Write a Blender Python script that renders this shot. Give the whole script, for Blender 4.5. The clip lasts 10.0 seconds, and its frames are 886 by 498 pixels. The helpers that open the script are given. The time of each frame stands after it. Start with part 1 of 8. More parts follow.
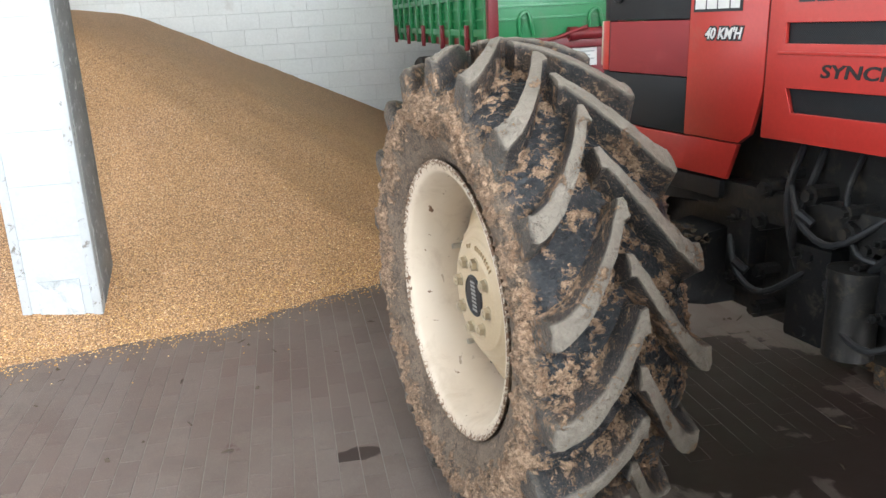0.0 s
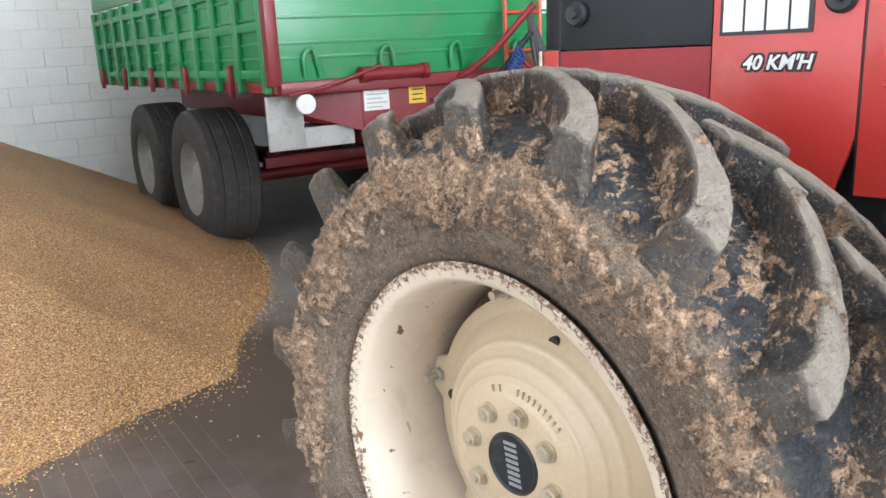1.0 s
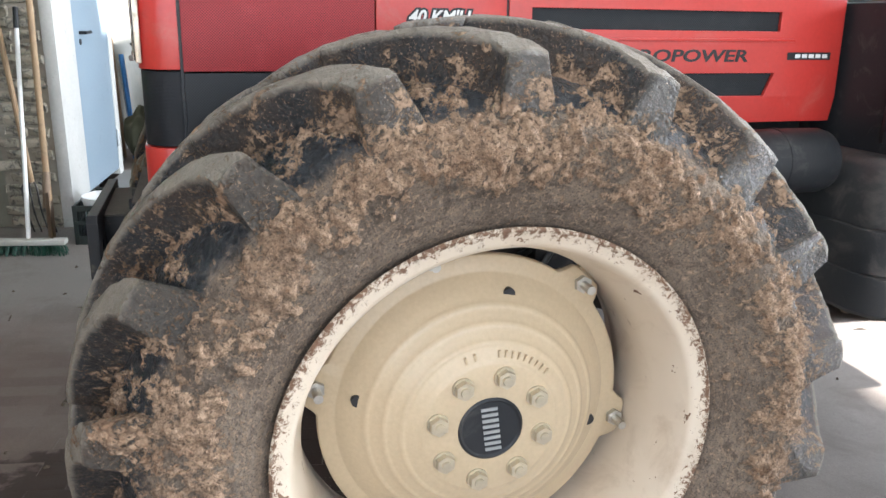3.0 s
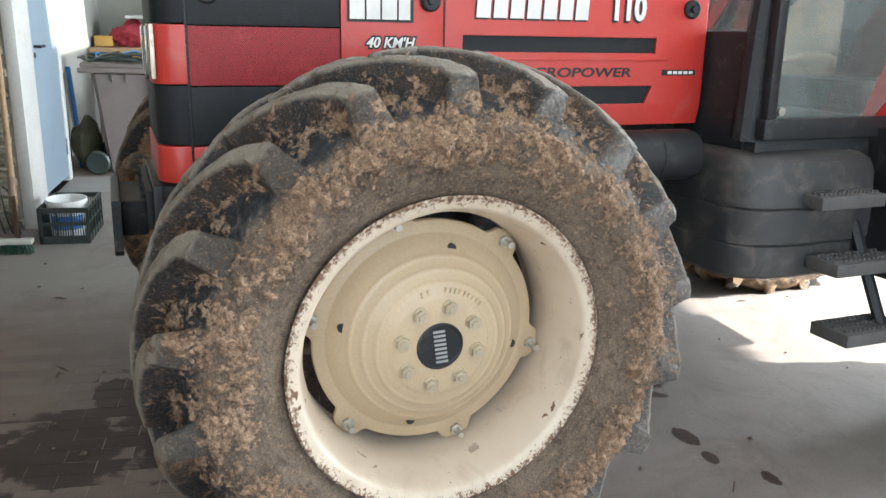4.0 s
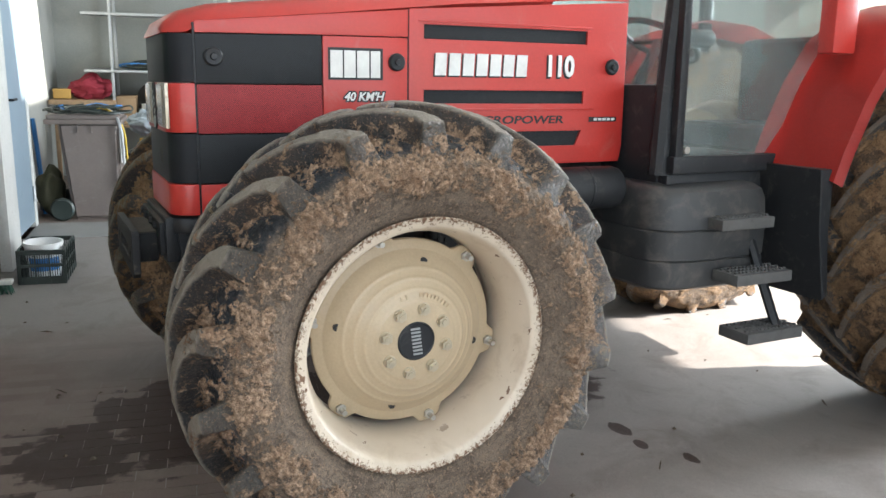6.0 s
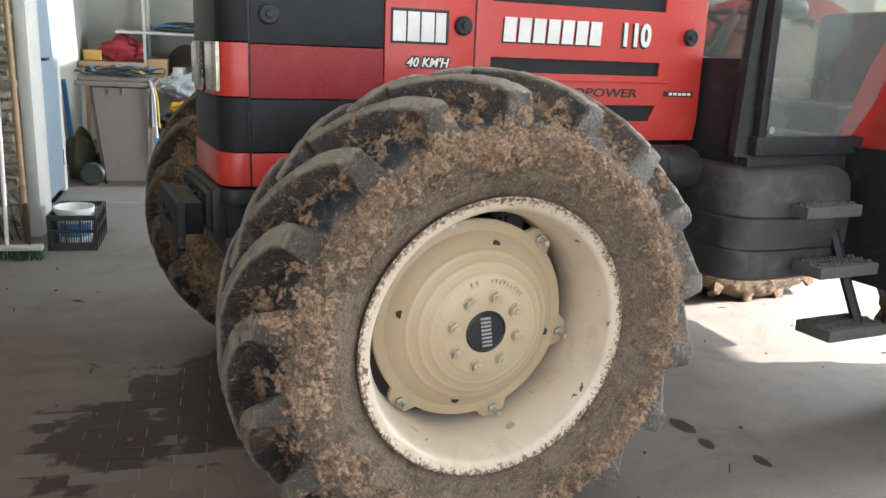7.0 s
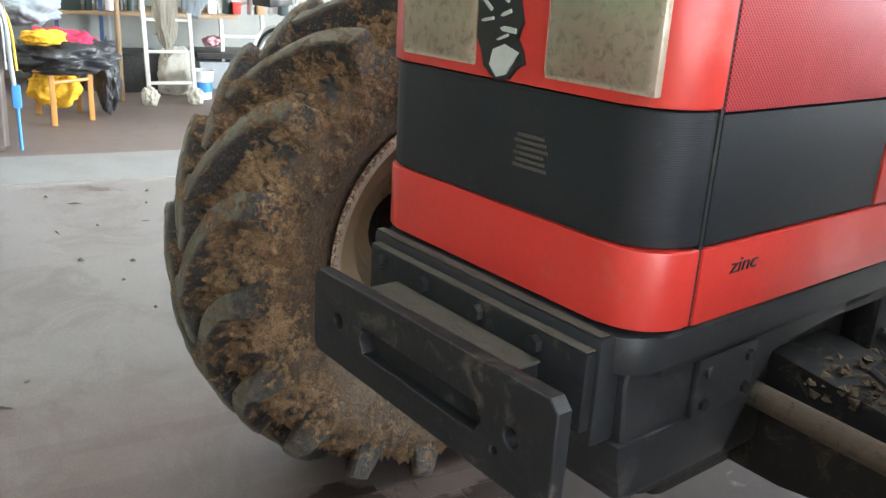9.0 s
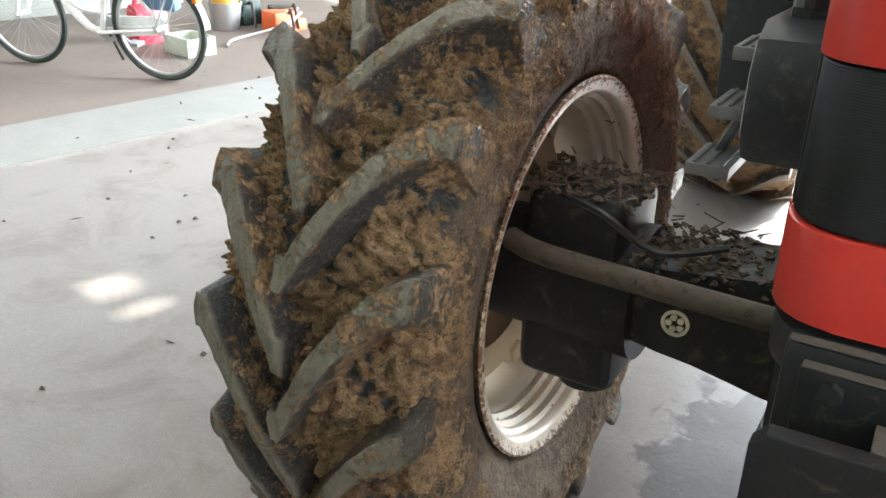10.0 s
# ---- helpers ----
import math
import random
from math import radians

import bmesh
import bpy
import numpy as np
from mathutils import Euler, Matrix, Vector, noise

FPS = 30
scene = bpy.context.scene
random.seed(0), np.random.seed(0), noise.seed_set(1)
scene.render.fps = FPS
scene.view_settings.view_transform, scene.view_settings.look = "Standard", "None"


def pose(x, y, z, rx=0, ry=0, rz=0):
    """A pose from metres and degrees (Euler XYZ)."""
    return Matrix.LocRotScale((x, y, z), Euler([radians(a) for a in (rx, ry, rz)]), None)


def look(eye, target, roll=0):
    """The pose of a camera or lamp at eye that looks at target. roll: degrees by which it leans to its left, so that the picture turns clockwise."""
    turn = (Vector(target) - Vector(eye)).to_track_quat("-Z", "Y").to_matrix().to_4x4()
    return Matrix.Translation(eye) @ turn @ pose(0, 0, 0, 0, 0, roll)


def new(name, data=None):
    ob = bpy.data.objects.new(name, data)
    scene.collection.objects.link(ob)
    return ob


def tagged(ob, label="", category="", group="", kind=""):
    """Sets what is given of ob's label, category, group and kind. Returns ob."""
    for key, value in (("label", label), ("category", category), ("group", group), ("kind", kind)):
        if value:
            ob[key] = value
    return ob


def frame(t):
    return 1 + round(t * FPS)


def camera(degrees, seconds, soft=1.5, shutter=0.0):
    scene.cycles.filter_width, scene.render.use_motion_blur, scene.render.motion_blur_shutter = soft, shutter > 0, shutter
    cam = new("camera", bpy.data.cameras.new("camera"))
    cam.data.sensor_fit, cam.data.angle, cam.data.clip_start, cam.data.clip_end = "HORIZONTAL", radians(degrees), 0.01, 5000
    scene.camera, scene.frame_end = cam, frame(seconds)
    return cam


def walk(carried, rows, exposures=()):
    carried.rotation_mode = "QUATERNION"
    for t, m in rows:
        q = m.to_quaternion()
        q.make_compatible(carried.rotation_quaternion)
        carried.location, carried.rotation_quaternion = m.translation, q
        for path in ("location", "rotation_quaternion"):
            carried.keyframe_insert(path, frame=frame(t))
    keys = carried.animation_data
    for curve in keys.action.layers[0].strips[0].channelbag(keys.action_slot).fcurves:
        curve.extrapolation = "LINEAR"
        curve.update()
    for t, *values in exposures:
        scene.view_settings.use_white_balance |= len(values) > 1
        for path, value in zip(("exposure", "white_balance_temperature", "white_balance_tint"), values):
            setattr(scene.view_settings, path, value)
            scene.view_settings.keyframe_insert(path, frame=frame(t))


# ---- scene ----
cam = camera(56.4, 10.0)
PATH = [
    (0, (-1.56, -1.816, 1.46), (-0.948, 0.01, 0.919), -3.1),
    (0.5, (-1.689, -1.246, 1.437), (-0.713, 0.425, 0.929), -2.1),
    (1, (-1.752, -0.726, 1.443), (-0.487, 0.748, 0.966), -2.9),
    (1.5, (-1.837, -0.264, 1.446), (-0.14, 0.632, 0.88), -0.9),
    (2, (-1.837, 0.095, 1.444), (0.048, 0.212, 0.787), 2.5),
    (2.5, (-1.814, 0.387, 1.432), (0.047, 0.117, 0.749), 0.2),
    (2.7, (-1.861, 0.522, 1.433), (-0.016, 0.104, 0.781), 1.5),
    (3.8, (-2.446, 0.833, 1.492), (-0.623, 0.23, 0.934), 1.1),
    (4, (-2.507, 0.882, 1.502), (-0.716, 0.206, 0.926), 1.9),
    (4.5, (-2.624, 1.061, 1.475), (-0.959, 0.254, 0.714), 2.6),
    (5, (-2.721, 1.117, 1.481), (-1.037, 0.309, 0.768), 3.4),
    (5.5, (-2.877, 1.132, 1.531), (-1.138, 0.307, 0.988), 2.6),
    (5.7, (-2.926, 1.135, 1.54), (-1.156, 0.321, 1.087), 1.6),
    (6.8, (-2.83, 1.154, 1.532), (-1.069, 0.367, 1.003), 2.7),
    (7, (-2.668, 1.187, 1.506), (-0.898, 0.42, 0.978), 3.1),
    (7.5, (-2.247, 1.3, 1.51), (-0.497, 0.528, 0.928), 3.2),
    (8, (-1.745, 1.373, 1.489), (0.052, 0.713, 0.91), 2.8),
    (8.5, (-1.194, 1.5, 1.437), (0.435, 0.529, 0.802), 7.2),
    (9, (-0.65, 1.581, 1.413), (0.835, 0.435, 0.719), 4.7),
    (9.5, (-0.102, 1.714, 1.38), (1.208, 0.383, 0.663), 5.9),
    (10, (0.393, 1.705, 1.394), (1.341, 0.168, 0.535), 3.0),
]
EXPOSURES = [(0, 2.1, 6450, 12), (1.5, 2.4, 6250, 14), (2.7, 2.35, 6250, 14), (3.8, 2.1, 6300, 10), (4.5, 2.05, 6400, 10), (5.7, 1.95, 6300, 10),
             (6.8, 1.9, 6550, 12), (7.5, 2.0, 6550, 12), (8, 2.15, 6600, 12), (8.5, 3.0, 6150, 8), (9, 3.1, 6350, 10), (9.5, 3.1, 6900, 14), (10, 3.35, 6400, 8)]
walk(cam, [(t, look(eye, target, roll)) for t, eye, target, roll in PATH], EXPOSURES)

# ---- world and light ----
world = bpy.data.worlds.new("World")
scene.world = world
world.use_nodes = True
wn = world.node_tree.nodes
wl = world.node_tree.links
sky = wn.new("ShaderNodeTexSky")
sky.sky_type = "NISHITA"
sky.sun_disc = False
sky.sun_elevation = radians(33)
sky.sun_rotation = radians(196)
wl.new(sky.outputs[0], wn["Background"].inputs[0])
wn["Background"].inputs[1].default_value = 0.05

SUN_FROM = Vector((-0.27, -0.963, math.tan(radians(33))))
sun = new("sun", bpy.data.lights.new("sun", "SUN"))
sun.data.energy, sun.data.angle, sun.data.color = 6.0, radians(0.6), (1.0, 0.95, 0.87)
sun.matrix_world = look(SUN_FROM * 20, (0, 0, 0))

YAW = -8.5
HALL = pose(0, 0, 0, 0, 0, YAW)


def sky_light(name, x, y, z, rx, ry, rz, sx, sz, watts, colour=(0.86, 0.94, 1.0)):
    """Daylight of one opening of the hall, or added fill for the store bay."""
    lamp = new(name, bpy.data.lights.new(name, "AREA"))
    lamp.data.shape, lamp.data.size, lamp.data.size_y = "RECTANGLE", sx, sz
    lamp.data.energy, lamp.data.color = watts, colour
    lamp.matrix_world = HALL @ pose(x, y, z, rx, ry, rz)
    return lamp


sky_light("daylight_south_gate", 0.80, -7.7, 2.15, 90, 0, 0, 3.2, 4.1, 520)
sky_light("daylight_west_gate", -6.9, -0.4, 2.3, 90, 0, -90, 11.0, 3.8, 100)
# Two added fills for the store bay; no window or rooflight is seen there.
sky_light("added_store_side_fill", 7.3, -2.2, 2.9, 90, 0, 90, 5.0, 1.6, 6)
sky_light("added_store_top_fill", 4.7, -1.5, 5.15, 0, 0, 0, 2.4, 6.0, 6)


# ---- materials ----
def mat(name, rough=0.6, metal=0.0):
    m = bpy.data.materials.new(name)
    m.use_nodes = True
    b = m.node_tree.nodes["Principled BSDF"]
    b.inputs["Roughness"].default_value = rough
    b.inputs["Metallic"].default_value = metal
    return m, m.node_tree.nodes, m.node_tree.links, b


def coords(n, l, scale=(1, 1, 1), vary=False, generated=False):
    tc = n.new("ShaderNodeTexCoord")
    mp = n.new("ShaderNodeMapping")
    mp.inputs["Scale"].default_value = scale
    l.new(tc.outputs["Generated" if generated else "Object"], mp.inputs["Vector"])
    if vary:
        oi = n.new("ShaderNodeObjectInfo")
        mul = n.new("ShaderNodeMath")
        mul.operation = "MULTIPLY"
        mul.inputs[1].default_value = 37.0
        l.new(oi.outputs["Random"], mul.inputs[0])
        l.new(mul.outputs[0], mp.inputs["Location"])
    return mp.outputs[0]


def noise_tex(n, l, co, scale, detail=6.0, rough=0.6, distort=0.0):
    t = n.new("ShaderNodeTexNoise")
    t.inputs["Scale"].default_value = scale
    t.inputs["Detail"].default_value = detail
    t.inputs["Roughness"].default_value = rough
    t.inputs["Distortion"].default_value = distort
    l.new(co, t.inputs["Vector"])
    return t.outputs["Fac"]


def ramp(n, l, fac, stops):
    r = n.new("ShaderNodeValToRGB")
    els = r.color_ramp.elements
    while len(els) < len(stops):
        els.new(0.5)
    for e, (p, c) in zip(els, stops):
        e.position = p
        e.color = (*c, 1) if isinstance(c, tuple) else (c, c, c, 1)
    l.new(fac, r.inputs[0])
    return r.outputs["Color"]


def mix(n, l, fac, a, b, mode="MIX"):
    x = n.new("ShaderNodeMix")
    x.data_type, x.blend_type = "RGBA", mode
    for sock, v in ((0, fac), (6, a), (7, b)):
        if isinstance(v, bpy.types.NodeSocket):
            l.new(v, x.inputs[sock])
        elif sock == 0:
            x.inputs[0].default_value = v
        else:
            x.inputs[sock].default_value = (*v, 1)
    return x.outputs[2]


def bump(n, l, b, height, strength=0.3, dist=0.01, under=None):
    u = n.new("ShaderNodeBump")
    u.inputs["Strength"].default_value = strength
    u.inputs["Distance"].default_value = dist
    l.new(height, u.inputs["Height"])
    if under is not None:
        l.new(under, u.inputs["Normal"])
    l.new(u.outputs[0], b.inputs["Normal"])
    return u.outputs[0]


def plain(name, c, c2=None, scale=8.0, rough=0.6, metal=0.0, grain=60.0, bumps=0.15, dirt=None, dirt_at=(0.55, 0.75), vary=False, rough2=None):
    """A surface of two close tones with a finer grain, and stains of a third tone where dirt is given."""
    m, n, l, b = mat(name, rough, metal)
    co = coords(n, l, vary=vary)
    big = noise_tex(n, l, co, scale)
    fine = noise_tex(n, l, co, grain, 4)
    col = mix(n, l, ramp(n, l, big, [(0.3, 0.0), (0.7, 1.0)]), c, c2 or tuple(v * 0.75 for v in c))
    col = mix(n, l, 0.35, col, mix(n, l, fine, tuple(v * 0.6 for v in c), tuple(min(1, v * 1.3) for v in c)))
    if dirt:
        spots = noise_tex(n, l, co, scale * 2.3, 9, 0.7, 0.6)
        mask = ramp(n, l, spots, [(dirt_at[0], 0.0), (dirt_at[1], 1.0)])
        col = mix(n, l, mask, col, dirt)
        rr = n.new("ShaderNodeMapRange")
        rr.inputs["To Min"].default_value = rough
        rr.inputs["To Max"].default_value = rough2 or min(1, rough + 0.3)
        l.new(mask, rr.inputs["Value"])
        l.new(rr.outputs[0], b.inputs["Roughness"])
    l.new(col, b.inputs["Base Color"])
    bump(n, l, b, fine, bumps, 0.003)
    return m


def paint_red():
    m = plain("red_paint", (0.50, 0.036, 0.027), (0.44, 0.031, 0.024), 3, 0.36, 0, 90, 0.05, (0.42, 0.12, 0.09), (0.58, 0.9), rough2=0.55)
    m.node_tree.nodes["Principled BSDF"].inputs["Coat Weight"].default_value = 0.1
    return m


RED = paint_red()
BLACK_PLASTIC = plain("black_plastic", (0.017, 0.0185, 0.021), (0.028, 0.029, 0.031), 6, 0.42, 0, 120, 0.12, (0.095, 0.088, 0.08), (0.55, 0.85))
BLACK_PLASTIC.node_tree.nodes["Principled BSDF"].inputs["Specular IOR Level"].default_value = 0.3
CAST = plain("black_cast_iron", (0.012, 0.013, 0.015), (0.020, 0.020, 0.021), 9, 0.55, 0.1, 70, 0.35, (0.13, 0.11, 0.085), (0.55, 0.8))
CAST.node_tree.nodes["Principled BSDF"].inputs["Specular IOR Level"].default_value = 0.3
DARK = plain("dark_metal", (0.016, 0.0165, 0.017), (0.032, 0.032, 0.031), 12, 0.42, 0.2, 60, 0.5, (0.085, 0.07, 0.052), (0.52, 0.74))
CREAM = plain("cream_rim_paint", (0.50, 0.39, 0.255), (0.45, 0.345, 0.22), 4, 0.36, 0, 120, 0.04, (0.45, 0.33, 0.2), (0.70, 0.86))
STEEL = plain("bare_steel", (0.55, 0.53, 0.48), (0.4, 0.38, 0.34), 14, 0.35, 0.8, 90, 0.1, (0.2, 0.13, 0.08), (0.55, 0.8))
WHITE_LETTER = plain("white_lettering", (0.78, 0.77, 0.74), rough=0.5, bumps=0.02)
BLACK_LETTER = plain("black_lettering", (0.012, 0.012, 0.013), rough=0.5, bumps=0.02)
GREEN = plain("green_trailer_paint", (0.012, 0.22, 0.07), (0.01, 0.17, 0.055), 2, 0.35, 0, 60, 0.05, (0.10, 0.16, 0.09), (0.55, 0.85))
TRAILER_RED = plain("dark_red_trailer_paint", (0.19, 0.012, 0.018), (0.145, 0.010, 0.014), 3, 0.38, 0, 60, 0.06, (0.2, 0.09, 0.08), (0.58, 0.85))
WHITE_PAINT = plain("white_painted_metal", (0.75, 0.75, 0.73), rough=0.4, bumps=0.03, dirt=(0.4, 0.36, 0.3), dirt_at=(0.6, 0.85))
GREY_METAL = plain("galvanised_metal", (0.42, 0.43, 0.43), (0.33, 0.34, 0.34), 6, 0.45, 0.6, 60, 0.1)
WOOD = plain("old_wood", (0.30, 0.20, 0.11), (0.2, 0.13, 0.075), 7, 0.7, 0, 50, 0.3, (0.12, 0.09, 0.06), (0.55, 0.8))
PALE_WOOD = plain("varnished_pine", (0.50, 0.24, 0.07), (0.42, 0.19, 0.05), 9, 0.4, 0, 60, 0.08)
PLASTIC_BLACK = plain("black_crate_plastic", (0.013, 0.020, 0.017), (0.024, 0.034, 0.028), 8, 0.45)
BLUE_PLASTIC = plain("blue_plastic", (0.05, 0.22, 0.55), rough=0.45, bumps=0.05)
TRAILER_TYRE = plain("worn_trailer_tyre", (0.035, 0.034, 0.033), (0.055, 0.052, 0.048), 8, 0.85, 0, 70, 0.5, (0.12, 0.10, 0.08), (0.5, 0.8))


def band_plastic():
    """Ribbed black grille plastic: fine level ribs."""
    m, n, l, b = mat("ribbed_black_plastic", 0.5)
    b.inputs["Specular IOR Level"].default_value = 0.25
    co = coords(n, l)
    w = n.new("ShaderNodeTexWave")
    w.wave_type, w.bands_direction = "BANDS", "Z"
    w.inputs["Scale"].default_value = 105
    l.new(co, w.inputs["Vector"])
    big = noise_tex(n, l, co, 5)
    col = mix(n, l, ramp(n, l, big, [(0.35, 0.0), (0.75, 1.0)]), (0.010, 0.012, 0.015), (0.020, 0.021, 0.024))
    dust = ramp(n, l, noise_tex(n, l, co, 11, 9, 0.7, 0.8), [(0.62, 0.0), (0.9, 1.0)])
    l.new(mix(n, l, dust, col, (0.10, 0.098, 0.095)), b.inputs["Base Color"])
    bump(n, l, b, w.outputs["Fac"], 0.25, 0.002)
    return m


def mesh_panel(name, c, hole):
    """Perforated sheet: painted, with small dark holes in rows."""
    m, n, l, b = mat(name, 0.5)
    b.inputs["Specular IOR Level"].default_value = 0.25
    co = coords(n, l, (1, 1, 1))
    sep, flat = n.new("ShaderNodeSeparateXYZ"), n.new("ShaderNodeCombineXYZ")
    l.new(co, sep.inputs[0])
    l.new(sep.outputs["Y"], flat.inputs["X"])
    l.new(sep.outputs["Z"], flat.inputs["Y"])
    rot = n.new("ShaderNodeMapping")
    rot.inputs["Rotation"].default_value = (0, 0, radians(45))
    l.new(flat.outputs[0], rot.inputs["Vector"])
    v = n.new("ShaderNodeTexVoronoi")
    v.voronoi_dimensions = "2D"
    v.inputs["Scale"].default_value = 225
    v.inputs["Randomness"].default_value = 0.0
    l.new(rot.outputs[0], v.inputs["Vector"])
    holes = ramp(n, l, v.outputs["Distance"], [(0.28, 1.0), (0.38, 0.0)])
    dust = ramp(n, l, noise_tex(n, l, co, 9, 8, 0.7), [(0.55, 0.0), (0.85, 1.0)])
    col = mix(n, l, dust, c, tuple(min(1, v * 1.25 + 0.018) for v in c))
    l.new(mix(n, l, holes, col, hole), b.inputs["Base Color"])
    bump(n, l, b, holes, -0.5, 0.002)
    return m


RIBBED = band_plastic()
RED_MESH = mesh_panel("perforated_red_sheet", (0.34, 0.036, 0.040), (0.10, 0.014, 0.016))
BLACK_MESH = mesh_panel("perforated_black_sheet", (0.018, 0.021, 0.024), (0.006, 0.006, 0.007))


def add_mul(n, l, value, factor, plus):
    """value * factor + plus, where plus is a number or a socket."""
    x = n.new("ShaderNodeMath")
    x.operation = "MULTIPLY_ADD"
    l.new(value, x.inputs[0])
    x.inputs[1].default_value = factor
    if isinstance(plus, bpy.types.NodeSocket):
        l.new(plus, x.inputs[2])
    else:
        x.inputs[2].default_value = plus
    return x.outputs[0]


def mud_colour(n, l, co, mid, fine, big, dark, pale, clods=0.8):
    """Dry crumbly field earth between two tones. Gives the colour and the relief."""
    crumb = n.new("ShaderNodeTexVoronoi")
    crumb.inputs["Scale"].default_value = 240
    nv = n.new("ShaderNodeTexNoise")
    nv.inputs["Scale"].default_value = 90
    nv.inputs["Detail"].default_value = 3
    l.new(co, nv.inputs["Vector"])
    warp = n.new("ShaderNodeVectorMath")
    warp.operation = "MULTIPLY_ADD"
    warp.inputs[1].default_value = (0.012, 0.012, 0.012)
    l.new(nv.outputs["Color"], warp.inputs[0])
    l.new(co, warp.inputs[2])
    l.new(warp.outputs[0], crumb.inputs["Vector"])
    tone = n.new("ShaderNodeSeparateColor")
    l.new(crumb.outputs["Color"], tone.inputs[0])
    earth = mix(n, l, ramp(n, l, mid, [(0.34, 0.0), (0.66, 1.0)]), dark, pale)
    earth = mix(n, l, add_mul(n, l, tone.outputs[0], 0.45, 0.0), earth, tuple(min(1, v * 1.22) for v in pale))
    earth = mix(n, l, ramp(n, l, big, [(0.42, 0.0), (0.64, 0.5)]), earth, tuple(v * 0.85 for v in dark))
    # Damp red-brown patches, then clods with the shade of their hollows painted dark.
    damp = noise_tex(n, l, co, 11, 6, 0.7, 0.9)
    earth = mix(n, l, ramp(n, l, damp, [(0.53, 0.0), (0.63, 0.65)]), earth, (dark[0] * 0.85, dark[1] * 0.72, dark[2] * 0.62))
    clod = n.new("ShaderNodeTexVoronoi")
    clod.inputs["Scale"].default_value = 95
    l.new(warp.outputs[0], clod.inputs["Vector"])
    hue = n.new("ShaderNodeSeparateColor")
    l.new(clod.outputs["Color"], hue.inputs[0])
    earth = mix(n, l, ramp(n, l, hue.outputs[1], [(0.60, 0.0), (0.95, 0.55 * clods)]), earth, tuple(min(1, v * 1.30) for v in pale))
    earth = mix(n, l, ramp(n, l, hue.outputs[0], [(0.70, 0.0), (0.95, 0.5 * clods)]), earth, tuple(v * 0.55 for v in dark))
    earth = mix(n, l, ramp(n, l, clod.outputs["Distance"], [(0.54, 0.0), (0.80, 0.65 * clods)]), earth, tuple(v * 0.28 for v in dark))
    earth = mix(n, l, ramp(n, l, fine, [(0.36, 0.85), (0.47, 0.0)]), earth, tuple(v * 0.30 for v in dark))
    return earth, add_mul(n, l, clod.outputs["Distance"], -0.9 * clods, add_mul(n, l, crumb.outputs["Distance"], -0.5, fine))


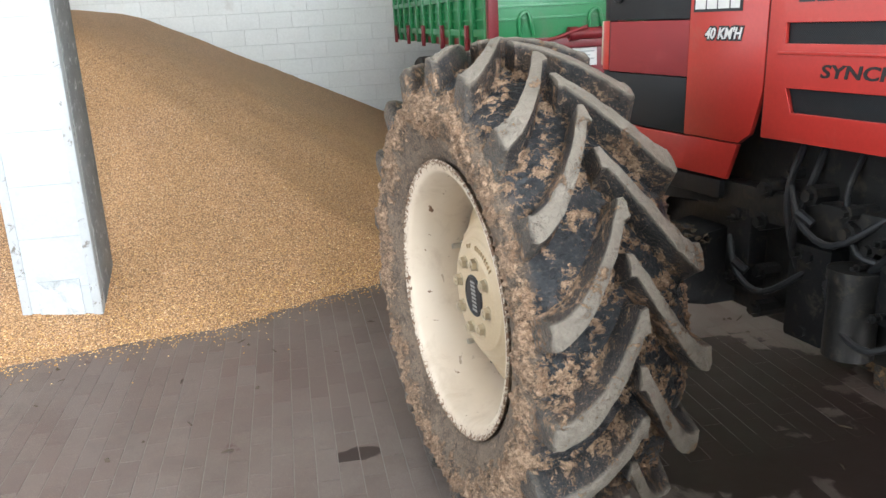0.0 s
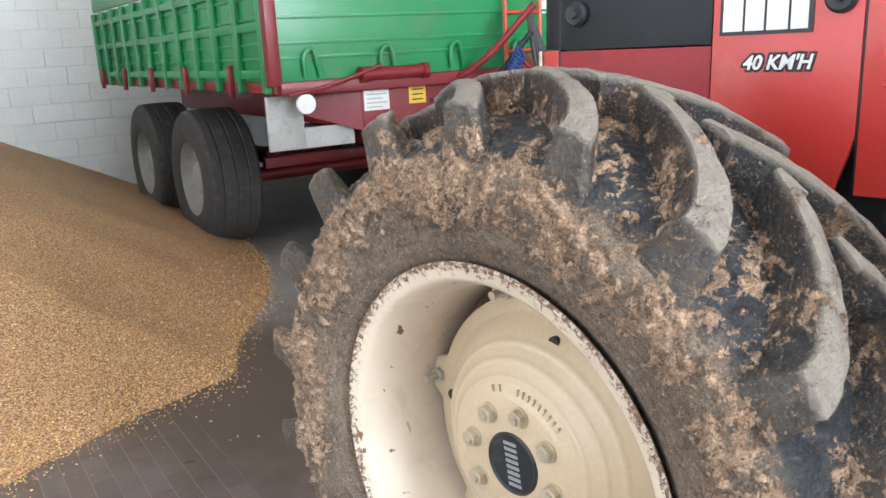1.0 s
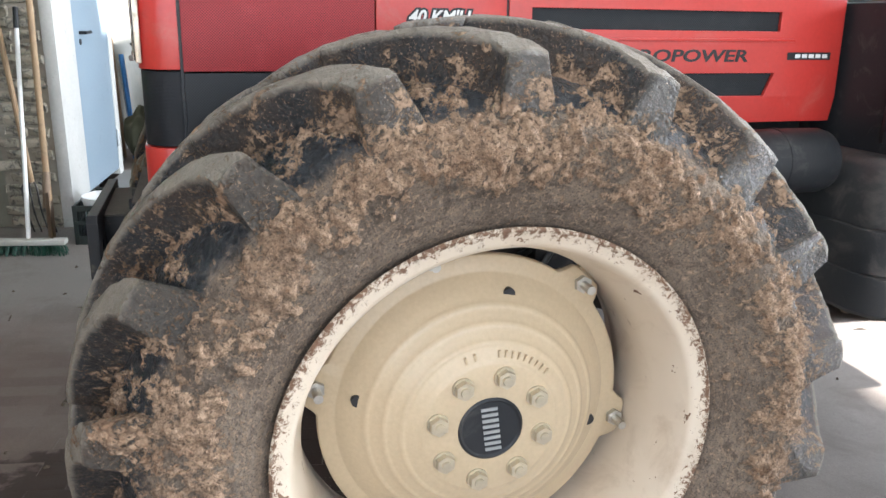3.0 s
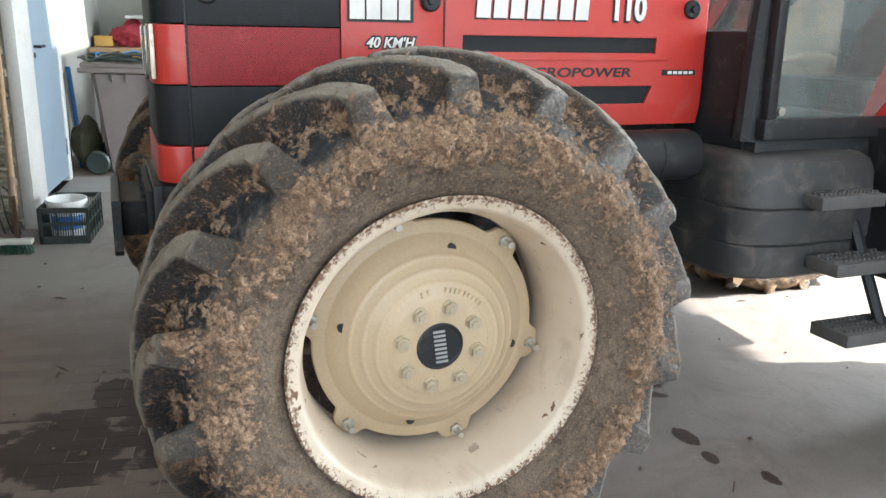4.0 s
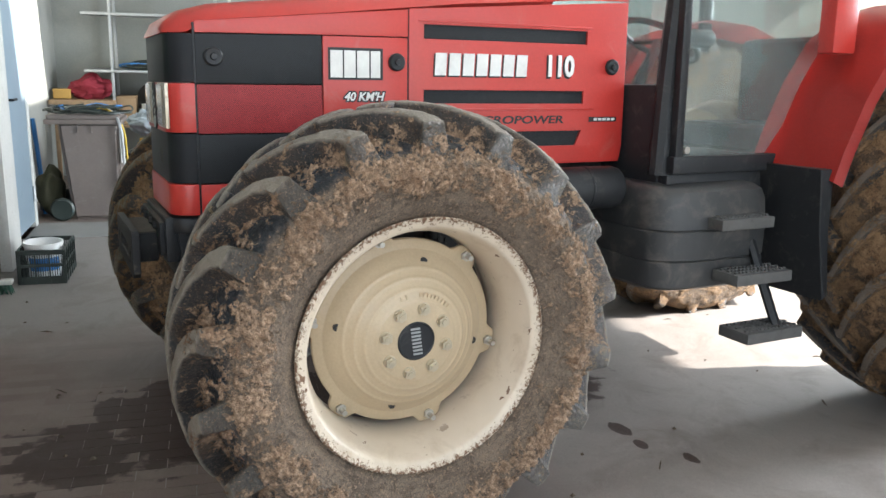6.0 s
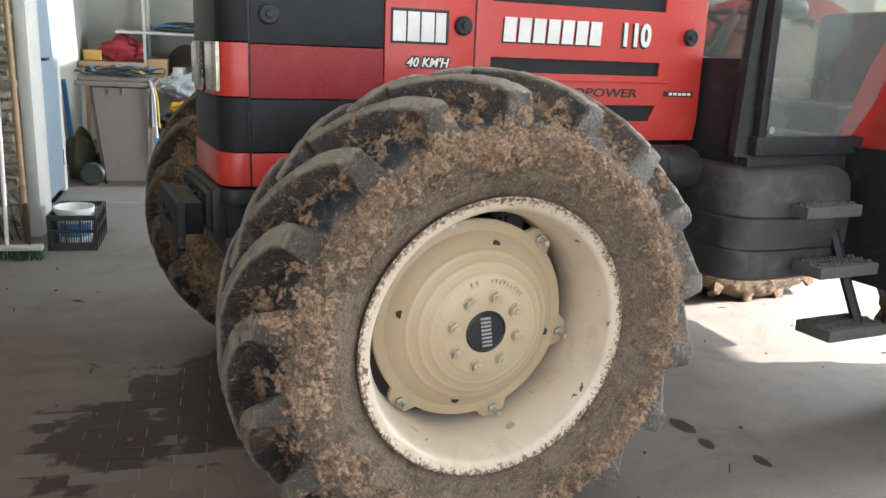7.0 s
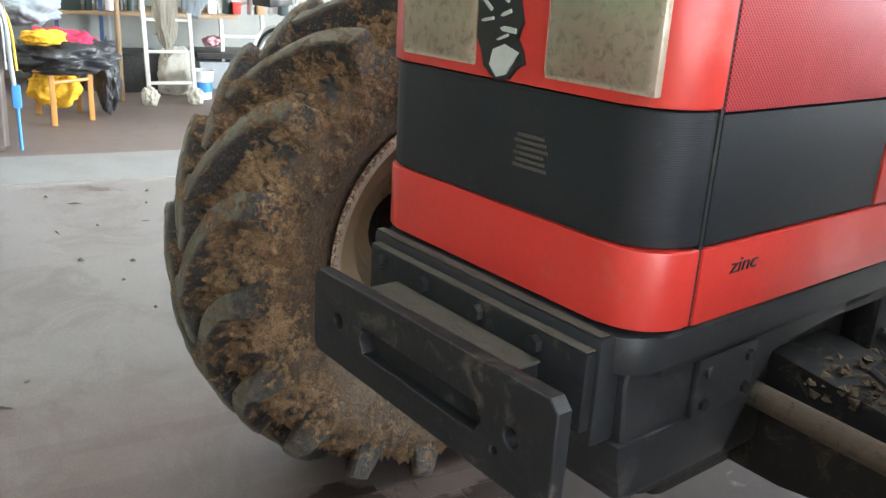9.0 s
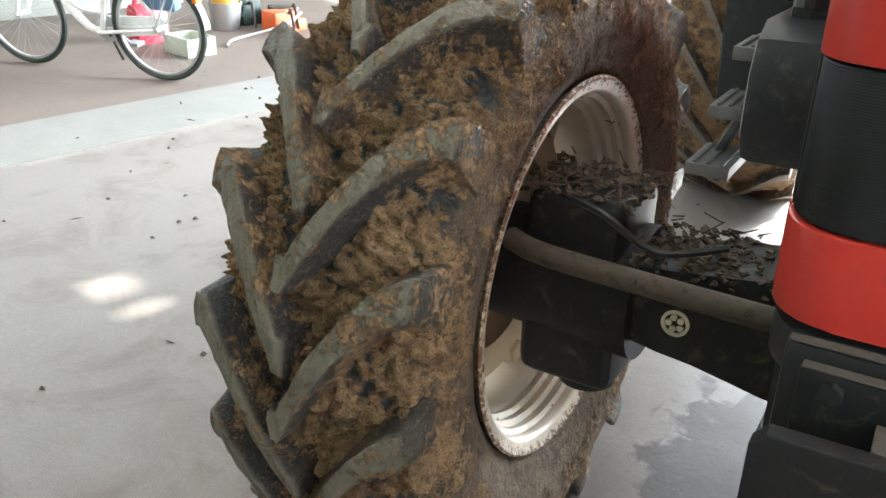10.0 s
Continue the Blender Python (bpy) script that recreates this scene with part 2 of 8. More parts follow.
def mud_rubber(name, dark, pale, film_dark, film_pale, clods=0.8):
    """Tyre rubber under a dust film and caked mud; the mesh says where each lies."""
    m, n, l, b = mat(name, 0.8)
    co = coords(n, l)
    at = n.new("ShaderNodeAttribute")
    at.attribute_name = "mud"
    du = n.new("ShaderNodeAttribute")
    du.attribute_name = "dust"
    fine = noise_tex(n, l, co, 120, 7, 0.7, 0.6)
    mid = noise_tex(n, l, co, 28, 8, 0.68, 0.5)
    big = noise_tex(n, l, co, 6, 5)
    crisp = noise_tex(n, l, co, 300, 3, 0.75, 0.2)
    rubber = mix(n, l, ramp(n, l, mid, [(0.35, 0.0), (0.7, 1.0)]), (0.011, 0.013, 0.016), (0.038, 0.043, 0.050))
    rubber = mix(n, l, ramp(n, l, fine, [(0.58, 0.0), (0.68, 0.5)]), rubber, tuple(v * 0.6 for v in pale))
    film = mix(n, l, ramp(n, l, big, [(0.35, 0.0), (0.65, 1.0)]), film_dark, film_pale)
    arc = n.new("ShaderNodeAttribute")
    arc.attribute_name = "arc"
    streak = noise_tex(n, l, arc.outputs["Vector"], 16, 7, 0.65, 0.4)
    film = mix(n, l, ramp(n, l, streak, [(0.38, 0.45), (0.50, 0.0)]), film, tuple(v * 0.5 for v in film_dark))
    film = mix(n, l, ramp(n, l, streak, [(0.56, 0.0), (0.68, 0.35)]), film, tuple(v * 0.8 for v in pale))
    film = mix(n, l, ramp(n, l, mid, [(0.38, 0.6), (0.46, 0.0)]), film, tuple(v * 0.4 for v in film_dark))
    film = mix(n, l, ramp(n, l, fine, [(0.54, 0.0), (0.63, 0.75)]), film, tuple(v * 0.85 for v in pale))
    film = mix(n, l, ramp(n, l, crisp, [(0.38, 0.7), (0.46, 0.0)]), film, tuple(v * 0.25 for v in film_dark))
    film = mix(n, l, ramp(n, l, crisp, [(0.62, 0.0), (0.68, 0.4)]), film, pale)
    cover = n.new("ShaderNodeMapRange")
    cover.inputs["From Min"].default_value = 0.62
    cover.inputs["From Max"].default_value = 0.86
    l.new(add_mul(n, l, fine, 0.25, add_mul(n, l, mid, 0.6, du.outputs["Fac"])), cover.inputs["Value"])
    under = mix(n, l, cover.outputs[0], rubber, film)
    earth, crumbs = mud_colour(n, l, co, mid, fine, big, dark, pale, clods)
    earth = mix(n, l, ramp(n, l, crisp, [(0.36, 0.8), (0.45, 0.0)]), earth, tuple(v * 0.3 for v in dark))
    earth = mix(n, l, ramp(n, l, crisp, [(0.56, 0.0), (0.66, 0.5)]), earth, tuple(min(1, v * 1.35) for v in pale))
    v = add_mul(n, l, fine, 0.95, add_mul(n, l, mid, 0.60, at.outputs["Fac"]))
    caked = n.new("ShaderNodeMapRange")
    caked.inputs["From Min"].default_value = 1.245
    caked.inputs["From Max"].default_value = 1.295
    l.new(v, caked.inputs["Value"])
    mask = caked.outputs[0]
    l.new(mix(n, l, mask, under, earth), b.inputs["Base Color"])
    soft = n.new("ShaderNodeMath")
    soft.operation = "MAXIMUM"
    l.new(mask, soft.inputs[0])
    l.new(cover.outputs[0], soft.inputs[1])
    rr = n.new("ShaderNodeMapRange")
    rr.inputs["To Min"].default_value = 0.33
    rr.inputs["To Max"].default_value = 0.95
    l.new(soft.outputs[0], rr.inputs["Value"])
    l.new(rr.outputs[0], b.inputs["Roughness"])
    first = bump(n, l, b, add_mul(n, l, mask, 0.7, crumbs), 0.85, 0.0055)
    second = bump(n, l, b, mid, 0.55, 0.012, first)
    bump(n, l, b, crisp, 0.6, 0.003, second)
    return m


TAN_EARTH = ((0.235, 0.146, 0.090), (0.43, 0.293, 0.194))
BROWN_EARTH = ((0.14, 0.082, 0.042), (0.32, 0.20, 0.105))


def lug_rubber(name, dust, muddy, soil, stain=0.33):
    """Lug: worn dusty top, darker flanks, mud clinging low on the flanks. The mesh gives the height on the lug."""
    m, n, l, b = mat(name, 0.75)
    vco = coords(n, l, vary=True)
    at = n.new("ShaderNodeAttribute")
    at.attribute_name = "height"
    up = at.outputs["Fac"]
    big = noise_tex(n, l, vco, 7, 5)
    mid = noise_tex(n, l, vco, 26, 9, 0.7, 0.8)
    fine = noise_tex(n, l, vco, 110, 7, 0.72, 1.2)
    worn = n.new("ShaderNodeMapRange")
    worn.inputs["From Min"].default_value = 0.98
    worn.inputs["From Max"].default_value = 1.10
    l.new(add_mul(n, l, mid, 0.22, up), worn.inputs["Value"])
    rubber = mix(n, l, ramp(n, l, mid, [(0.35, 0.0), (0.7, 1.0)]), (0.010, 0.011, 0.013), (0.032, 0.034, 0.037))
    rubber = mix(n, l, ramp(n, l, big, [(0.45, 0.0), (0.62, 0.7)]), rubber, tuple(v * stain for v in soil[0]))
    rubber = mix(n, l, ramp(n, l, fine, [(0.56, 0.0), (0.68, 0.5)]), rubber, tuple(v * 0.7 for v in soil[1]))
    tip = n.new("ShaderNodeAttribute")
    tip.attribute_name = "end"
    ending = n.new("ShaderNodeMapRange")
    ending.inputs["From Min"].default_value = 0.75
    ending.inputs["From Max"].default_value = 1.15
    l.new(add_mul(n, l, mid, 0.8, add_mul(n, l, tip.outputs["Fac"], 0.55, 0.0)), ending.inputs["Value"])
    rubber = mix(n, l, ending.outputs[0], rubber, mix(n, l, mid, tuple(v * 0.26 for v in dust), tuple(v * 0.60 for v in dust)))
    crisp = noise_tex(n, l, vco, 190, 4, 0.7, 0.3)
    rubber = mix(n, l, ramp(n, l, crisp, [(0.59, 0.0), (0.64, 0.6)]), rubber, soil[1])
    pale = mix(n, l, ramp(n, l, mid, [(0.35, 0.0), (0.7, 1.0)]), dust, tuple(v * 0.72 for v in dust))
    pale = mix(n, l, ramp(n, l, fine, [(0.32, 0.5), (0.44, 0.0)]), pale, (0.09, 0.085, 0.08))
    col = mix(n, l, worn.outputs[0], rubber, pale)
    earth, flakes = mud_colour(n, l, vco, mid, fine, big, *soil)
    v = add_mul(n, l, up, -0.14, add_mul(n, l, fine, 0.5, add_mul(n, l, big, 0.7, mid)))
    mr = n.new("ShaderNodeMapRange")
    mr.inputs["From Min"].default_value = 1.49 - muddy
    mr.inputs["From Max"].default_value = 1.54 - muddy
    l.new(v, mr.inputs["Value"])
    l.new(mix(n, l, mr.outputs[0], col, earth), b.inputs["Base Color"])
    dull = n.new("ShaderNodeMapRange")
    dull.inputs["To Min"].default_value = 0.42
    dull.inputs["To Max"].default_value = 0.95
    l.new(mr.outputs[0], dull.inputs["Value"])
    l.new(dull.outputs[0], b.inputs["Roughness"])
    first = bump(n, l, b, add_mul(n, l, mr.outputs[0], 0.8, flakes), 0.8, 0.006)
    bump(n, l, b, mid, 0.5, 0.010, first)
    return m


MUD_TYRE = mud_rubber("muddy_tyre_rubber", *TAN_EARTH, (0.128, 0.094, 0.068), (0.215, 0.163, 0.120))
BROWN_TYRE = mud_rubber("brown_mud_tyre_rubber", *BROWN_EARTH, (0.10, 0.068, 0.044), (0.165, 0.115, 0.076), 0.25)
LUG = lug_rubber("lug_rubber", (0.275, 0.24, 0.195), 0.42, TAN_EARTH)
BROWN_LUG = lug_rubber("brown_dusted_lug_rubber", (0.155, 0.137, 0.10), 0.46, BROWN_EARTH)
REAR_LUG = lug_rubber("rear_lug_rubber", (0.16, 0.128, 0.10), 0.50, BROWN_EARTH, 0.9)


def rim_paint():
    """Cream paint, chipped to rust along the outer flange."""
    m, n, l, b = mat("chipped_cream_rim", 0.38)
    co = coords(n, l)
    sep = n.new("ShaderNodeSeparateXYZ")
    l.new(co, sep.inputs[0])
    comb = n.new("ShaderNodeCombineXYZ")
    l.new(sep.outputs["Y"], comb.inputs["Y"])
    l.new(sep.outputs["Z"], comb.inputs["Z"])
    leng = n.new("ShaderNodeVectorMath")
    leng.operation = "LENGTH"
    l.new(comb.outputs[0], leng.inputs[0])
    chips = noise_tex(n, l, co, 85, 9, 0.78, 0.5)
    big = noise_tex(n, l, co, 5, 4)
    edge = n.new("ShaderNodeMapRange")
    edge.inputs["From Min"].default_value = 0.352
    edge.inputs["From Max"].default_value = 0.392
    edge.inputs["To Min"].default_value = -0.14
    edge.inputs["To Max"].default_value = 0.115
    l.new(leng.outputs["Value"], edge.inputs["Value"])
    s = n.new("ShaderNodeMath")
    s.operation = "ADD"
    l.new(chips, s.inputs[0])
    l.new(edge.outputs[0], s.inputs[1])
    mask = ramp(n, l, s.outputs[0], [(0.56, 0.0), (0.62, 1.0)])
    base = mix(n, l, ramp(n, l, noise_tex(n, l, co, 9, 8, 0.7, 0.6), [(0.52, 0.0), (0.72, 0.6)]), mix(n, l, ramp(n, l, big, [(0.3, 0.0), (0.7, 1.0)]), (0.63, 0.54, 0.43), (0.57, 0.48, 0.37)), (0.42, 0.325, 0.23))
    spots = noise_tex(n, l, co, 22, 4, 0.6, 0.4)
    far = n.new("ShaderNodeMapRange")
    far.inputs["From Min"].default_value = 0.325
    far.inputs["From Max"].default_value = 0.345
    l.new(leng.outputs["Value"], far.inputs["Value"])
    big_chips = n.new("ShaderNodeMath")
    big_chips.operation = "MULTIPLY"
    l.new(ramp(n, l, spots, [(0.655, 0.0), (0.67, 1.0)]), big_chips.inputs[0])
    l.new(far.outputs[0], big_chips.inputs[1])
    both = n.new("ShaderNodeMath")
    both.operation = "MAXIMUM"
    l.new(mask, both.inputs[0])
    l.new(big_chips.outputs[0], both.inputs[1])
    mask = both.outputs[0]
    fine = noise_tex(n, l, co, 80, 5)
    rust = mix(n, l, fine, (0.065, 0.034, 0.022), (0.26, 0.15, 0.09))
    l.new(mix(n, l, mask, base, rust), b.inputs["Base Color"])
    rr = n.new("ShaderNodeMapRange")
    rr.inputs["To Min"].default_value = 0.36
    rr.inputs["To Max"].default_value = 0.9
    l.new(mask, rr.inputs["Value"])
    l.new(rr.outputs[0], b.inputs["Roughness"])
    bump(n, l, b, mask, 0.3, 0.002)
    return m


RIM = rim_paint()


def grain_heap():
    m, n, l, b = mat("maize_grain", 0.75)
    co = coords(n, l)
    v = n.new("ShaderNodeTexVoronoi")
    v.inputs["Scale"].default_value = 120
    l.new(co, v.inputs["Vector"])
    c = ramp(n, l, v.outputs["Color"], [(0.0, (0.35, 0.175, 0.078)), (0.4, (0.52, 0.295, 0.142)), (0.8, (0.64, 0.39, 0.21)), (1.0, (0.80, 0.58, 0.40))])
    # Shade between the kernels is multiplied into their colour.
    gap_shade = ramp(n, l, v.outputs["Distance"], [(0.30, 1.0), (0.75, 0.30)])
    c = mix(n, l, 1.0, c, gap_shade, "MULTIPLY")
    big = noise_tex(n, l, co, 2.2, 4)
    c = mix(n, l, ramp(n, l, big, [(0.35, 0.0), (0.7, 0.25)]), c, (0.36, 0.19, 0.055))
    l.new(c, b.inputs["Base Color"])
    first = bump(n, l, b, v.outputs["Distance"], -0.9, 0.006)
    bump(n, l, b, noise_tex(n, l, co, 25, 6), 0.35, 0.02, first)
    return m


GRAIN = grain_heap()


def kernel_mat():
    m, n, l, b = mat("maize_kernel", 0.6)
    g = n.new("ShaderNodeNewGeometry")
    c = ramp(n, l, g.outputs["Random Per Island"], [(0.0, (0.38, 0.19, 0.05)), (0.6, (0.62, 0.36, 0.11)), (1.0, (0.8, 0.58, 0.3))])
    l.new(c, b.inputs["Base Color"])
    return m


KERNEL = kernel_mat()


def floor_dirt(name, island):
    """Worn brick pavers filmed with grey dust, dark soaked oil, painted light and shade."""
    m, n, l, b = mat(name, 0.62)
    tc = n.new("ShaderNodeNewGeometry")
    pos = tc.outputs["Position"]
    big = noise_tex(n, l, pos, 0.9, 5)
    mid = noise_tex(n, l, pos, 5, 9, 0.65, 0.3)
    fine = noise_tex(n, l, pos, 60, 6, 0.7)
    if island:
        rnd = tc.outputs["Random Per Island"]
    else:
        rnd = n.new("ShaderNodeObjectInfo").outputs["Random"]
    brick = ramp(n, l, rnd, [(0.0, (0.100, 0.054, 0.040)), (0.5, (0.134, 0.080, 0.062)), (1.0, (0.168, 0.120, 0.102))])
    film = mix(n, l, ramp(n, l, mid, [(0.3, 0.0), (0.7, 1.0)]), (0.128, 0.094, 0.077), (0.212, 0.172, 0.147))
    sepx = n.new("ShaderNodeSeparateXYZ")
    l.new(pos, sepx.inputs[0])
    # Dust film, also painted paler where daylight falls past the tractor.
    bay = n.new("ShaderNodeMapRange")
    bay.inputs["From Min"].default_value = 0.6
    bay.inputs["From Max"].default_value = 2.0
    l.new(add_mul(n, l, mid, 1.2, add_mul(n, l, sepx.outputs["X"], 1.0, -0.6)), bay.inputs["Value"])
    film = mix(n, l, bay.outputs[0], film, mix(n, l, mid, (0.145, 0.132, 0.120), (0.255, 0.242, 0.228)))
    # Film painted paler towards the south gate, in place of its daylight.
    near = n.new("ShaderNodeMapRange")
    near.inputs["From Min"].default_value = 0.9
    near.inputs["From Max"].default_value = -0.6
    l.new(add_mul(n, l, mid, 1.0, add_mul(n, l, sepx.outputs["Y"], 1.0, -0.5)), near.inputs["Value"])
    film = mix(n, l, add_mul(n, l, near.outputs[0], 0.9, 0.0), film, mix(n, l, mid, (0.165, 0.146, 0.131), (0.275, 0.252, 0.232)))
    back = n.new("ShaderNodeMapRange")
    back.inputs["From Min"].default_value = 2.6
    back.inputs["From Max"].default_value = 3.6
    l.new(add_mul(n, l, mid, 1.0, add_mul(n, l, sepx.outputs["Y"], 1.0, -0.5)), back.inputs["Value"])
    film = mix(n, l, back.outputs[0], film, mix(n, l, mid, (0.21, 0.205, 0.195), (0.31, 0.30, 0.285)))
    cover = ramp(n, l, big, [(0.36, 0.25), (0.64, 0.85)])
    full = n.new("ShaderNodeMath")
    full.operation = "MAXIMUM"
    l.new(cover, full.inputs[0])
    l.new(add_mul(n, l, bay.outputs[0], 0.93, 0.0), full.inputs[1])
    dusty = n.new("ShaderNodeMath")
    dusty.operation = "MAXIMUM"
    l.new(full.outputs[0], dusty.inputs[0])
    l.new(add_mul(n, l, back.outputs[0], 0.92, add_mul(n, l, near.outputs[0], 0.92, 0.0)), dusty.inputs[1])
    c = mix(n, l, dusty.outputs[0], brick, film)
    grit = noise_tex(n, l, pos, 210, 3, 0.7)
    c = mix(n, l, ramp(n, l, grit, [(0.34, 0.45), (0.44, 0.0)]), c, (0.05, 0.04, 0.034))
    c = mix(n, l, ramp(n, l, grit, [(0.58, 0.0), (0.68, 0.35)]), c, (0.42, 0.39, 0.36))
    c = mix(n, l, ramp(n, l, fine, [(0.3, 0.22), (0.7, 0.0)]), c, (0.08, 0.06, 0.05))
    mottle = ramp(n, l, noise_tex(n, l, pos, 2.6, 9, 0.72, 0.8), [(0.50, 0.0), (0.66, 0.55)])
    c = mix(n, l, mottle, c, (0.105, 0.078, 0.062))
    specks = ramp(n, l, noise_tex(n, l, pos, 8, 8, 0.75, 1.0), [(0.69, 0.0), (0.74, 0.8)])
    c = mix(n, l, specks, c, (0.05, 0.036, 0.03))
    # Trodden brown earth beside the heap.
    ed = n.new("ShaderNodeVectorMath")
    ed.operation = "SUBTRACT"
    ed.inputs[1].default_value = (0.0, 2.45, 0)
    l.new(pos, ed.inputs[0])
    es = n.new("ShaderNodeVectorMath")
    es.operation = "DIVIDE"
    es.inputs[1].default_value = (0.85, 1.0, 1)
    l.new(ed.outputs[0], es.inputs[0])
    el = n.new("ShaderNodeVectorMath")
    el.operation = "LENGTH"
    l.new(es.outputs[0], el.inputs[0])
    trodden = n.new("ShaderNodeMapRange")
    trodden.inputs["From Min"].default_value = 1.75
    trodden.inputs["From Max"].default_value = 1.35
    trodden.inputs["To Max"].default_value = 0.88
    l.new(add_mul(n, l, mid, 0.9, add_mul(n, l, big, 0.5, el.outputs["Value"])), trodden.inputs["Value"])
    c = mix(n, l, trodden.outputs[0], c, mix(n, l, mid, (0.060, 0.036, 0.026), (0.115, 0.078, 0.060)))
    # The tractor's soft shade, painted as a weak dark ellipse before and under it.
    gd = n.new("ShaderNodeVectorMath")
    gd.operation = "SUBTRACT"
    gd.inputs[1].default_value = (0.05, 1.1, 0)
    l.new(pos, gd.inputs[0])
    gs = n.new("ShaderNodeVectorMath")
    gs.operation = "DIVIDE"
    gs.inputs[1].default_value = (1.35, 2.2, 1)
    l.new(gd.outputs[0], gs.inputs[0])
    gl = n.new("ShaderNodeVectorMath")
    gl.operation = "LENGTH"
    l.new(gs.outputs[0], gl.inputs[0])
    tractor_shade = n.new("ShaderNodeMapRange")
    tractor_shade.inputs["From Min"].default_value = 1.60
    tractor_shade.inputs["From Max"].default_value = 1.15
    tractor_shade.inputs["To Max"].default_value = 0.20
    l.new(add_mul(n, l, mid, 0.5, add_mul(n, l, big, 0.4, gl.outputs["Value"])), tractor_shade.inputs["Value"])
    c = mix(n, l, tractor_shade.outputs[0], c, (0.075, 0.058, 0.05))
    # Small damp reddish spots.
    damp = ramp(n, l, noise_tex(n, l, pos, 3.2, 9, 0.7, 0.5), [(0.66, 0.0), (0.69, 0.75)])
    c = mix(n, l, damp, c, (0.075, 0.032, 0.024))
    # Soaked oil under the front axle.
    sep = n.new("ShaderNodeSeparateXYZ")
    l.new(pos, sep.inputs[0])
    total = None
    for cx, cy, rx, ry in ((0.38, 0.60, 0.50, 0.62), (0.50, -0.05, 0.40, 0.60), (0.26, 1.20, 0.36, 0.30), (0.62, 0.98, 0.26, 0.16), (-1.05, 0.75, 0.12, 0.06), (1.83, 1.91, 0.22, 0.14), (0.05, 0.20, 0.30, 0.30), (0.72, 0.72, 0.28, 0.30), (-0.29, -0.93, 0.07, 0.04), (-0.45, -0.92, 0.05, 0.03), (-0.62, -1.04, 0.07, 0.035), (0.25, -0.6, 0.4, 0.6)):
        d = n.new("ShaderNodeVectorMath")
        d.operation = "SUBTRACT"
        d.inputs[1].default_value = (cx, cy, 0)
        l.new(pos, d.inputs[0])
        sc = n.new("ShaderNodeVectorMath")
        sc.operation = "DIVIDE"
        sc.inputs[1].default_value = (rx, ry, 1)
        l.new(d.outputs[0], sc.inputs[0])
        ln = n.new("ShaderNodeVectorMath")
        ln.operation = "LENGTH"
        l.new(sc.outputs[0], ln.inputs[0])
        if total is None:
            total = ln.outputs["Value"]
        else:
            mn = n.new("ShaderNodeMath")
            mn.operation = "MINIMUM"
            l.new(total, mn.inputs[0])
            l.new(ln.outputs["Value"], mn.inputs[1])
            total = mn.outputs[0]
    wob = n.new("ShaderNodeMath")
    wob.operation = "MULTIPLY_ADD"
    wob.inputs[1].default_value = 1.6
    l.new(noise_tex(n, l, pos, 6, 8, 0.6, 0.2), wob.inputs[0])
    l.new(total, wob.inputs[2])
    joint = n.new("ShaderNodeMath")
    joint.operation = "MULTIPLY_ADD"
    joint.inputs[1].default_value = 0.35
    l.new(rnd, joint.inputs[0])
    l.new(wob.outputs[0], joint.inputs[2])
    mr = n.new("ShaderNodeMapRange")
    mr.inputs["From Min"].default_value = 1.72
    mr.inputs["From Max"].default_value = 1.84
    mr.inputs["To Min"].default_value = 1.0
    mr.inputs["To Max"].default_value = 0.0
    l.new(joint.outputs[0], mr.inputs["Value"])
    c = mix(n, l, mr.outputs[0], c, mix(n, l, mid, (0.018, 0.009, 0.007), (0.045, 0.024, 0.018)))
    l.new(c, b.inputs["Base Color"])
    rr = n.new("ShaderNodeMapRange")
    rr.inputs["To Min"].default_value = 0.42
    rr.inputs["To Max"].default_value = 0.8
    l.new(mid, rr.inputs["Value"])
    l.new(rr.outputs[0], b.inputs["Roughness"])
    first = bump(n, l, b, fine, 0.25, 0.004)
    bump(n, l, b, mid, 0.25, 0.01, first)
    return m


PAVER = floor_dirt("dusty_brick_paver", False)
PAVER_FIELD = floor_dirt("dusty_brick_paver_field", True)
JOINT = plain("floor_joint_dirt", (0.25, 0.225, 0.205), (0.17, 0.15, 0.135), 5, 0.9, 0, 60, 0.3)
STRIP = plain("pale_concrete_strip", (0.225, 0.22, 0.207), (0.175, 0.172, 0.16), 4, 0.7, 0, 60, 0.2, (0.3, 0.27, 0.23), (0.58, 0.85))
STORE_FLOOR = plain("reddish_screed", (0.165, 0.128, 0.108), (0.125, 0.097, 0.082), 3, 0.65, 0, 50, 0.25, (0.12, 0.09, 0.075), (0.58, 0.8))
WHITEWASH = plain("whitewashed_block", (0.70, 0.72, 0.71), (0.60, 0.62, 0.61), 1.3, 0.85, 0, 40, 0.3, (0.42, 0.40, 0.37), (0.6, 0.9), vary=True)
WALL_JOINT = plain("whitewashed_joint", (0.60, 0.62, 0.61), (0.52, 0.53, 0.52), 3, 0.9, 0, 60, 0.3)
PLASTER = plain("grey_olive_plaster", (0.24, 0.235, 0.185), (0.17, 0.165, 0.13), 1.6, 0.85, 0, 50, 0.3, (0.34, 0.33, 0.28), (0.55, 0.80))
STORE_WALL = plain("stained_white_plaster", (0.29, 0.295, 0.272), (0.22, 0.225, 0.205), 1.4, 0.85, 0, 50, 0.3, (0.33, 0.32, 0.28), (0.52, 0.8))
PILLAR_WHITE = plain("pillar_white_paint", (0.44, 0.47, 0.48), (0.385, 0.41, 0.42), 3, 0.75, 0, 50, 0.25, (0.36, 0.36, 0.35), (0.56, 0.72))
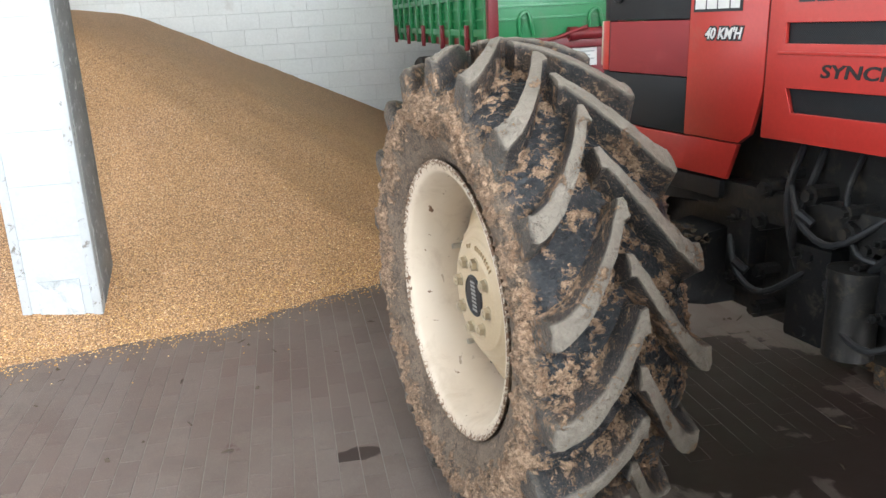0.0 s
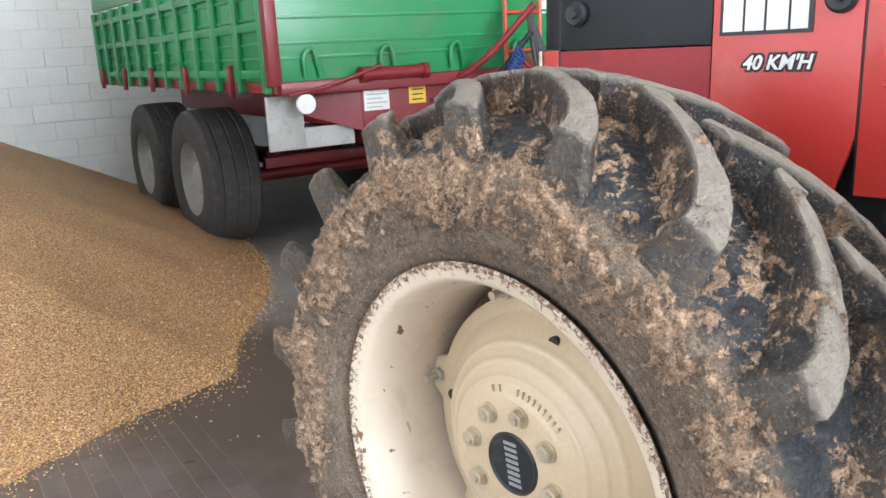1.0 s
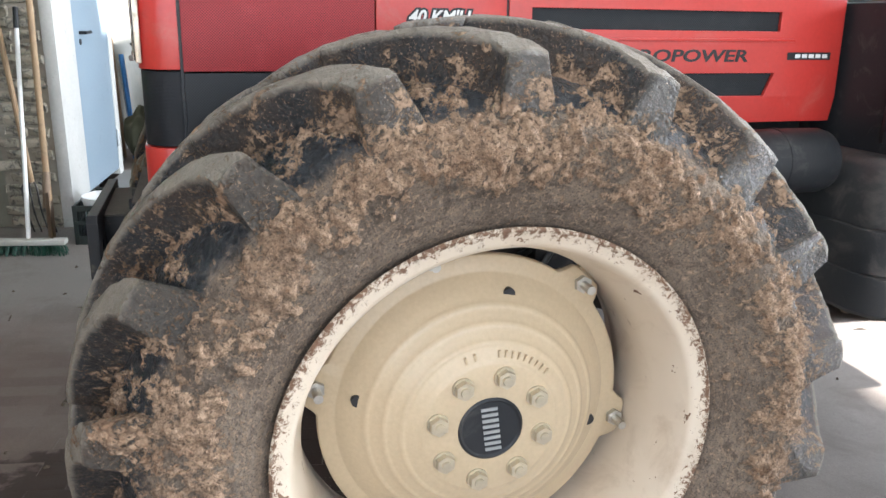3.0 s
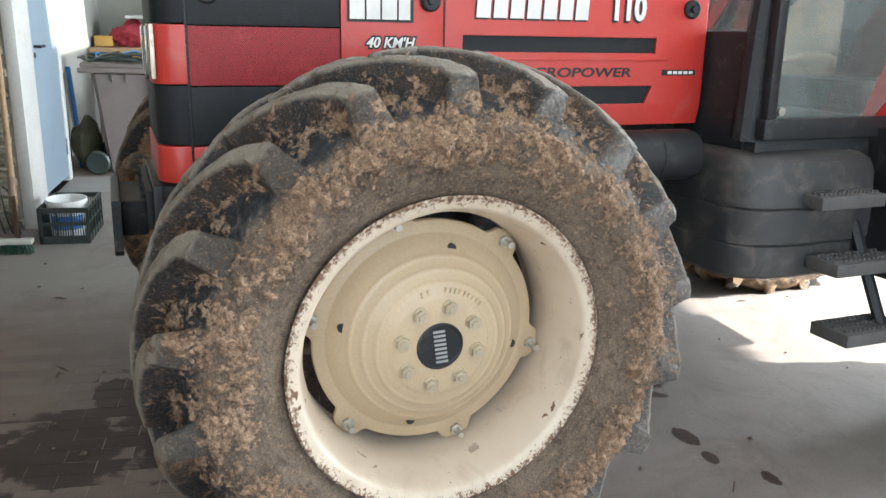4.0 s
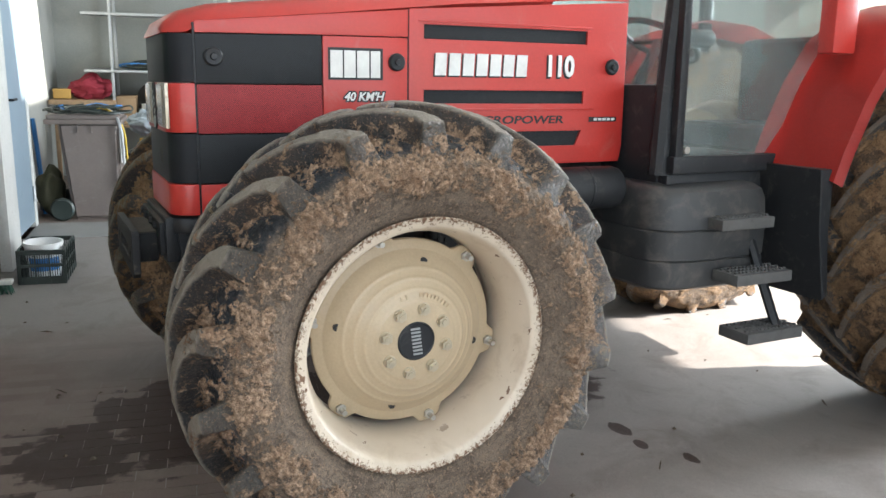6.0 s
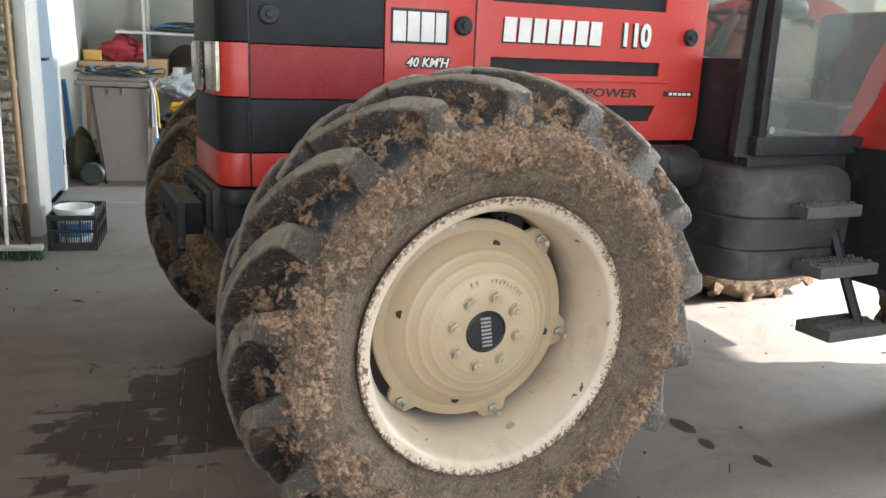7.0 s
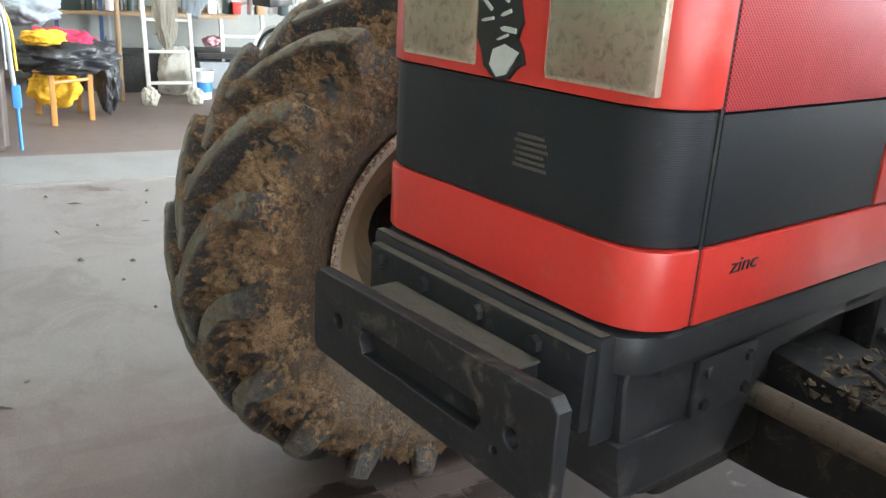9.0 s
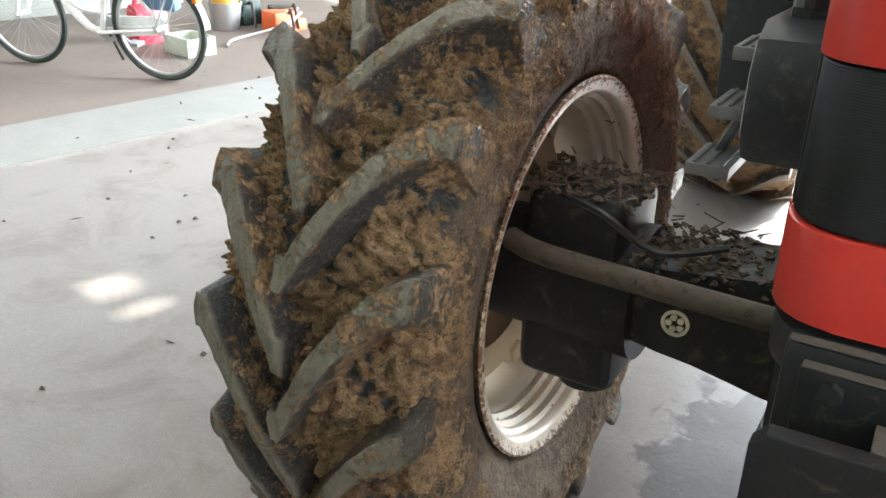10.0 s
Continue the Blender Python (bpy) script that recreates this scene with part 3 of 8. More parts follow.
PILLAR_EDGE = plain("pillar_crumbled_edge", (0.43, 0.45, 0.455), (0.36, 0.37, 0.37), 7, 0.9, 0, 40, 0.7, (0.17, 0.155, 0.135), (0.58, 0.64))
BASE_GREY = plain("blue_grey_base_paint", (0.33, 0.365, 0.39), (0.29, 0.32, 0.34), 5, 0.7, 0, 60, 0.2, (0.52, 0.53, 0.53), (0.60, 0.66))
PILLAR_GREY = plain("pillar_mottled_grey", (0.22, 0.22, 0.215), (0.13, 0.13, 0.13), 9, 0.85, 0, 60, 0.4, (0.5, 0.5, 0.48), (0.55, 0.7))
OLD_BRICK = plain("old_crumbling_brick", (0.30, 0.27, 0.21), (0.19, 0.16, 0.12), 11, 0.9, 0, 50, 0.9, (0.07, 0.065, 0.055), (0.48, 0.62), vary=True)
CEILING = plain("limewashed_ceiling", (0.74, 0.74, 0.72), (0.66, 0.66, 0.64), 1.2, 0.9)
DOOR_BLUE = plain("pale_blue_door_paint", (0.20, 0.26, 0.305), (0.175, 0.23, 0.275), 1.5, 0.4, 0, 60, 0.04, (0.25, 0.28, 0.30), (0.6, 0.85))
JAMB_WHITE = plain("chipped_white_jamb", (0.46, 0.46, 0.435), (0.37, 0.37, 0.345), 5, 0.6, 0, 60, 0.2, (0.28, 0.24, 0.19), (0.6, 0.75))
GROUND = plain("yard_ground", (0.30, 0.27, 0.22), (0.24, 0.21, 0.17), 0.4, 0.95)


def glass_mat(name, tint=(1, 1, 1), rough=0.02):
    m, n, l, b = mat(name, rough)
    b.inputs["Base Color"].default_value = (*tint, 1)
    b.inputs["Transmission Weight"].default_value = 1.0
    b.inputs["IOR"].default_value = 1.45
    return m


GLASS = glass_mat("cab_glass", (0.62, 0.70, 0.68), 0.04)
# A small diffuse share stands in for haze and reflections on the glass.
GLASS.node_tree.nodes["Principled BSDF"].inputs["Transmission Weight"].default_value = 0.91
REFLECTOR = plain("lamp_reflector", (0.62, 0.54, 0.43), (0.47, 0.40, 0.30), 30, 0.30, 0.55, 22, 0.9, (0.24, 0.19, 0.13), (0.50, 0.72))


def ribbed_glass():
    """Lamp glass with upright pressed ribs."""
    m, n, l, b = mat("ribbed_lamp_glass", 0.10)
    b.inputs["Transmission Weight"].default_value = 1.0
    b.inputs["Base Color"].default_value = (0.95, 0.96, 0.92, 1)
    co = coords(n, l)
    w = n.new("ShaderNodeTexWave")
    w.wave_type, w.bands_direction = "BANDS", "X"
    w.inputs["Scale"].default_value = 48
    w.inputs["Distortion"].default_value = 1.5
    l.new(co, w.inputs["Vector"])
    bump(n, l, b, w.outputs["Fac"], 0.07, 0.003)
    return m


LAMP_GLASS = ribbed_glass()
DUST_TOP = plain("settled_brown_dust", (0.085, 0.073, 0.058), (0.045, 0.04, 0.034), 14, 0.95, 0, 120, 0.5, (0.035, 0.032, 0.03), (0.56, 0.75))


# ---- building blocks ----
def link(name, bm, material, parent=None, label="", smooth=35):
    me = bpy.data.meshes.new(name)
    bmesh.ops.recalc_face_normals(bm, faces=bm.faces)
    bm.to_mesh(me)
    bm.free()
    for m in material if isinstance(material, (list, tuple)) else [material]:
        me.materials.append(m)
    if smooth:
        me.polygons.foreach_set("use_smooth", [True] * len(me.polygons))
        me.set_sharp_from_angle(angle=radians(smooth))
    ob = new(name, me)
    if parent is not None:
        ob.parent = parent
    if label:
        ob["label"] = label
    return ob


def part(name, bm, material, parent, label="", smooth=35):
    return link(name, bm, material, parent, label, smooth)


def thing(name, m, label, category, group=""):
    ob = new(name)
    ob.empty_display_size = 0.1
    ob.matrix_world = m
    return tagged(ob, label, category, group)


def box(bm, lo, hi, bevel=0.0, seg=2, m=None):
    """A box between two corners, with rounded edges."""
    r = bmesh.ops.create_cube(bm, size=1)
    vs = r["verts"]
    for v in vs:
        v.co = Vector([lo[k] + (v.co[k] + 0.5) * (hi[k] - lo[k]) for k in range(3)])
    if bevel:
        es = list({e for v in vs for e in v.link_edges})
        out = bmesh.ops.bevel(bm, geom=es, offset=bevel, segments=seg, affect="EDGES", profile=0.6)
        vs = list({v for f in out["faces"] for v in f.verts} | {v for v in vs if v.is_valid})
    if m is not None:
        bmesh.ops.transform(bm, matrix=m, verts=vs)
    return vs


def boxes(*rows):
    bm = bmesh.new()
    for lo, hi, *rest in rows:
        box(bm, lo, hi, *rest)
    return bm


def prism(bm, poly, axis, lo, hi, bevel=0.0):
    """A flat outline pushed along an axis from lo to hi. The outline gives the other two axes in order."""
    def put(u, w, d):
        return {"x": (d, u, w), "y": (u, d, w), "z": (u, w, d)}[axis]
    a = [bm.verts.new(put(u, w, lo)) for u, w in poly]
    b = [bm.verts.new(put(u, w, hi)) for u, w in poly]
    f = [bm.faces.new(a), bm.faces.new(list(reversed(b)))]
    k = len(poly)
    for i in range(k):
        f.append(bm.faces.new((a[i], b[i], b[(i + 1) % k], a[(i + 1) % k])))
    if bevel:
        es = list({e for g in f[:2] for e in g.edges})
        bmesh.ops.bevel(bm, geom=es, offset=bevel, segments=2, affect="EDGES", profile=0.6)
    return a + b


def lathe(bm, profile, n=64, axis="x", closed=False, start=0.0, sweep=math.tau):
    """Turns (along, radius) pairs about an axis."""
    full = abs(sweep - math.tau) < 1e-6
    rings = []
    for k in range(n if full else n + 1):
        a = start + sweep * k / n
        c, s = math.cos(a), math.sin(a)
        ring = []
        for u, r in profile:
            p = {"x": (u, r * c, r * s), "y": (r * s, u, r * c), "z": (r * c, r * s, u)}[axis]
            ring.append(bm.verts.new(p))
        rings.append(ring)
    cnt = len(profile)
    for k in range(n):
        p, q = rings[k], rings[(k + 1) % len(rings)]
        for j in range(cnt if closed else cnt - 1):
            bm.faces.new((p[j], p[(j + 1) % cnt], q[(j + 1) % cnt], q[j]))
    return rings


def cyl(bm, a, b, r, n=20, r2=None):
    """A capped rod from a to b."""
    a, b = Vector(a), Vector(b)
    d = b - a
    q = d.to_track_quat("Z", "Y").to_matrix().to_4x4()
    out = bmesh.ops.create_cone(bm, cap_ends=True, segments=n, radius1=r, radius2=r if r2 is None else r2, depth=d.length, matrix=Matrix.Translation((a + b) / 2) @ q)
    return out["verts"]


def tube(bm, pts, r, n=8, smooth_steps=4):
    """A bent pipe through points."""
    pts = [Vector(p) for p in pts]
    if smooth_steps and len(pts) > 2:
        path = []
        for i in range(len(pts) - 1):
            p0, p1, p2, p3 = pts[max(i - 1, 0)], pts[i], pts[i + 1], pts[min(i + 2, len(pts) - 1)]
            for k in range(smooth_steps):
                t = k / smooth_steps
                path.append(0.5 * ((2 * p1) + (p2 - p0) * t + (2 * p0 - 5 * p1 + 4 * p2 - p3) * t * t + (3 * p1 - p0 - 3 * p2 + p3) * t ** 3))
        pts = path + [pts[-1]]
    rings = []
    for i, p in enumerate(pts):
        d = (pts[min(i + 1, len(pts) - 1)] - pts[max(i - 1, 0)]).normalized()
        u = d.orthogonal().normalized() if not rings else (last - d * last.dot(d)).normalized()
        last = u
        w = d.cross(u)
        rings.append([bm.verts.new(p + r * (math.cos(math.tau * k / n) * u + math.sin(math.tau * k / n) * w)) for k in range(n)])
    for a, b in zip(rings, rings[1:]):
        for k in range(n):
            bm.faces.new((a[k], a[(k + 1) % n], b[(k + 1) % n], b[k]))
    bm.faces.new(list(reversed(rings[0])))
    bm.faces.new(rings[-1])


def letters(name, text, size, material, parent, m, depth=0.002, label="", width=1.0, shear=0.0, bold=0.0):
    cu = bpy.data.curves.new(name, "FONT")
    cu.body, cu.size, cu.extrude, cu.shear, cu.offset = text, size, depth, shear, bold
    cu.align_x, cu.align_y, cu.resolution_u = "CENTER", "CENTER", 3
    tmp = new("tmp_text", cu)
    bpy.context.view_layer.update()
    me = bpy.data.meshes.new_from_object(tmp.evaluated_get(bpy.context.evaluated_depsgraph_get()))
    bpy.data.objects.remove(tmp)
    me.name = name
    me.materials.clear()
    me.materials.append(material)
    ob = new(name, me)
    ob.parent = parent
    ob.matrix_local = m @ Matrix.Diagonal((width, 1, 1, 1))
    if label:
        ob["label"] = label
    return ob


def holed(name, outline, holes, thick, material, parent, m, label="", bevel=0.002):
    """A plate with openings cut through it, drawn in x and y and centred on z = 0, then placed by m."""
    cu = bpy.data.curves.new(name, "CURVE")
    cu.dimensions, cu.fill_mode, cu.extrude, cu.bevel_depth = "2D", "BOTH", thick / 2 - bevel, bevel
    for loop in [outline] + holes:
        sp = cu.splines.new("POLY")
        sp.points.add(len(loop) - 1)
        for q, (u, w) in zip(sp.points, loop):
            q.co = (u, w, 0, 1)
        sp.use_cyclic_u = True
    tmp = new("tmp_shape", cu)
    bpy.context.view_layer.update()
    me = bpy.data.meshes.new_from_object(tmp.evaluated_get(bpy.context.evaluated_depsgraph_get()))
    bpy.data.objects.remove(tmp)
    me.name = name
    shell = bmesh.new()
    shell.from_mesh(me)
    bmesh.ops.remove_doubles(shell, verts=shell.verts[:], dist=0.0001)
    shell.to_mesh(me)
    shell.free()
    me.transform(m)
    me.materials.clear()
    me.materials.append(material)
    me.polygons.foreach_set("use_smooth", [True] * len(me.polygons))
    me.set_sharp_from_angle(angle=radians(40))
    ob = new(name, me)
    ob.parent = parent
    if label:
        ob["label"] = label
    return ob


def circle(x, y, r, n=20):
    return [(x + r * math.cos(math.tau * k / n), y + r * math.sin(math.tau * k / n)) for k in range(n)]


def structure(ob, label, category):
    ob["kind"] = "structure"
    return tagged(ob, label, category)


# ---- the hall ----
floor_base = structure(link("floor", boxes(((-7, -8, -0.2), (4.0, 8.9, -0.0016))), JOINT, smooth=0), "dusty brick-paved barn floor with dark oil stains", "floor")
floor_base.matrix_world = HALL
strip = structure(link("threshold_strip", boxes(((4.0, -8, -0.2), (4.6, 2.1, 0.003))), STRIP, smooth=0), "pale worn concrete strip across the floor", "threshold")
strip.matrix_world = HALL
store_floor = structure(link("floor_store", boxes(((4.6, -8, -0.2), (9.2, 2.6, -0.001))), STORE_FLOOR, smooth=0), "reddish worn screed floor of the storage bay", "floor")
store_floor.matrix_world = HALL
structure(link("ground", boxes(((-400, -800, -0.6), (400, 400, -0.25))), GROUND, smooth=0), "pale dusty yard ground outside the gate", "ground")

bm = boxes(((-7.0, 8.7, -0.2), (3.2, 8.95, 5.2)))
wall_north = structure(link("wall_north", bm, WALL_JOINT, smooth=0), "whitewashed concrete block wall behind the grain", "wall")
wall_north.matrix_world = HALL
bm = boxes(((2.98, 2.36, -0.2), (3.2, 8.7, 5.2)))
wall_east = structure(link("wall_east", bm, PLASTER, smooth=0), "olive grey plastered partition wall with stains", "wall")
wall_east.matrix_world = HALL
bm = boxes(((2.95, -8, 3.0), (3.2, 1.98, 5.2)))
lintel = structure(link("wall_lintel", bm, PLASTER, smooth=0), "plastered beam over the wide storage opening", "beam")
lintel.matrix_world = HALL
bm = boxes(((-7.25, -8, -0.2), (-7.0, -5.9, 5.2)), ((-7.25, 5.1, -0.2), (-7.0, 8.95, 5.2)), ((-7.25, -5.9, 4.3), (-7.0, 5.1, 5.2)))
wall_west = structure(link("wall_west", bm, WHITEWASH, smooth=0), "whitewashed barn wall with a wide gateway", "wall")
wall_west.matrix_world = HALL
bm = boxes(((-7.25, -8.2, -0.2), (-0.9, -8.0, 5.2)), ((-0.9, -8.2, 4.3), (2.45, -8.0, 5.2)), ((2.45, -8.2, -0.2), (4.6, -8.0, 5.2)), ((4.6, -8.2, 2.7), (8.3, -8.0, 5.2)), ((8.3, -8.2, -0.2), (9.3, -8.0, 5.2)))
wall_south = structure(link("wall_south", bm, WHITEWASH, smooth=0), "whitewashed barn wall with two open gateways", "wall")
wall_south.matrix_world = HALL
# The high opening in this wall is added for the store's side fill.
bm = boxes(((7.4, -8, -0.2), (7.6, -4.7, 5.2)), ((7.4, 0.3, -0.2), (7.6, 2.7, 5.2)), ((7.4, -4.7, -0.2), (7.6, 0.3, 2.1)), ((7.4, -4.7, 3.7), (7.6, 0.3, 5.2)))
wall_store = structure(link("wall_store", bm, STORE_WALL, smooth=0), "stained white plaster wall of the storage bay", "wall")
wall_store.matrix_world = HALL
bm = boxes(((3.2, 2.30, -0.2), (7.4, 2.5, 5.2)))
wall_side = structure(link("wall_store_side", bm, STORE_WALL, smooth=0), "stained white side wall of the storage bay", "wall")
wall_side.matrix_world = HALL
# Unseen; slots are added to throw sun flecks, the wide hole for fill.
ceil = structure(link("ceiling", boxes(((-7.3, -7.34, 5.2), (3.5, 9.0, 5.4)), ((-7.3, -8.2, 5.2), (3.5, -7.71, 5.4)), ((-7.3, -7.71, 5.2), (1.33, -7.34, 5.4)), ((1.43, -7.71, 5.2), (1.50, -7.34, 5.4)), ((1.69, -7.71, 5.2), (3.5, -7.34, 5.4)), ((3.5, 1.5, 5.2), (5.9, 9.0, 5.4)), ((3.5, -8.2, 5.2), (5.9, -4.5, 5.4)), ((5.9, -8.2, 5.2), (9.3, 9.0, 5.4))), CEILING, smooth=0), "limewashed barn ceiling", "ceiling")
ceil.matrix_world = HALL

# Free-standing pillar in the grain.
pillar = thing("pillar", HALL @ pose(-2.48, 2.36, 0), "white painted concrete pillar with grey worn corners, standing in grain", "pillar")
for k in range(20):
    part("block", boxes(((-0.175, -0.178, 0.26 * k), (0.175, 0.175, 0.26 * k + 0.2595), 0.002, 1)), PILLAR_WHITE, pillar)
for sx in (-1, 1):
    bm = boxes(((0.166 * sx - 0.024, -0.184, 0.0), (0.166 * sx + 0.024, -0.11, 5.2), 0.01))
    part("corner_strip", bm, PILLAR_EDGE, pillar, "crumbled plaster corner with grey chips")
part("base_patch", boxes(((-0.10, -0.179, 0.0), (0.10, -0.1735, 0.235), 0.001)), BASE_GREY, pillar, "blue-grey painted base band", smooth=0)
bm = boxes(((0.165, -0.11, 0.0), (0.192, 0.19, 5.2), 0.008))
part("side_face", bm, PILLAR_GREY, pillar, "darker grey side with pale blotches")
bm = boxes(((-0.104, -0.185, 0.0), (0.104, -0.17, 0.30), 0.004))
part("plinth", bm, plain("grey_plinth_patch", (0.40, 0.43, 0.44), (0.55, 0.57, 0.57), 6, 0.85, 0, 50, 0.4, (0.26, 0.27, 0.27), (0.5, 0.7)), pillar, "grey cement patch at the foot")


# ---- grain heap ----
def foot_y(x):
    """Near edge of the grain on the floor, in hall axes."""
    knots = ((-7.0, 1.2), (-3.2, 1.75), (-2.7, 1.85), (-2.1, 2.0), (-1.7, 2.05), (-1.4, 2.25), (-1.0, 2.45), (-0.55, 2.62), (-0.36, 3.08), (0.05, 3.72), (0.35, 4.5), (0.55, 5.6), (0.75, 8.7), (3.2, 8.7))
    for (a, ya), (b, yb) in zip(knots, knots[1:]):
        if a <= x <= b:
            t = (x - a) / (b - a)
            return ya + (yb - ya) * t
    return 8.7


FOOT = [Vector((x, foot_y(x), 0)) for x in (-7.0, -3.2, -2.7, -2.1, -1.7, -1.4, -1.0, -0.55, -0.36, 0.05, 0.35, 0.55, 0.75)]


def grain_height(x, y):
    """Poured at its natural slope from the foot line, levelling out towards the back wall."""
    p = Vector((x, y, 0))
    d = 1e9
    for a, b in zip(FOOT, FOOT[1:]):
        t = min(1, max(0, (p - a).dot(b - a) / (b - a).length_squared))
        d = min(d, (p - a - (b - a) * t).length)
    if y < foot_y(x) or x > 0.75:
        d = -d
    front = 0.46 * d
    back = max(-0.1, min(1.72, 0.98 - 0.49 * (x + 1.28))) + 0.015 * (8.7 - y)
    soft = 0.22
    q = max(0.0, soft - abs(front - back)) / soft
    h = min(front, back) - q * q * soft / 4
    return h + 0.015 * noise.noise((x * 2.0, y * 2.0, 1)) * min(1, max(d, 0) * 2) + 0.006 * noise.noise((x * 9, y * 9, 4))


bm = bmesh.new()
GX, GY = 150, 150
verts = {}
for i in range(GX + 1):
    for j in range(GY + 1):
        x = -6.9 + 8.7 * i / GX
        y = 1.0 + 7.68 * (j / GY) ** 1.35
        verts[i, j] = bm.verts.new((x, y, max(-0.06, grain_height(x, y))))
for i in range(GX):
    for j in range(GY):
        q = [verts[i, j], verts[i + 1, j], verts[i + 1, j + 1], verts[i, j + 1]]
        if max(v.co.z for v in q) > -0.055:
            bm.faces.new(q)
bmesh.ops.delete(bm, geom=[v for v in bm.verts if not v.link_faces], context="VERTS")
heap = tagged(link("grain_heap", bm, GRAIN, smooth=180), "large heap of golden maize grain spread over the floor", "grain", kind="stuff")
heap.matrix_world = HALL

# Loose kernels along the edge of the heap.
rng = random.Random(5)
vs, fs = [], []
for _ in range(5200):
    x = rng.uniform(-3.4, 0.6)
    y = foot_y(x) + rng.gauss(0.05, 0.10) + (abs(rng.gauss(0, 0.5)) if rng.random() < 0.45 else 0) - (abs(rng.gauss(0, 0.22)) if rng.random() < 0.06 else 0)
    if y > 8.6:
        continue
    z = max(0.0, grain_height(x, y)) + 0.002
    s, a = rng.uniform(0.003, 0.0052), rng.uniform(0, 6.3)
    c, d = math.cos(a) * s, math.sin(a) * s
    k = len(vs)
    vs += [(x + c * 1.4, y + d * 1.4, z), (x - d, y + c, z), (x - c * 1.4, y - d * 1.4, z), (x + d, y - c, z), (x, y, z + s * 0.9), (x, y, z - s * 0.6)]
    fs += [(k + i, k + (i + 1) % 4, k + 4) for i in range(4)] + [(k + (i + 1) % 4, k + i, k + 5) for i in range(4)]
me = bpy.data.meshes.new("loose_grain")
me.from_pydata(vs, [], fs)
me.materials.append(KERNEL)
loose = tagged(new("loose_grain", me), "scattered single maize kernels at the heap's edge", "grain", kind="stuff")
loose.matrix_world = HALL


# ---- tractor ----
tractor = thing("tractor", pose(0.22, 0.27, 0, 0, 2.2, 1.3), "red and black four-wheel-drive tractor with muddy tyres", "tractor")


def rounded(x0, x1, y0, y1, r, n=6):
    """Footprint with its two front corners rounded, front towards +y."""
    pts = [(x0, y0), (x1, y0)]
    for k in range(n + 1):
        a = math.pi / 2 * k / n
        pts.append((x1 - r + r * math.cos(a), y1 - r + r * math.sin(a)))
    for k in range(n + 1):
        a = math.pi / 2 + math.pi / 2 * k / n
        pts.append((x0 + r + r * math.cos(a), y1 - r + r * math.sin(a)))
    return pts


def nose_band(name, z0, z1, material, grow=0.0, y0=0.475, label="", bevel=0.004):
    bm = bmesh.new()
    prism(bm, rounded(-0.328 - grow, 0.270 + grow, y0, 0.565 + grow, 0.075), "z", z0, z1, bevel)
    return part(name, bm, material, tractor, label)


nose_band("nose_lower_band", 0.965, 1.07, RED, 0.0)
nose_band("nose_black_band", 1.073, 1.24, RIBBED, -0.004, label="ribbed black plastic grille band")
nose_band("nose_lamp_panel", 1.243, 1.405, RED, 0.0)
nose_band("nose_upper_band", 1.408, 1.565, RIBBED, -0.004, label="ribbed black plastic grille band")
# Bonnet top: a long rounded shell.
bm = bmesh.new()
rows = []
prof = [(0.565, 1.568, 1.585), (0.55, 1.568, 1.615), (0.50, 1.568, 1.645), (0.40, 1.612, 1.672), (0.0, 1.650, 1.715), (-0.5, 1.705, 1.765), (-1.0, 1.742, 1.80), (-1.275, 1.752, 1.815)]
for y, zl, zt in prof:
    w = 0.328 if y < 0.5 else 0.328 - (y - 0.49) * 0.9
    ring = []
    for k in range(13):
        u = -1 + 2 * k / 12
        e = abs(u)
        x = w * (u if e < 0.7 else math.copysign(0.7 + 0.3 * math.sin((e - 0.7) / 0.3 * math.pi / 2), u))
        x *= 0.823 if x > 0 else 1.0
        drop = max(0.0, (e - 0.55) / 0.45) ** 2.2
        ring.append(bm.verts.new((x, y, zt - (zt - zl) * drop)))
    rows.append(ring)
for a, b in zip(rows, rows[1:]):
    for k in range(12):
        bm.faces.new((a[k], a[k + 1], b[k + 1], b[k]))
cap = [bm.verts.new((v.co.x, 0.565, 1.566)) for v in rows[0]]
for k in range(12):
    bm.faces.new((cap[k], cap[k + 1], rows[0][k + 1], rows[0][k]))
part("bonnet_top", bm, RED, tractor, smooth=50)

# Engine bay behind the panels.
part("engine_block", boxes(((-0.24, -1.25, 0.62), (0.24, 0.40, 1.60), 0.02)), DARK, tractor, "dark greasy engine block")


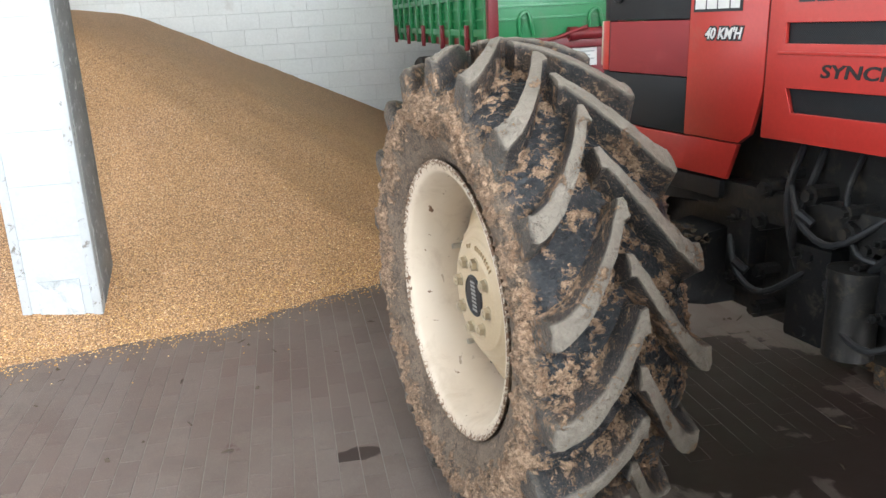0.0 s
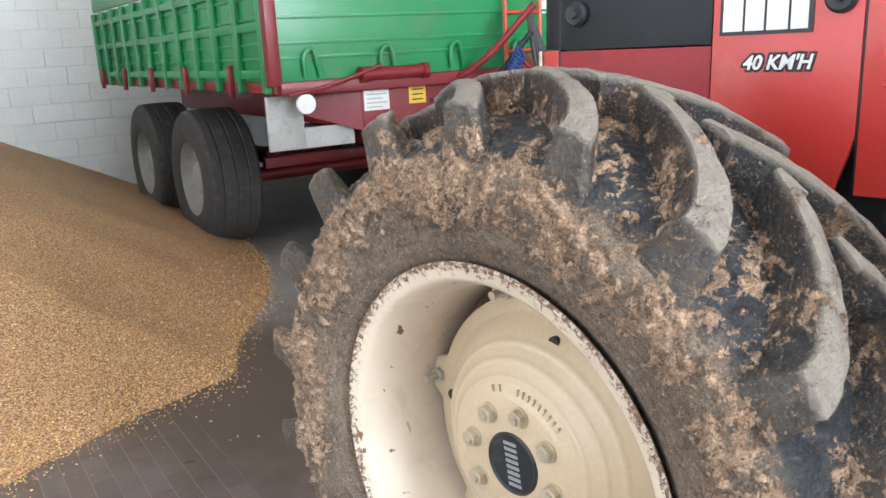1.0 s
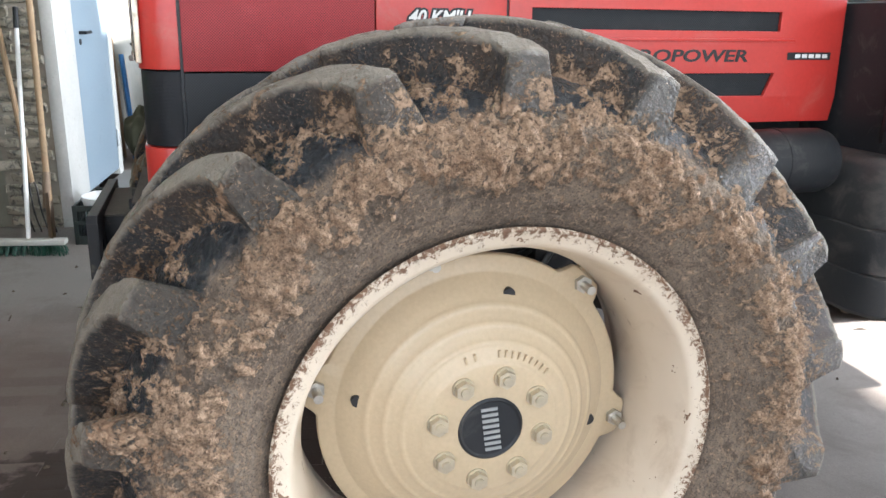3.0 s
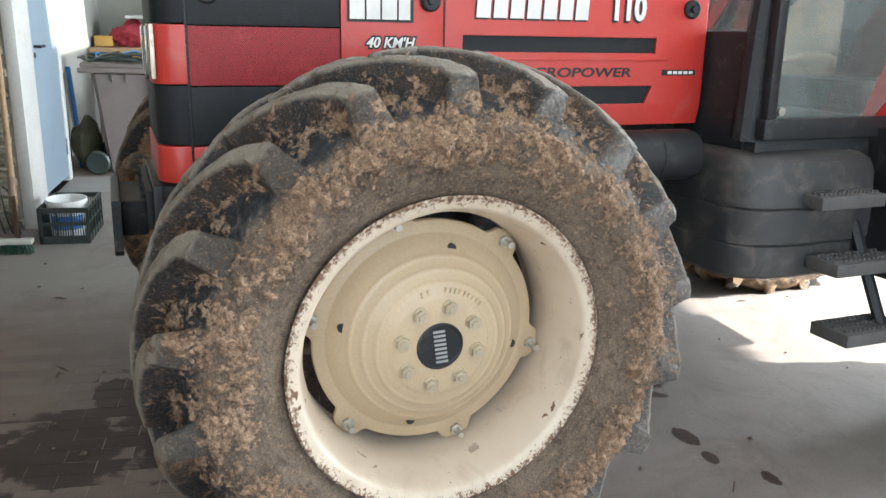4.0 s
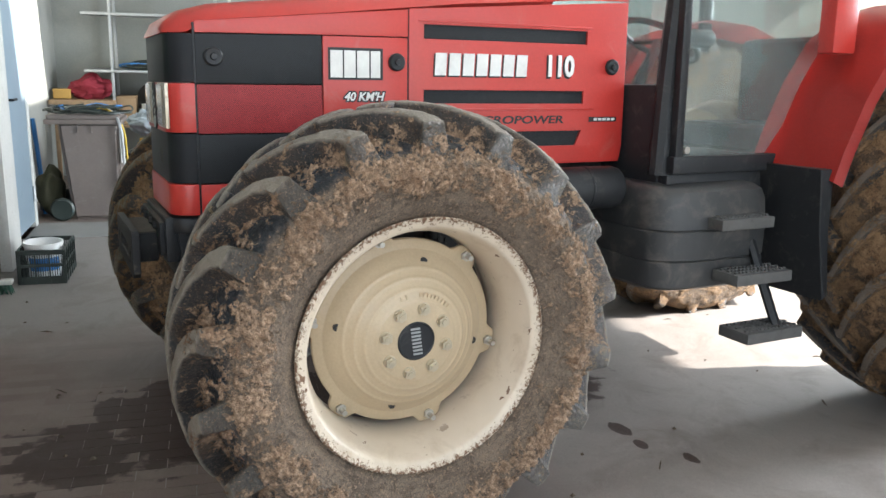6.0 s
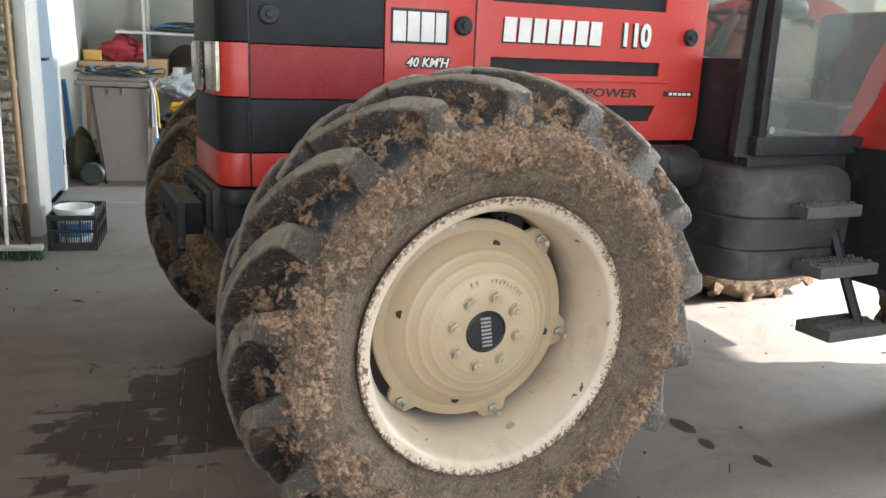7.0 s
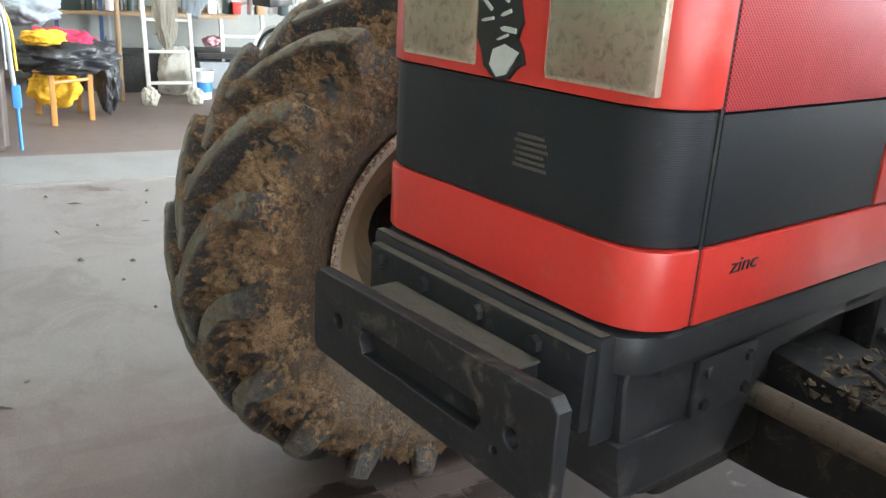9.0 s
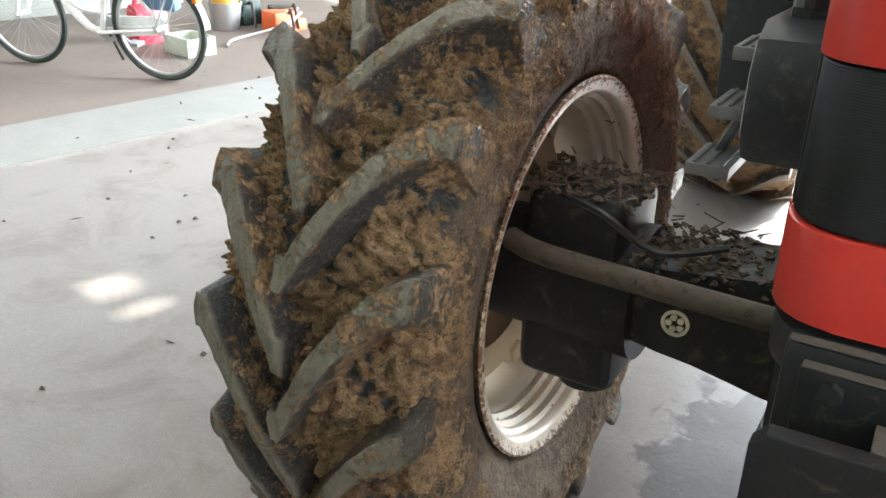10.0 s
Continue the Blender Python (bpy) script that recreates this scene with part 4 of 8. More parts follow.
def side_panels(s):
    """Bonnet side sheets on one flank; s is -1 on the left, 1 on the right."""
    def sheet(name, poly, material, out=0.0, label="", bevel=0.003):
        bm = bmesh.new()
        x = s * (0.315 + out)
        prism(bm, poly, "x", min(x, x + s * 0.015), max(x, x + s * 0.015), bevel)
        return part(name, bm, material, tractor, label)
    gf, gr = 0.468, 0.038
    sheet("side_lower_panel", [(gf, 0.965), (gf, 1.068), (-0.205, 1.068), (-0.165, 0.965)], RED)
    sheet("side_grille_black_lower", [(gf, 1.072), (gf, 1.236), (gr, 1.236), (gr, 1.072)], BLACK_MESH, -0.002, "perforated black grille sheet")
    sheet("side_grille_red", [(gf, 1.239), (gf, 1.402), (gr, 1.402), (gr, 1.239)], RED_MESH, -0.002, "perforated dark red grille sheet")
    sheet("side_grille_black_upper", [(gf, 1.405), (gf, 1.565), (gr, 1.572), (gr, 1.405)], BLACK_MESH, -0.002, "perforated black grille sheet")
    sheet("side_upper_frame", [(gf, 1.568), (gf, 1.605), (-0.288, 1.675), (-0.288, 1.578), (gr, 1.575)], RED)
    sheet("side_badge_panel", [(gr - 0.003, 1.072), (gr - 0.003, 1.572), (-0.286, 1.574), (-0.286, 1.215), (-0.25, 1.10), (-0.208, 1.072)], RED)
    # Rear sheet with three ventilation slots.
    y0, y1 = -0.294, -1.272
    slots = [[(-0.350, 1.572), (-0.350, 1.628), (-1.080, 1.628), (-1.080, 1.572)], [(-0.350, 1.337), (-0.350, 1.391), (-1.072, 1.391), (-1.072, 1.337)], [(-0.390, 1.168), (-0.365, 1.232), (-1.068, 1.232), (-1.04, 1.168)]]
    rim_line = [(y0, 1.10), (y0, 1.676), (y1, 1.745), (y1, 1.166), (y1 + 0.012, 1.10)]
    holed("side_rear_panel", rim_line, slots, 0.013, RED, tractor, Matrix.Translation((s * 0.3235, 0, 0)) @ Matrix(((0, 0, 1, 0), (1, 0, 0, 0), (0, 1, 0, 0), (0, 0, 0, 1))))
    for z0, z1, a, b in ((1.565, 1.635, -0.34, -1.09), (1.33, 1.398, -0.34, -1.08), (1.16, 1.24, -0.355, -1.075)):
        bm = boxes(((s * 0.312 - 0.006, b, z0), (s * 0.312 + 0.006, a, z1)))
        part("vent_slot", bm, BLACK_MESH, tractor, "recessed black ventilation slot")
    # Raised lip under the upper slots.
    for z, a, b in ((1.634, -0.33, -1.10), (1.312, -0.33, -1.12)):
        bm = boxes(((s * 0.328 - 0.006, b, z), (s * 0.328 + 0.006, a, z + 0.008), 0.003))
        part("panel_lip", bm, RED, tractor)
    for y, z in ((-0.242, 1.487), (-1.202, 1.487), (0.412, 1.492)):
        bm = bmesh.new()
        prof = [(s * 0.330, 0.0), (s * 0.330, 0.032), (s * 0.340, 0.032), (s * 0.346, 0.026), (s * 0.344, 0.012), (s * 0.352, 0.010), (s * 0.352, 0.0)]
        lathe(bm, prof, 20)
        ob = part("panel_catch", bm, BLACK_PLASTIC, tractor, "round black rubber panel catch")
        ob.location = (0, y, z)
    # Black seams.
    for poly in ([(0.4685, 0.965), (0.4745, 0.965), (0.4745, 1.60), (0.4685, 1.60)], [(-0.2865, 1.10), (-0.2935, 1.10), (-0.2935, 1.675), (-0.2865, 1.675)]):
        bm = bmesh.new()
        prism(bm, poly, "x", min(s * 0.300, s * 0.326), max(s * 0.300, s * 0.326))
        part("seam", bm, BLACK_PLASTIC, tractor, "dark rubber panel seam")


side_panels(-1)
before = set(tractor.children)
side_panels(1)
for ob in set(tractor.children) - before:
    ob.location.x -= 0.056

LEFT = pose(-0.3305, 0, 0) @ Matrix(((0, 0, -1, 0), (-1, 0, 0, 0), (0, 1, 0, 0), (0, 0, 0, 1)))


def left_side(y, z, out=0.0):
    """Frame on the left flank: x runs to the rear, y up, z outwards."""
    return Matrix.Translation((-out, y, z)) @ LEFT


def blocks(name, cells, material, parent, m, depth=0.003, label=""):
    """A plain sign made of upright slabs given as (x, y, width, height, slant)."""
    for x, y, w, h, k in cells:
        bm = bmesh.new()
        prism(bm, [(x, y), (x + w, y), (x + w + k, y + h), (x + k, y + h)], "z", 0, depth)
        ob = part(name, bm, material, parent, label, smooth=0)
        ob.matrix_local = m
    return ob


# Maker's sign: plain white slabs on black.
blocks("maker_sign_backing", [(-0.103, -0.056, 0.206, 0.112, 0)], BLACK_LETTER, tractor, left_side(-0.086, 1.478), 0.0015, "black sign backing")
blocks("maker_sign", [(-0.095, -0.048, 0.045, 0.094, 0), (-0.044, -0.048, 0.042, 0.094, 0), (0.004, -0.048, 0.046, 0.094, 0), (0.056, -0.048, 0.036, 0.094, 0)], WHITE_LETTER, tractor, left_side(-0.086, 1.478), 0.003, "plain white maker's sign")
# Model sign: seven white slabs, then the number.
blocks("model_sign_shadow", [(-0.205 + 0.0585 * k - 0.006, -0.047, 0.05, 0.084, 0.004) for k in range(7)], BLACK_LETTER, tractor, left_side(-0.600, 1.484), 0.0015, "black drop shadow of the model sign")
blocks("model_sign", [(-0.205 + 0.0585 * k, -0.041, 0.047, 0.082, 0.004) for k in range(7)], WHITE_LETTER, tractor, left_side(-0.600, 1.484), 0.003, "plain white model sign")
letters("model_number", "110", 0.112, WHITE_LETTER, tractor, left_side(-0.948, 1.482, 0.001), 0.002, "white raised number 110", 0.82, 0.0, 0.004)
letters("model_number_shadow", "110", 0.112, BLACK_LETTER, tractor, left_side(-0.942, 1.477), 0.0012, "black shadow of the number", 0.82, 0.0, 0.007)
letters("speed_sign_backing", "40 KM'H", 0.042, BLACK_LETTER, tractor, left_side(-0.115, 1.362), 0.001, "black outline of the speed sign", 0.98, 0.25, 0.006)
letters("speed_sign", "40 KM'H", 0.042, WHITE_LETTER, tractor, left_side(-0.115, 1.362, 0.001), 0.0015, "white slanted speed sign", 0.98, 0.25, 0.001)
letters("engine_sign", "SYNCROPOWER", 0.043, BLACK_LETTER, tractor, left_side(-0.725, 1.274), 0.001, "black lettering", 1.55, 0.12, 0.0011)
letters("finish_sign", "zinc", 0.030, BLACK_LETTER, tractor, left_side(0.375, 1.035), 0.001, "small black lettering", 1.3, 0.2)
blocks("type_sign", [(-0.07, -0.01, 0.14, 0.02, 0)], BLACK_LETTER, tractor, left_side(-1.17, 1.275), 0.001, "small black type plate")
blocks("type_sign_bars", [(-0.045 + 0.022 * k, -0.005, 0.016, 0.01, 0) for k in range(5)], WHITE_LETTER, tractor, left_side(-1.17, 1.275), 0.002, "illegible white marks")

# Headlamps and badge on the nose.
for x0, x1 in ((-0.300, -0.122), (0.020, 0.194)):
    bm = bmesh.new()
    prism(bm, [(x0 + 0.012, 1.262), (x1 - 0.004, 1.262), (x1 - 0.004, 1.40), (x0 + 0.004, 1.40)], "y", 0.560, 0.574, 0.004)
    lamp = part("headlamp", bm, LAMP_GLASS, tractor, "clear ribbed headlamp glass")
    bm = boxes(((x0, 0.555, 1.256), (x1, 0.5675, 1.405), 0.003))
    part("reflector", bm, REFLECTOR, lamp, "silvery lamp reflector")
bm = bmesh.new()
prism(bm, [(-0.045, 1.285), (-0.05, 1.268), (-0.032, 1.262), (-0.022, 1.246), (0.002, 1.240), (0.018, 1.252), (0.032, 1.258), (0.036, 1.28), (0.05, 1.295), (0.046, 1.33), (0.052, 1.36), (0.036, 1.39), (0.03, 1.405), (-0.02, 1.405), (-0.034, 1.38), (-0.03, 1.35), (-0.042, 1.32), (-0.03, 1.30)], "y", 0.565, 0.571, 0.002)
badge = part("nose_badge", bm, BLACK_LETTER, tractor, "plain dark nose badge")
badge.location.x -= 0.035
BADGE_GREY = plain("badge_grey", (0.42, 0.45, 0.42), rough=0.5)
rg = random.Random(4)
bm = bmesh.new()
prism(bm, [(-0.040, 1.283), (-0.030, 1.268), (-0.018, 1.252), (0.0, 1.247), (0.016, 1.262), (0.010, 1.283), (-0.012, 1.291)], "y", 0.571, 0.5735)
part("badge_patch", bm, BADGE_GREY, badge, "pale grey plain patch")
for k in range(9):
    x, z = -0.022 + 0.062 * rg.random(), 1.300 + 0.0105 * k
    a = rg.uniform(-0.5, 0.9)
    u = Vector((math.cos(a), math.sin(a))) * rg.uniform(0.008, 0.015)
    w = Vector((-u.y, u.x)) * rg.uniform(0.14, 0.26)
    bm = bmesh.new()
    prism(bm, [(x - u.x - w.x, z - u.y - w.y), (x + u.x * 0.8 - w.x, z + u.y * 0.8 - w.y), (x + u.x * 1.2, z + u.y * 1.2), (x + u.x * 0.6 + w.x, z + u.y * 0.6 + w.y), (x - u.x + w.x, z - u.y + w.y)], "y", 0.571, 0.5732)
    part("badge_stripe", bm, BADGE_GREY, badge, "pale grey plain stripe")

# Remains of a torn sticker on the front band.
for k in range(6):
    bm = boxes(((-0.135 + 0.004 * (k % 3), 0.5605, 1.131 + 0.0085 * k), (-0.070 - 0.005 * (k % 2), 0.5622, 1.135 + 0.0085 * k)))
    part("worn_sticker", bm, DUST_TOP, tractor, "pale torn sticker remains", smooth=0)

# Front support, black cowl and tow bracket.
bm = bmesh.new()
prism(bm, [(0.545, 0.945), (0.545, 0.885), (0.535, 0.71), (0.50, 0.70), (0.285, 0.70), (0.235, 0.80), (0.205, 0.862), (0.15, 0.872), (-0.12, 0.872), (-0.12, 0.955), (0.47, 0.955)], "x", -0.30, 0.245, 0.012)
cowl = part("front_cowl", bm, BLACK_PLASTIC, tractor, "dusty black plastic cowl under the bonnet")
bm = bmesh.new()
prism(bm, rounded(-0.318, 0.262, -0.13, 0.572, 0.07), "z", 0.898, 0.957, 0.016)
part("cowl_lip", bm, BLACK_PLASTIC, cowl, "rounded dusty lip of the cowl")
bm = bmesh.new()
prism(bm, [(0.552, 0.80), (0.552, 0.775), (0.535, 0.715), (0.30, 0.715), (0.26, 0.80)], "x", -0.306, 0.252, 0.008)
part("cowl_step", bm, BLACK_PLASTIC, cowl)
for x, s in ((-0.306, -1), (0.251, 1)):
    bm = boxes(((x - 0.006, 0.265, 0.80), (x + 0.006, 0.405, 0.893), 0.005))
    side = part("cowl_plate", bm, BLACK_PLASTIC, cowl, "bolted black side plate")
    for y, z in ((0.285, 0.82), (0.385, 0.82), (0.285, 0.872), (0.385, 0.872)):
        bm = bmesh.new()
        cyl(bm, (x + s * 0.004, y, z), (x + s * 0.012, y, z), 0.010, 6)
        part("plate_bolt", bm, CAST, side)
bm = boxes(((-0.285, 0.540, 0.80), (0.235, 0.586, 0.955), 0.008))
part("front_ledge", bm, BLACK_PLASTIC, tractor)
bm = boxes(((-0.28, 0.585, 0.825), (0.215, 0.605, 0.938), 0.005))
rail = part("bolt_rail", bm, CAST, tractor, "black bolted rail")
for x in (-0.19, -0.07, 0.06, 0.18):
    bm = bmesh.new()
    cyl(bm, (x, 0.60, 0.919), (x, 0.616, 0.919), 0.013, 6)
    part("bolt", bm, CAST, rail)
bm = boxes(((-0.20, 0.60, 0.79), (0.13, 0.68, 0.895), 0.012))
part("bracket_neck", bm, CAST, tractor)
bm = boxes(((-0.203, 0.606, 0.894), (0.133, 0.674, 0.899), 0.002))
part("dust_layer", bm, DUST_TOP, tractor, "settled brown dust", smooth=0)
bm = boxes(((-0.278, 0.588, 0.9385), (0.213, 0.604, 0.9405), 0.0005))
part("dust_layer", bm, DUST_TOP, tractor, smooth=0)
bm = boxes(((-0.280, 0.567, 0.9555), (0.232, 0.583, 0.9575), 0.0005))
part("dust_layer", bm, DUST_TOP, tractor, smooth=0)
# Plate with a long slot and round holes.
plate_line = [(-0.325, 0.79), (-0.31, 0.775), (0.225, 0.775), (0.235, 0.785), (0.235, 0.900), (0.222, 0.915), (-0.312, 0.928), (-0.325, 0.915)]
slot = [(0.100, 0.845), (0.088, 0.868), (-0.185, 0.868), (-0.200, 0.845), (-0.185, 0.818), (0.088, 0.818)]
holed("tow_plate", plate_line, [slot, circle(0.160, 0.848, 0.017), circle(-0.255, 0.848, 0.017), circle(-0.225, 0.815, 0.010)], 0.025, CAST, tractor, Matrix.Translation((0, 0.6875, -0.010)) @ Matrix(((1, 0, 0, 0), (0, 0, -1, 0), (0, 1, 0, 0), (0, 0, 0, 1))), "heavy black front tow plate with a slot and round holes", 0.003)

# Front axle.
bm = bmesh.new()
prism(bm, [(-0.62, 0.60), (-0.50, 0.585), (-0.30, 0.545), (0.30, 0.545), (0.50, 0.585), (0.62, 0.60), (0.62, 0.74), (0.40, 0.765), (0.15, 0.80), (-0.15, 0.80), (-0.40, 0.765), (-0.62, 0.74)], "y", -0.09, 0.09, 0.02)
part("front_axle", bm, CAST, tractor, "black cast front axle beam").location = (0, 0, 0.014)
for s in (-1, 1):
    bm = bmesh.new()
    cyl(bm, (s * 0.55, 0, 0.668), (s * 0.98, 0, 0.668), 0.135, 28, 0.115)
    box(bm, (min(s * 0.58, s * 0.78), -0.10, 0.47), (max(s * 0.58, s * 0.78), 0.10, 0.87), 0.035, 3)
    cyl(bm, (s * 0.66, 0.0, 0.44), (s * 0.66, 0.0, 0.50), 0.06, 18)
    part("axle_hub", bm, CAST, tractor, "greasy black steering hub")
    bm = bmesh.new()
    tube(bm, [(s * 0.79, 0.13, 0.752 + 0.023 * s), (s * 0.70, 0.16, 0.752 + 0.020 * s), (s * 0.45, 0.155, 0.750 + 0.010 * s), (s * 0.12, 0.15, 0.750)], 0.022, 12)
    part("steering_rod", bm, plain("dusty_rod", (0.10, 0.078, 0.055), (0.05, 0.042, 0.034), 20, 0.8, 0, 90, 0.5, (0.02, 0.02, 0.02), (0.55, 0.7)), tractor, "earth-covered steering rod")
    bm = bmesh.new()
    tube(bm, [(s * 0.75, 0.06, 0.86), (s * 0.62, 0.12, 0.86), (s * 0.52, 0.10, 0.80), (s * 0.40, 0.08, 0.83)], 0.007, 6)
    part("brake_hose", bm, BLACK_PLASTIC, tractor)
    # Caked earth and straw on top of the beam.
    bm = bmesh.new()
    rg = random.Random(7 + s)
    for _ in range(800):
        x, y = s * rg.uniform(0.30, 0.80), rg.uniform(-0.10, 0.10)
        z = (0.865 if abs(x) > 0.57 else 0.772) + rg.uniform(-0.012, 0.022)
        r = rg.uniform(0.003, 0.010)
        g = bmesh.ops.create_icosphere(bm, subdivisions=1, radius=r, matrix=Matrix.Translation((x, y, z)))
        for v in g["verts"]:
            v.co.z = z + (v.co.z - z) * 0.45
            v.co += Vector([rg.uniform(-0.5, 0.5) * r for _ in range(3)])
    for _ in range(110):
        p = Vector((s * rg.uniform(0.36, 0.80), rg.uniform(-0.10, 0.10), 0.0))
        p.z = (0.875 if abs(p.x) > 0.57 else 0.79) + rg.uniform(0, 0.015)
        d = Vector((rg.uniform(-1, 1), rg.uniform(-1, 1), rg.uniform(-0.2, 0.5))) * rg.uniform(0.02, 0.05)
        cyl(bm, p, p + d, 0.0016, 4)
    part("caked_earth", bm, plain("dry_axle_mud", (0.10, 0.075, 0.05), (0.06, 0.045, 0.03), 30, 0.95, 0, 90, 0.6), tractor, "dry earth and straw caked on the axle", smooth=0)["kind"] = "stuff"
bm = bmesh.new()
lathe(bm, [(0.091, 0.020), (0.095, 0.020), (0.095, 0.026), (0.091, 0.026)], 24, "y", True)
for k in range(5):
    a = math.tau * k / 5
    cyl(bm, (0.012 * math.cos(a), 0.090, 0.012 * math.sin(a)), (0.012 * math.cos(a), 0.096, 0.012 * math.sin(a)), 0.006, 10)
ob = part("axle_badge", bm, plain("badge_cream", (0.6, 0.56, 0.45), rough=0.6), tractor, "small pale round badge")
ob.location = (0.47, 0.0, 0.669)

# Chassis, hoses and filters below the bonnet.
part("chassis", boxes(((-0.20, -2.9, 0.55), (0.20, 0.30, 0.98), 0.03)), DARK, tractor, "black gearbox and chassis")
part("side_rail", boxes(((-0.30, -0.95, 0.865), (-0.20, 0.0, 0.955), 0.01), ((0.20, -0.95, 0.865), (0.30, 0.0, 0.955), 0.01)), DARK, tractor)
bm = bmesh.new()
cyl(bm, (-0.30, -0.62, 0.60), (-0.30, -0.62, 0.79), 0.06, 20)
cyl(bm, (-0.30, -0.62, 0.79), (-0.30, -0.62, 0.82), 0.066, 20)
part("oil_filter", bm, DARK, tractor, "dark oil filter can")
rg = random.Random(3)
for y0, y1, z1 in ((-0.36, -0.44, 0.66), (-0.43, -0.40, 0.72), (-0.55, -0.70, 0.80), (-0.80, -0.60, 0.74), (-0.95, -1.02, 0.70)):
    bm = bmesh.new()
    tube(bm, [(-0.24, y0, 1.08), (-0.29, y0 - 0.01, 0.98), (-0.30 - 0.02 * rg.random(), (y0 + y1) / 2, 0.86), (-0.27, y1, z1 + 0.04), (-0.20, y1 + 0.06, z1)], 0.008 + 0.004 * rg.random(), 8)
    part("hose", bm, BLACK_PLASTIC, tractor, "black hydraulic hose")
for k in range(26):
    c = Vector((-0.25 - 0.06 * rg.random(), -0.15 - 0.95 * rg.random(), 0.60 + 0.42 * rg.random()))
    r = rg.uniform(0.010, 0.028)
    bm = bmesh.new()
    cyl(bm, (-0.20, c.y, c.z), c + Vector((-0.02, 0, 0)), r, 8)
    cyl(bm, c + Vector((-0.02, 0, 0)), c + Vector((-0.035, 0, 0)), r * 0.6, 6)
    part("engine_fitting", bm, DARK, tractor, "small dark engine fitting")
for y, z0, z1, w in ((-0.20, 0.66, 0.90, 0.05), (-0.47, 0.58, 0.84, 0.07), (-0.74, 0.70, 0.95, 0.06), (-0.98, 0.62, 0.88, 0.08)):
    bm = boxes(((-0.30, y - w, z0), (-0.19, y + w, z1), 0.012))
    cyl(bm, (-0.31, y, z1 - 0.03), (-0.29, y, z1 - 0.03), 0.016, 6)
    cyl(bm, (-0.31, y, z0 + 0.03), (-0.29, y, z0 + 0.03), 0.016, 6)
    part("engine_bracket", bm, CAST, tractor, "greasy black bolted engine bracket")
for k, (y, z) in enumerate(((-0.30, 0.74), (-0.52, 0.92), (-0.66, 0.70), (-0.86, 0.80))):
    bm = bmesh.new()
    tube(bm, [(-0.30, y + 0.13, z + 0.06), (-0.345, y + 0.04, z - 0.02), (-0.34, y - 0.06, z - 0.05), (-0.29, y - 0.16, z + 0.03)], 0.009, 8)
    cyl(bm, (-0.33, y + 0.02, z - 0.015), (-0.345, y + 0.055, z + 0.01), 0.013, 8)
    part("hose", bm, BLACK_PLASTIC, tractor, "black hydraulic hose with a crimped end")
# Round air reservoir in front of the tank.
bm = bmesh.new()
lathe(bm, [(-0.88, 0.0), (-0.88, 0.06), (-0.895, 0.082), (-0.92, 0.088), (-1.03, 0.088), (-1.032, 0.0905), (-1.04, 0.0905), (-1.042, 0.088), (-1.17, 0.088), (-1.195, 0.080), (-1.205, 0.05), (-1.205, 0.0)], 32, "y")
ob = part("air_reservoir", bm, BLACK_PLASTIC, tractor, "round grey-black reservoir")
ob.location = (-0.40, 0, 1.00)
# Fuel tank.
bm = bmesh.new()
side = [(-0.22, -1.22), (-0.56, -1.21), (-0.62, -1.23), (-0.67, -1.28), (-0.69, -1.34), (-0.70, -1.45), (-0.70, -1.70), (-0.68, -1.77), (-0.63, -1.80), (-0.22, -1.80)]
levels = ((0.60, 0.93), (0.615, 0.985), (0.70, 1.0), (0.718, 1.0), (0.722, 0.985), (0.728, 1.0), (0.84, 1.005), (0.845, 0.99), (0.852, 1.003), (0.96, 0.99), (1.0, 0.96), (1.02, 0.90), (1.03, 0.80))
loops = [[bm.verts.new((-0.22 + (x + 0.22) * k, -1.46 + (y + 1.46) * k, z)) for x, y in side] for z, k in levels]
for a, b in zip(loops, loops[1:]):
    for k in range(len(side)):
        j = (k + 1) % len(side)
        bm.faces.new((a[k], a[j], b[j], b[k]))
bm.faces.new(loops[0])
bm.faces.new(loops[-1])
# Dusty plastic, lifted paler so that haze is put into its colour.
part("fuel_tank", bm, plain("dusty_tank_plastic", (0.030, 0.031, 0.033), (0.05, 0.049, 0.047), 4, 0.5, 0, 90, 0.2, (0.13, 0.115, 0.10), (0.5, 0.78)), tractor, "dusty black plastic fuel tank")
bm = bmesh.new()
prism(bm, [(-1.12, 0.70), (-1.18, 0.60), (-1.70, 0.60), (-1.78, 0.66), (-1.78, 1.02), (-1.25, 1.03), (-1.16, 0.98), (-1.12, 0.88)], "x", 0.22, 0.66, 0.035)
part("battery_box", bm, BLACK_PLASTIC, tractor, "black box on the far flank")


STEP_GREY = plain("dusty_grey_step", (0.10, 0.097, 0.094), (0.065, 0.063, 0.06), 12, 0.7, 0, 80, 0.3, (0.04, 0.04, 0.04), (0.58, 0.75))


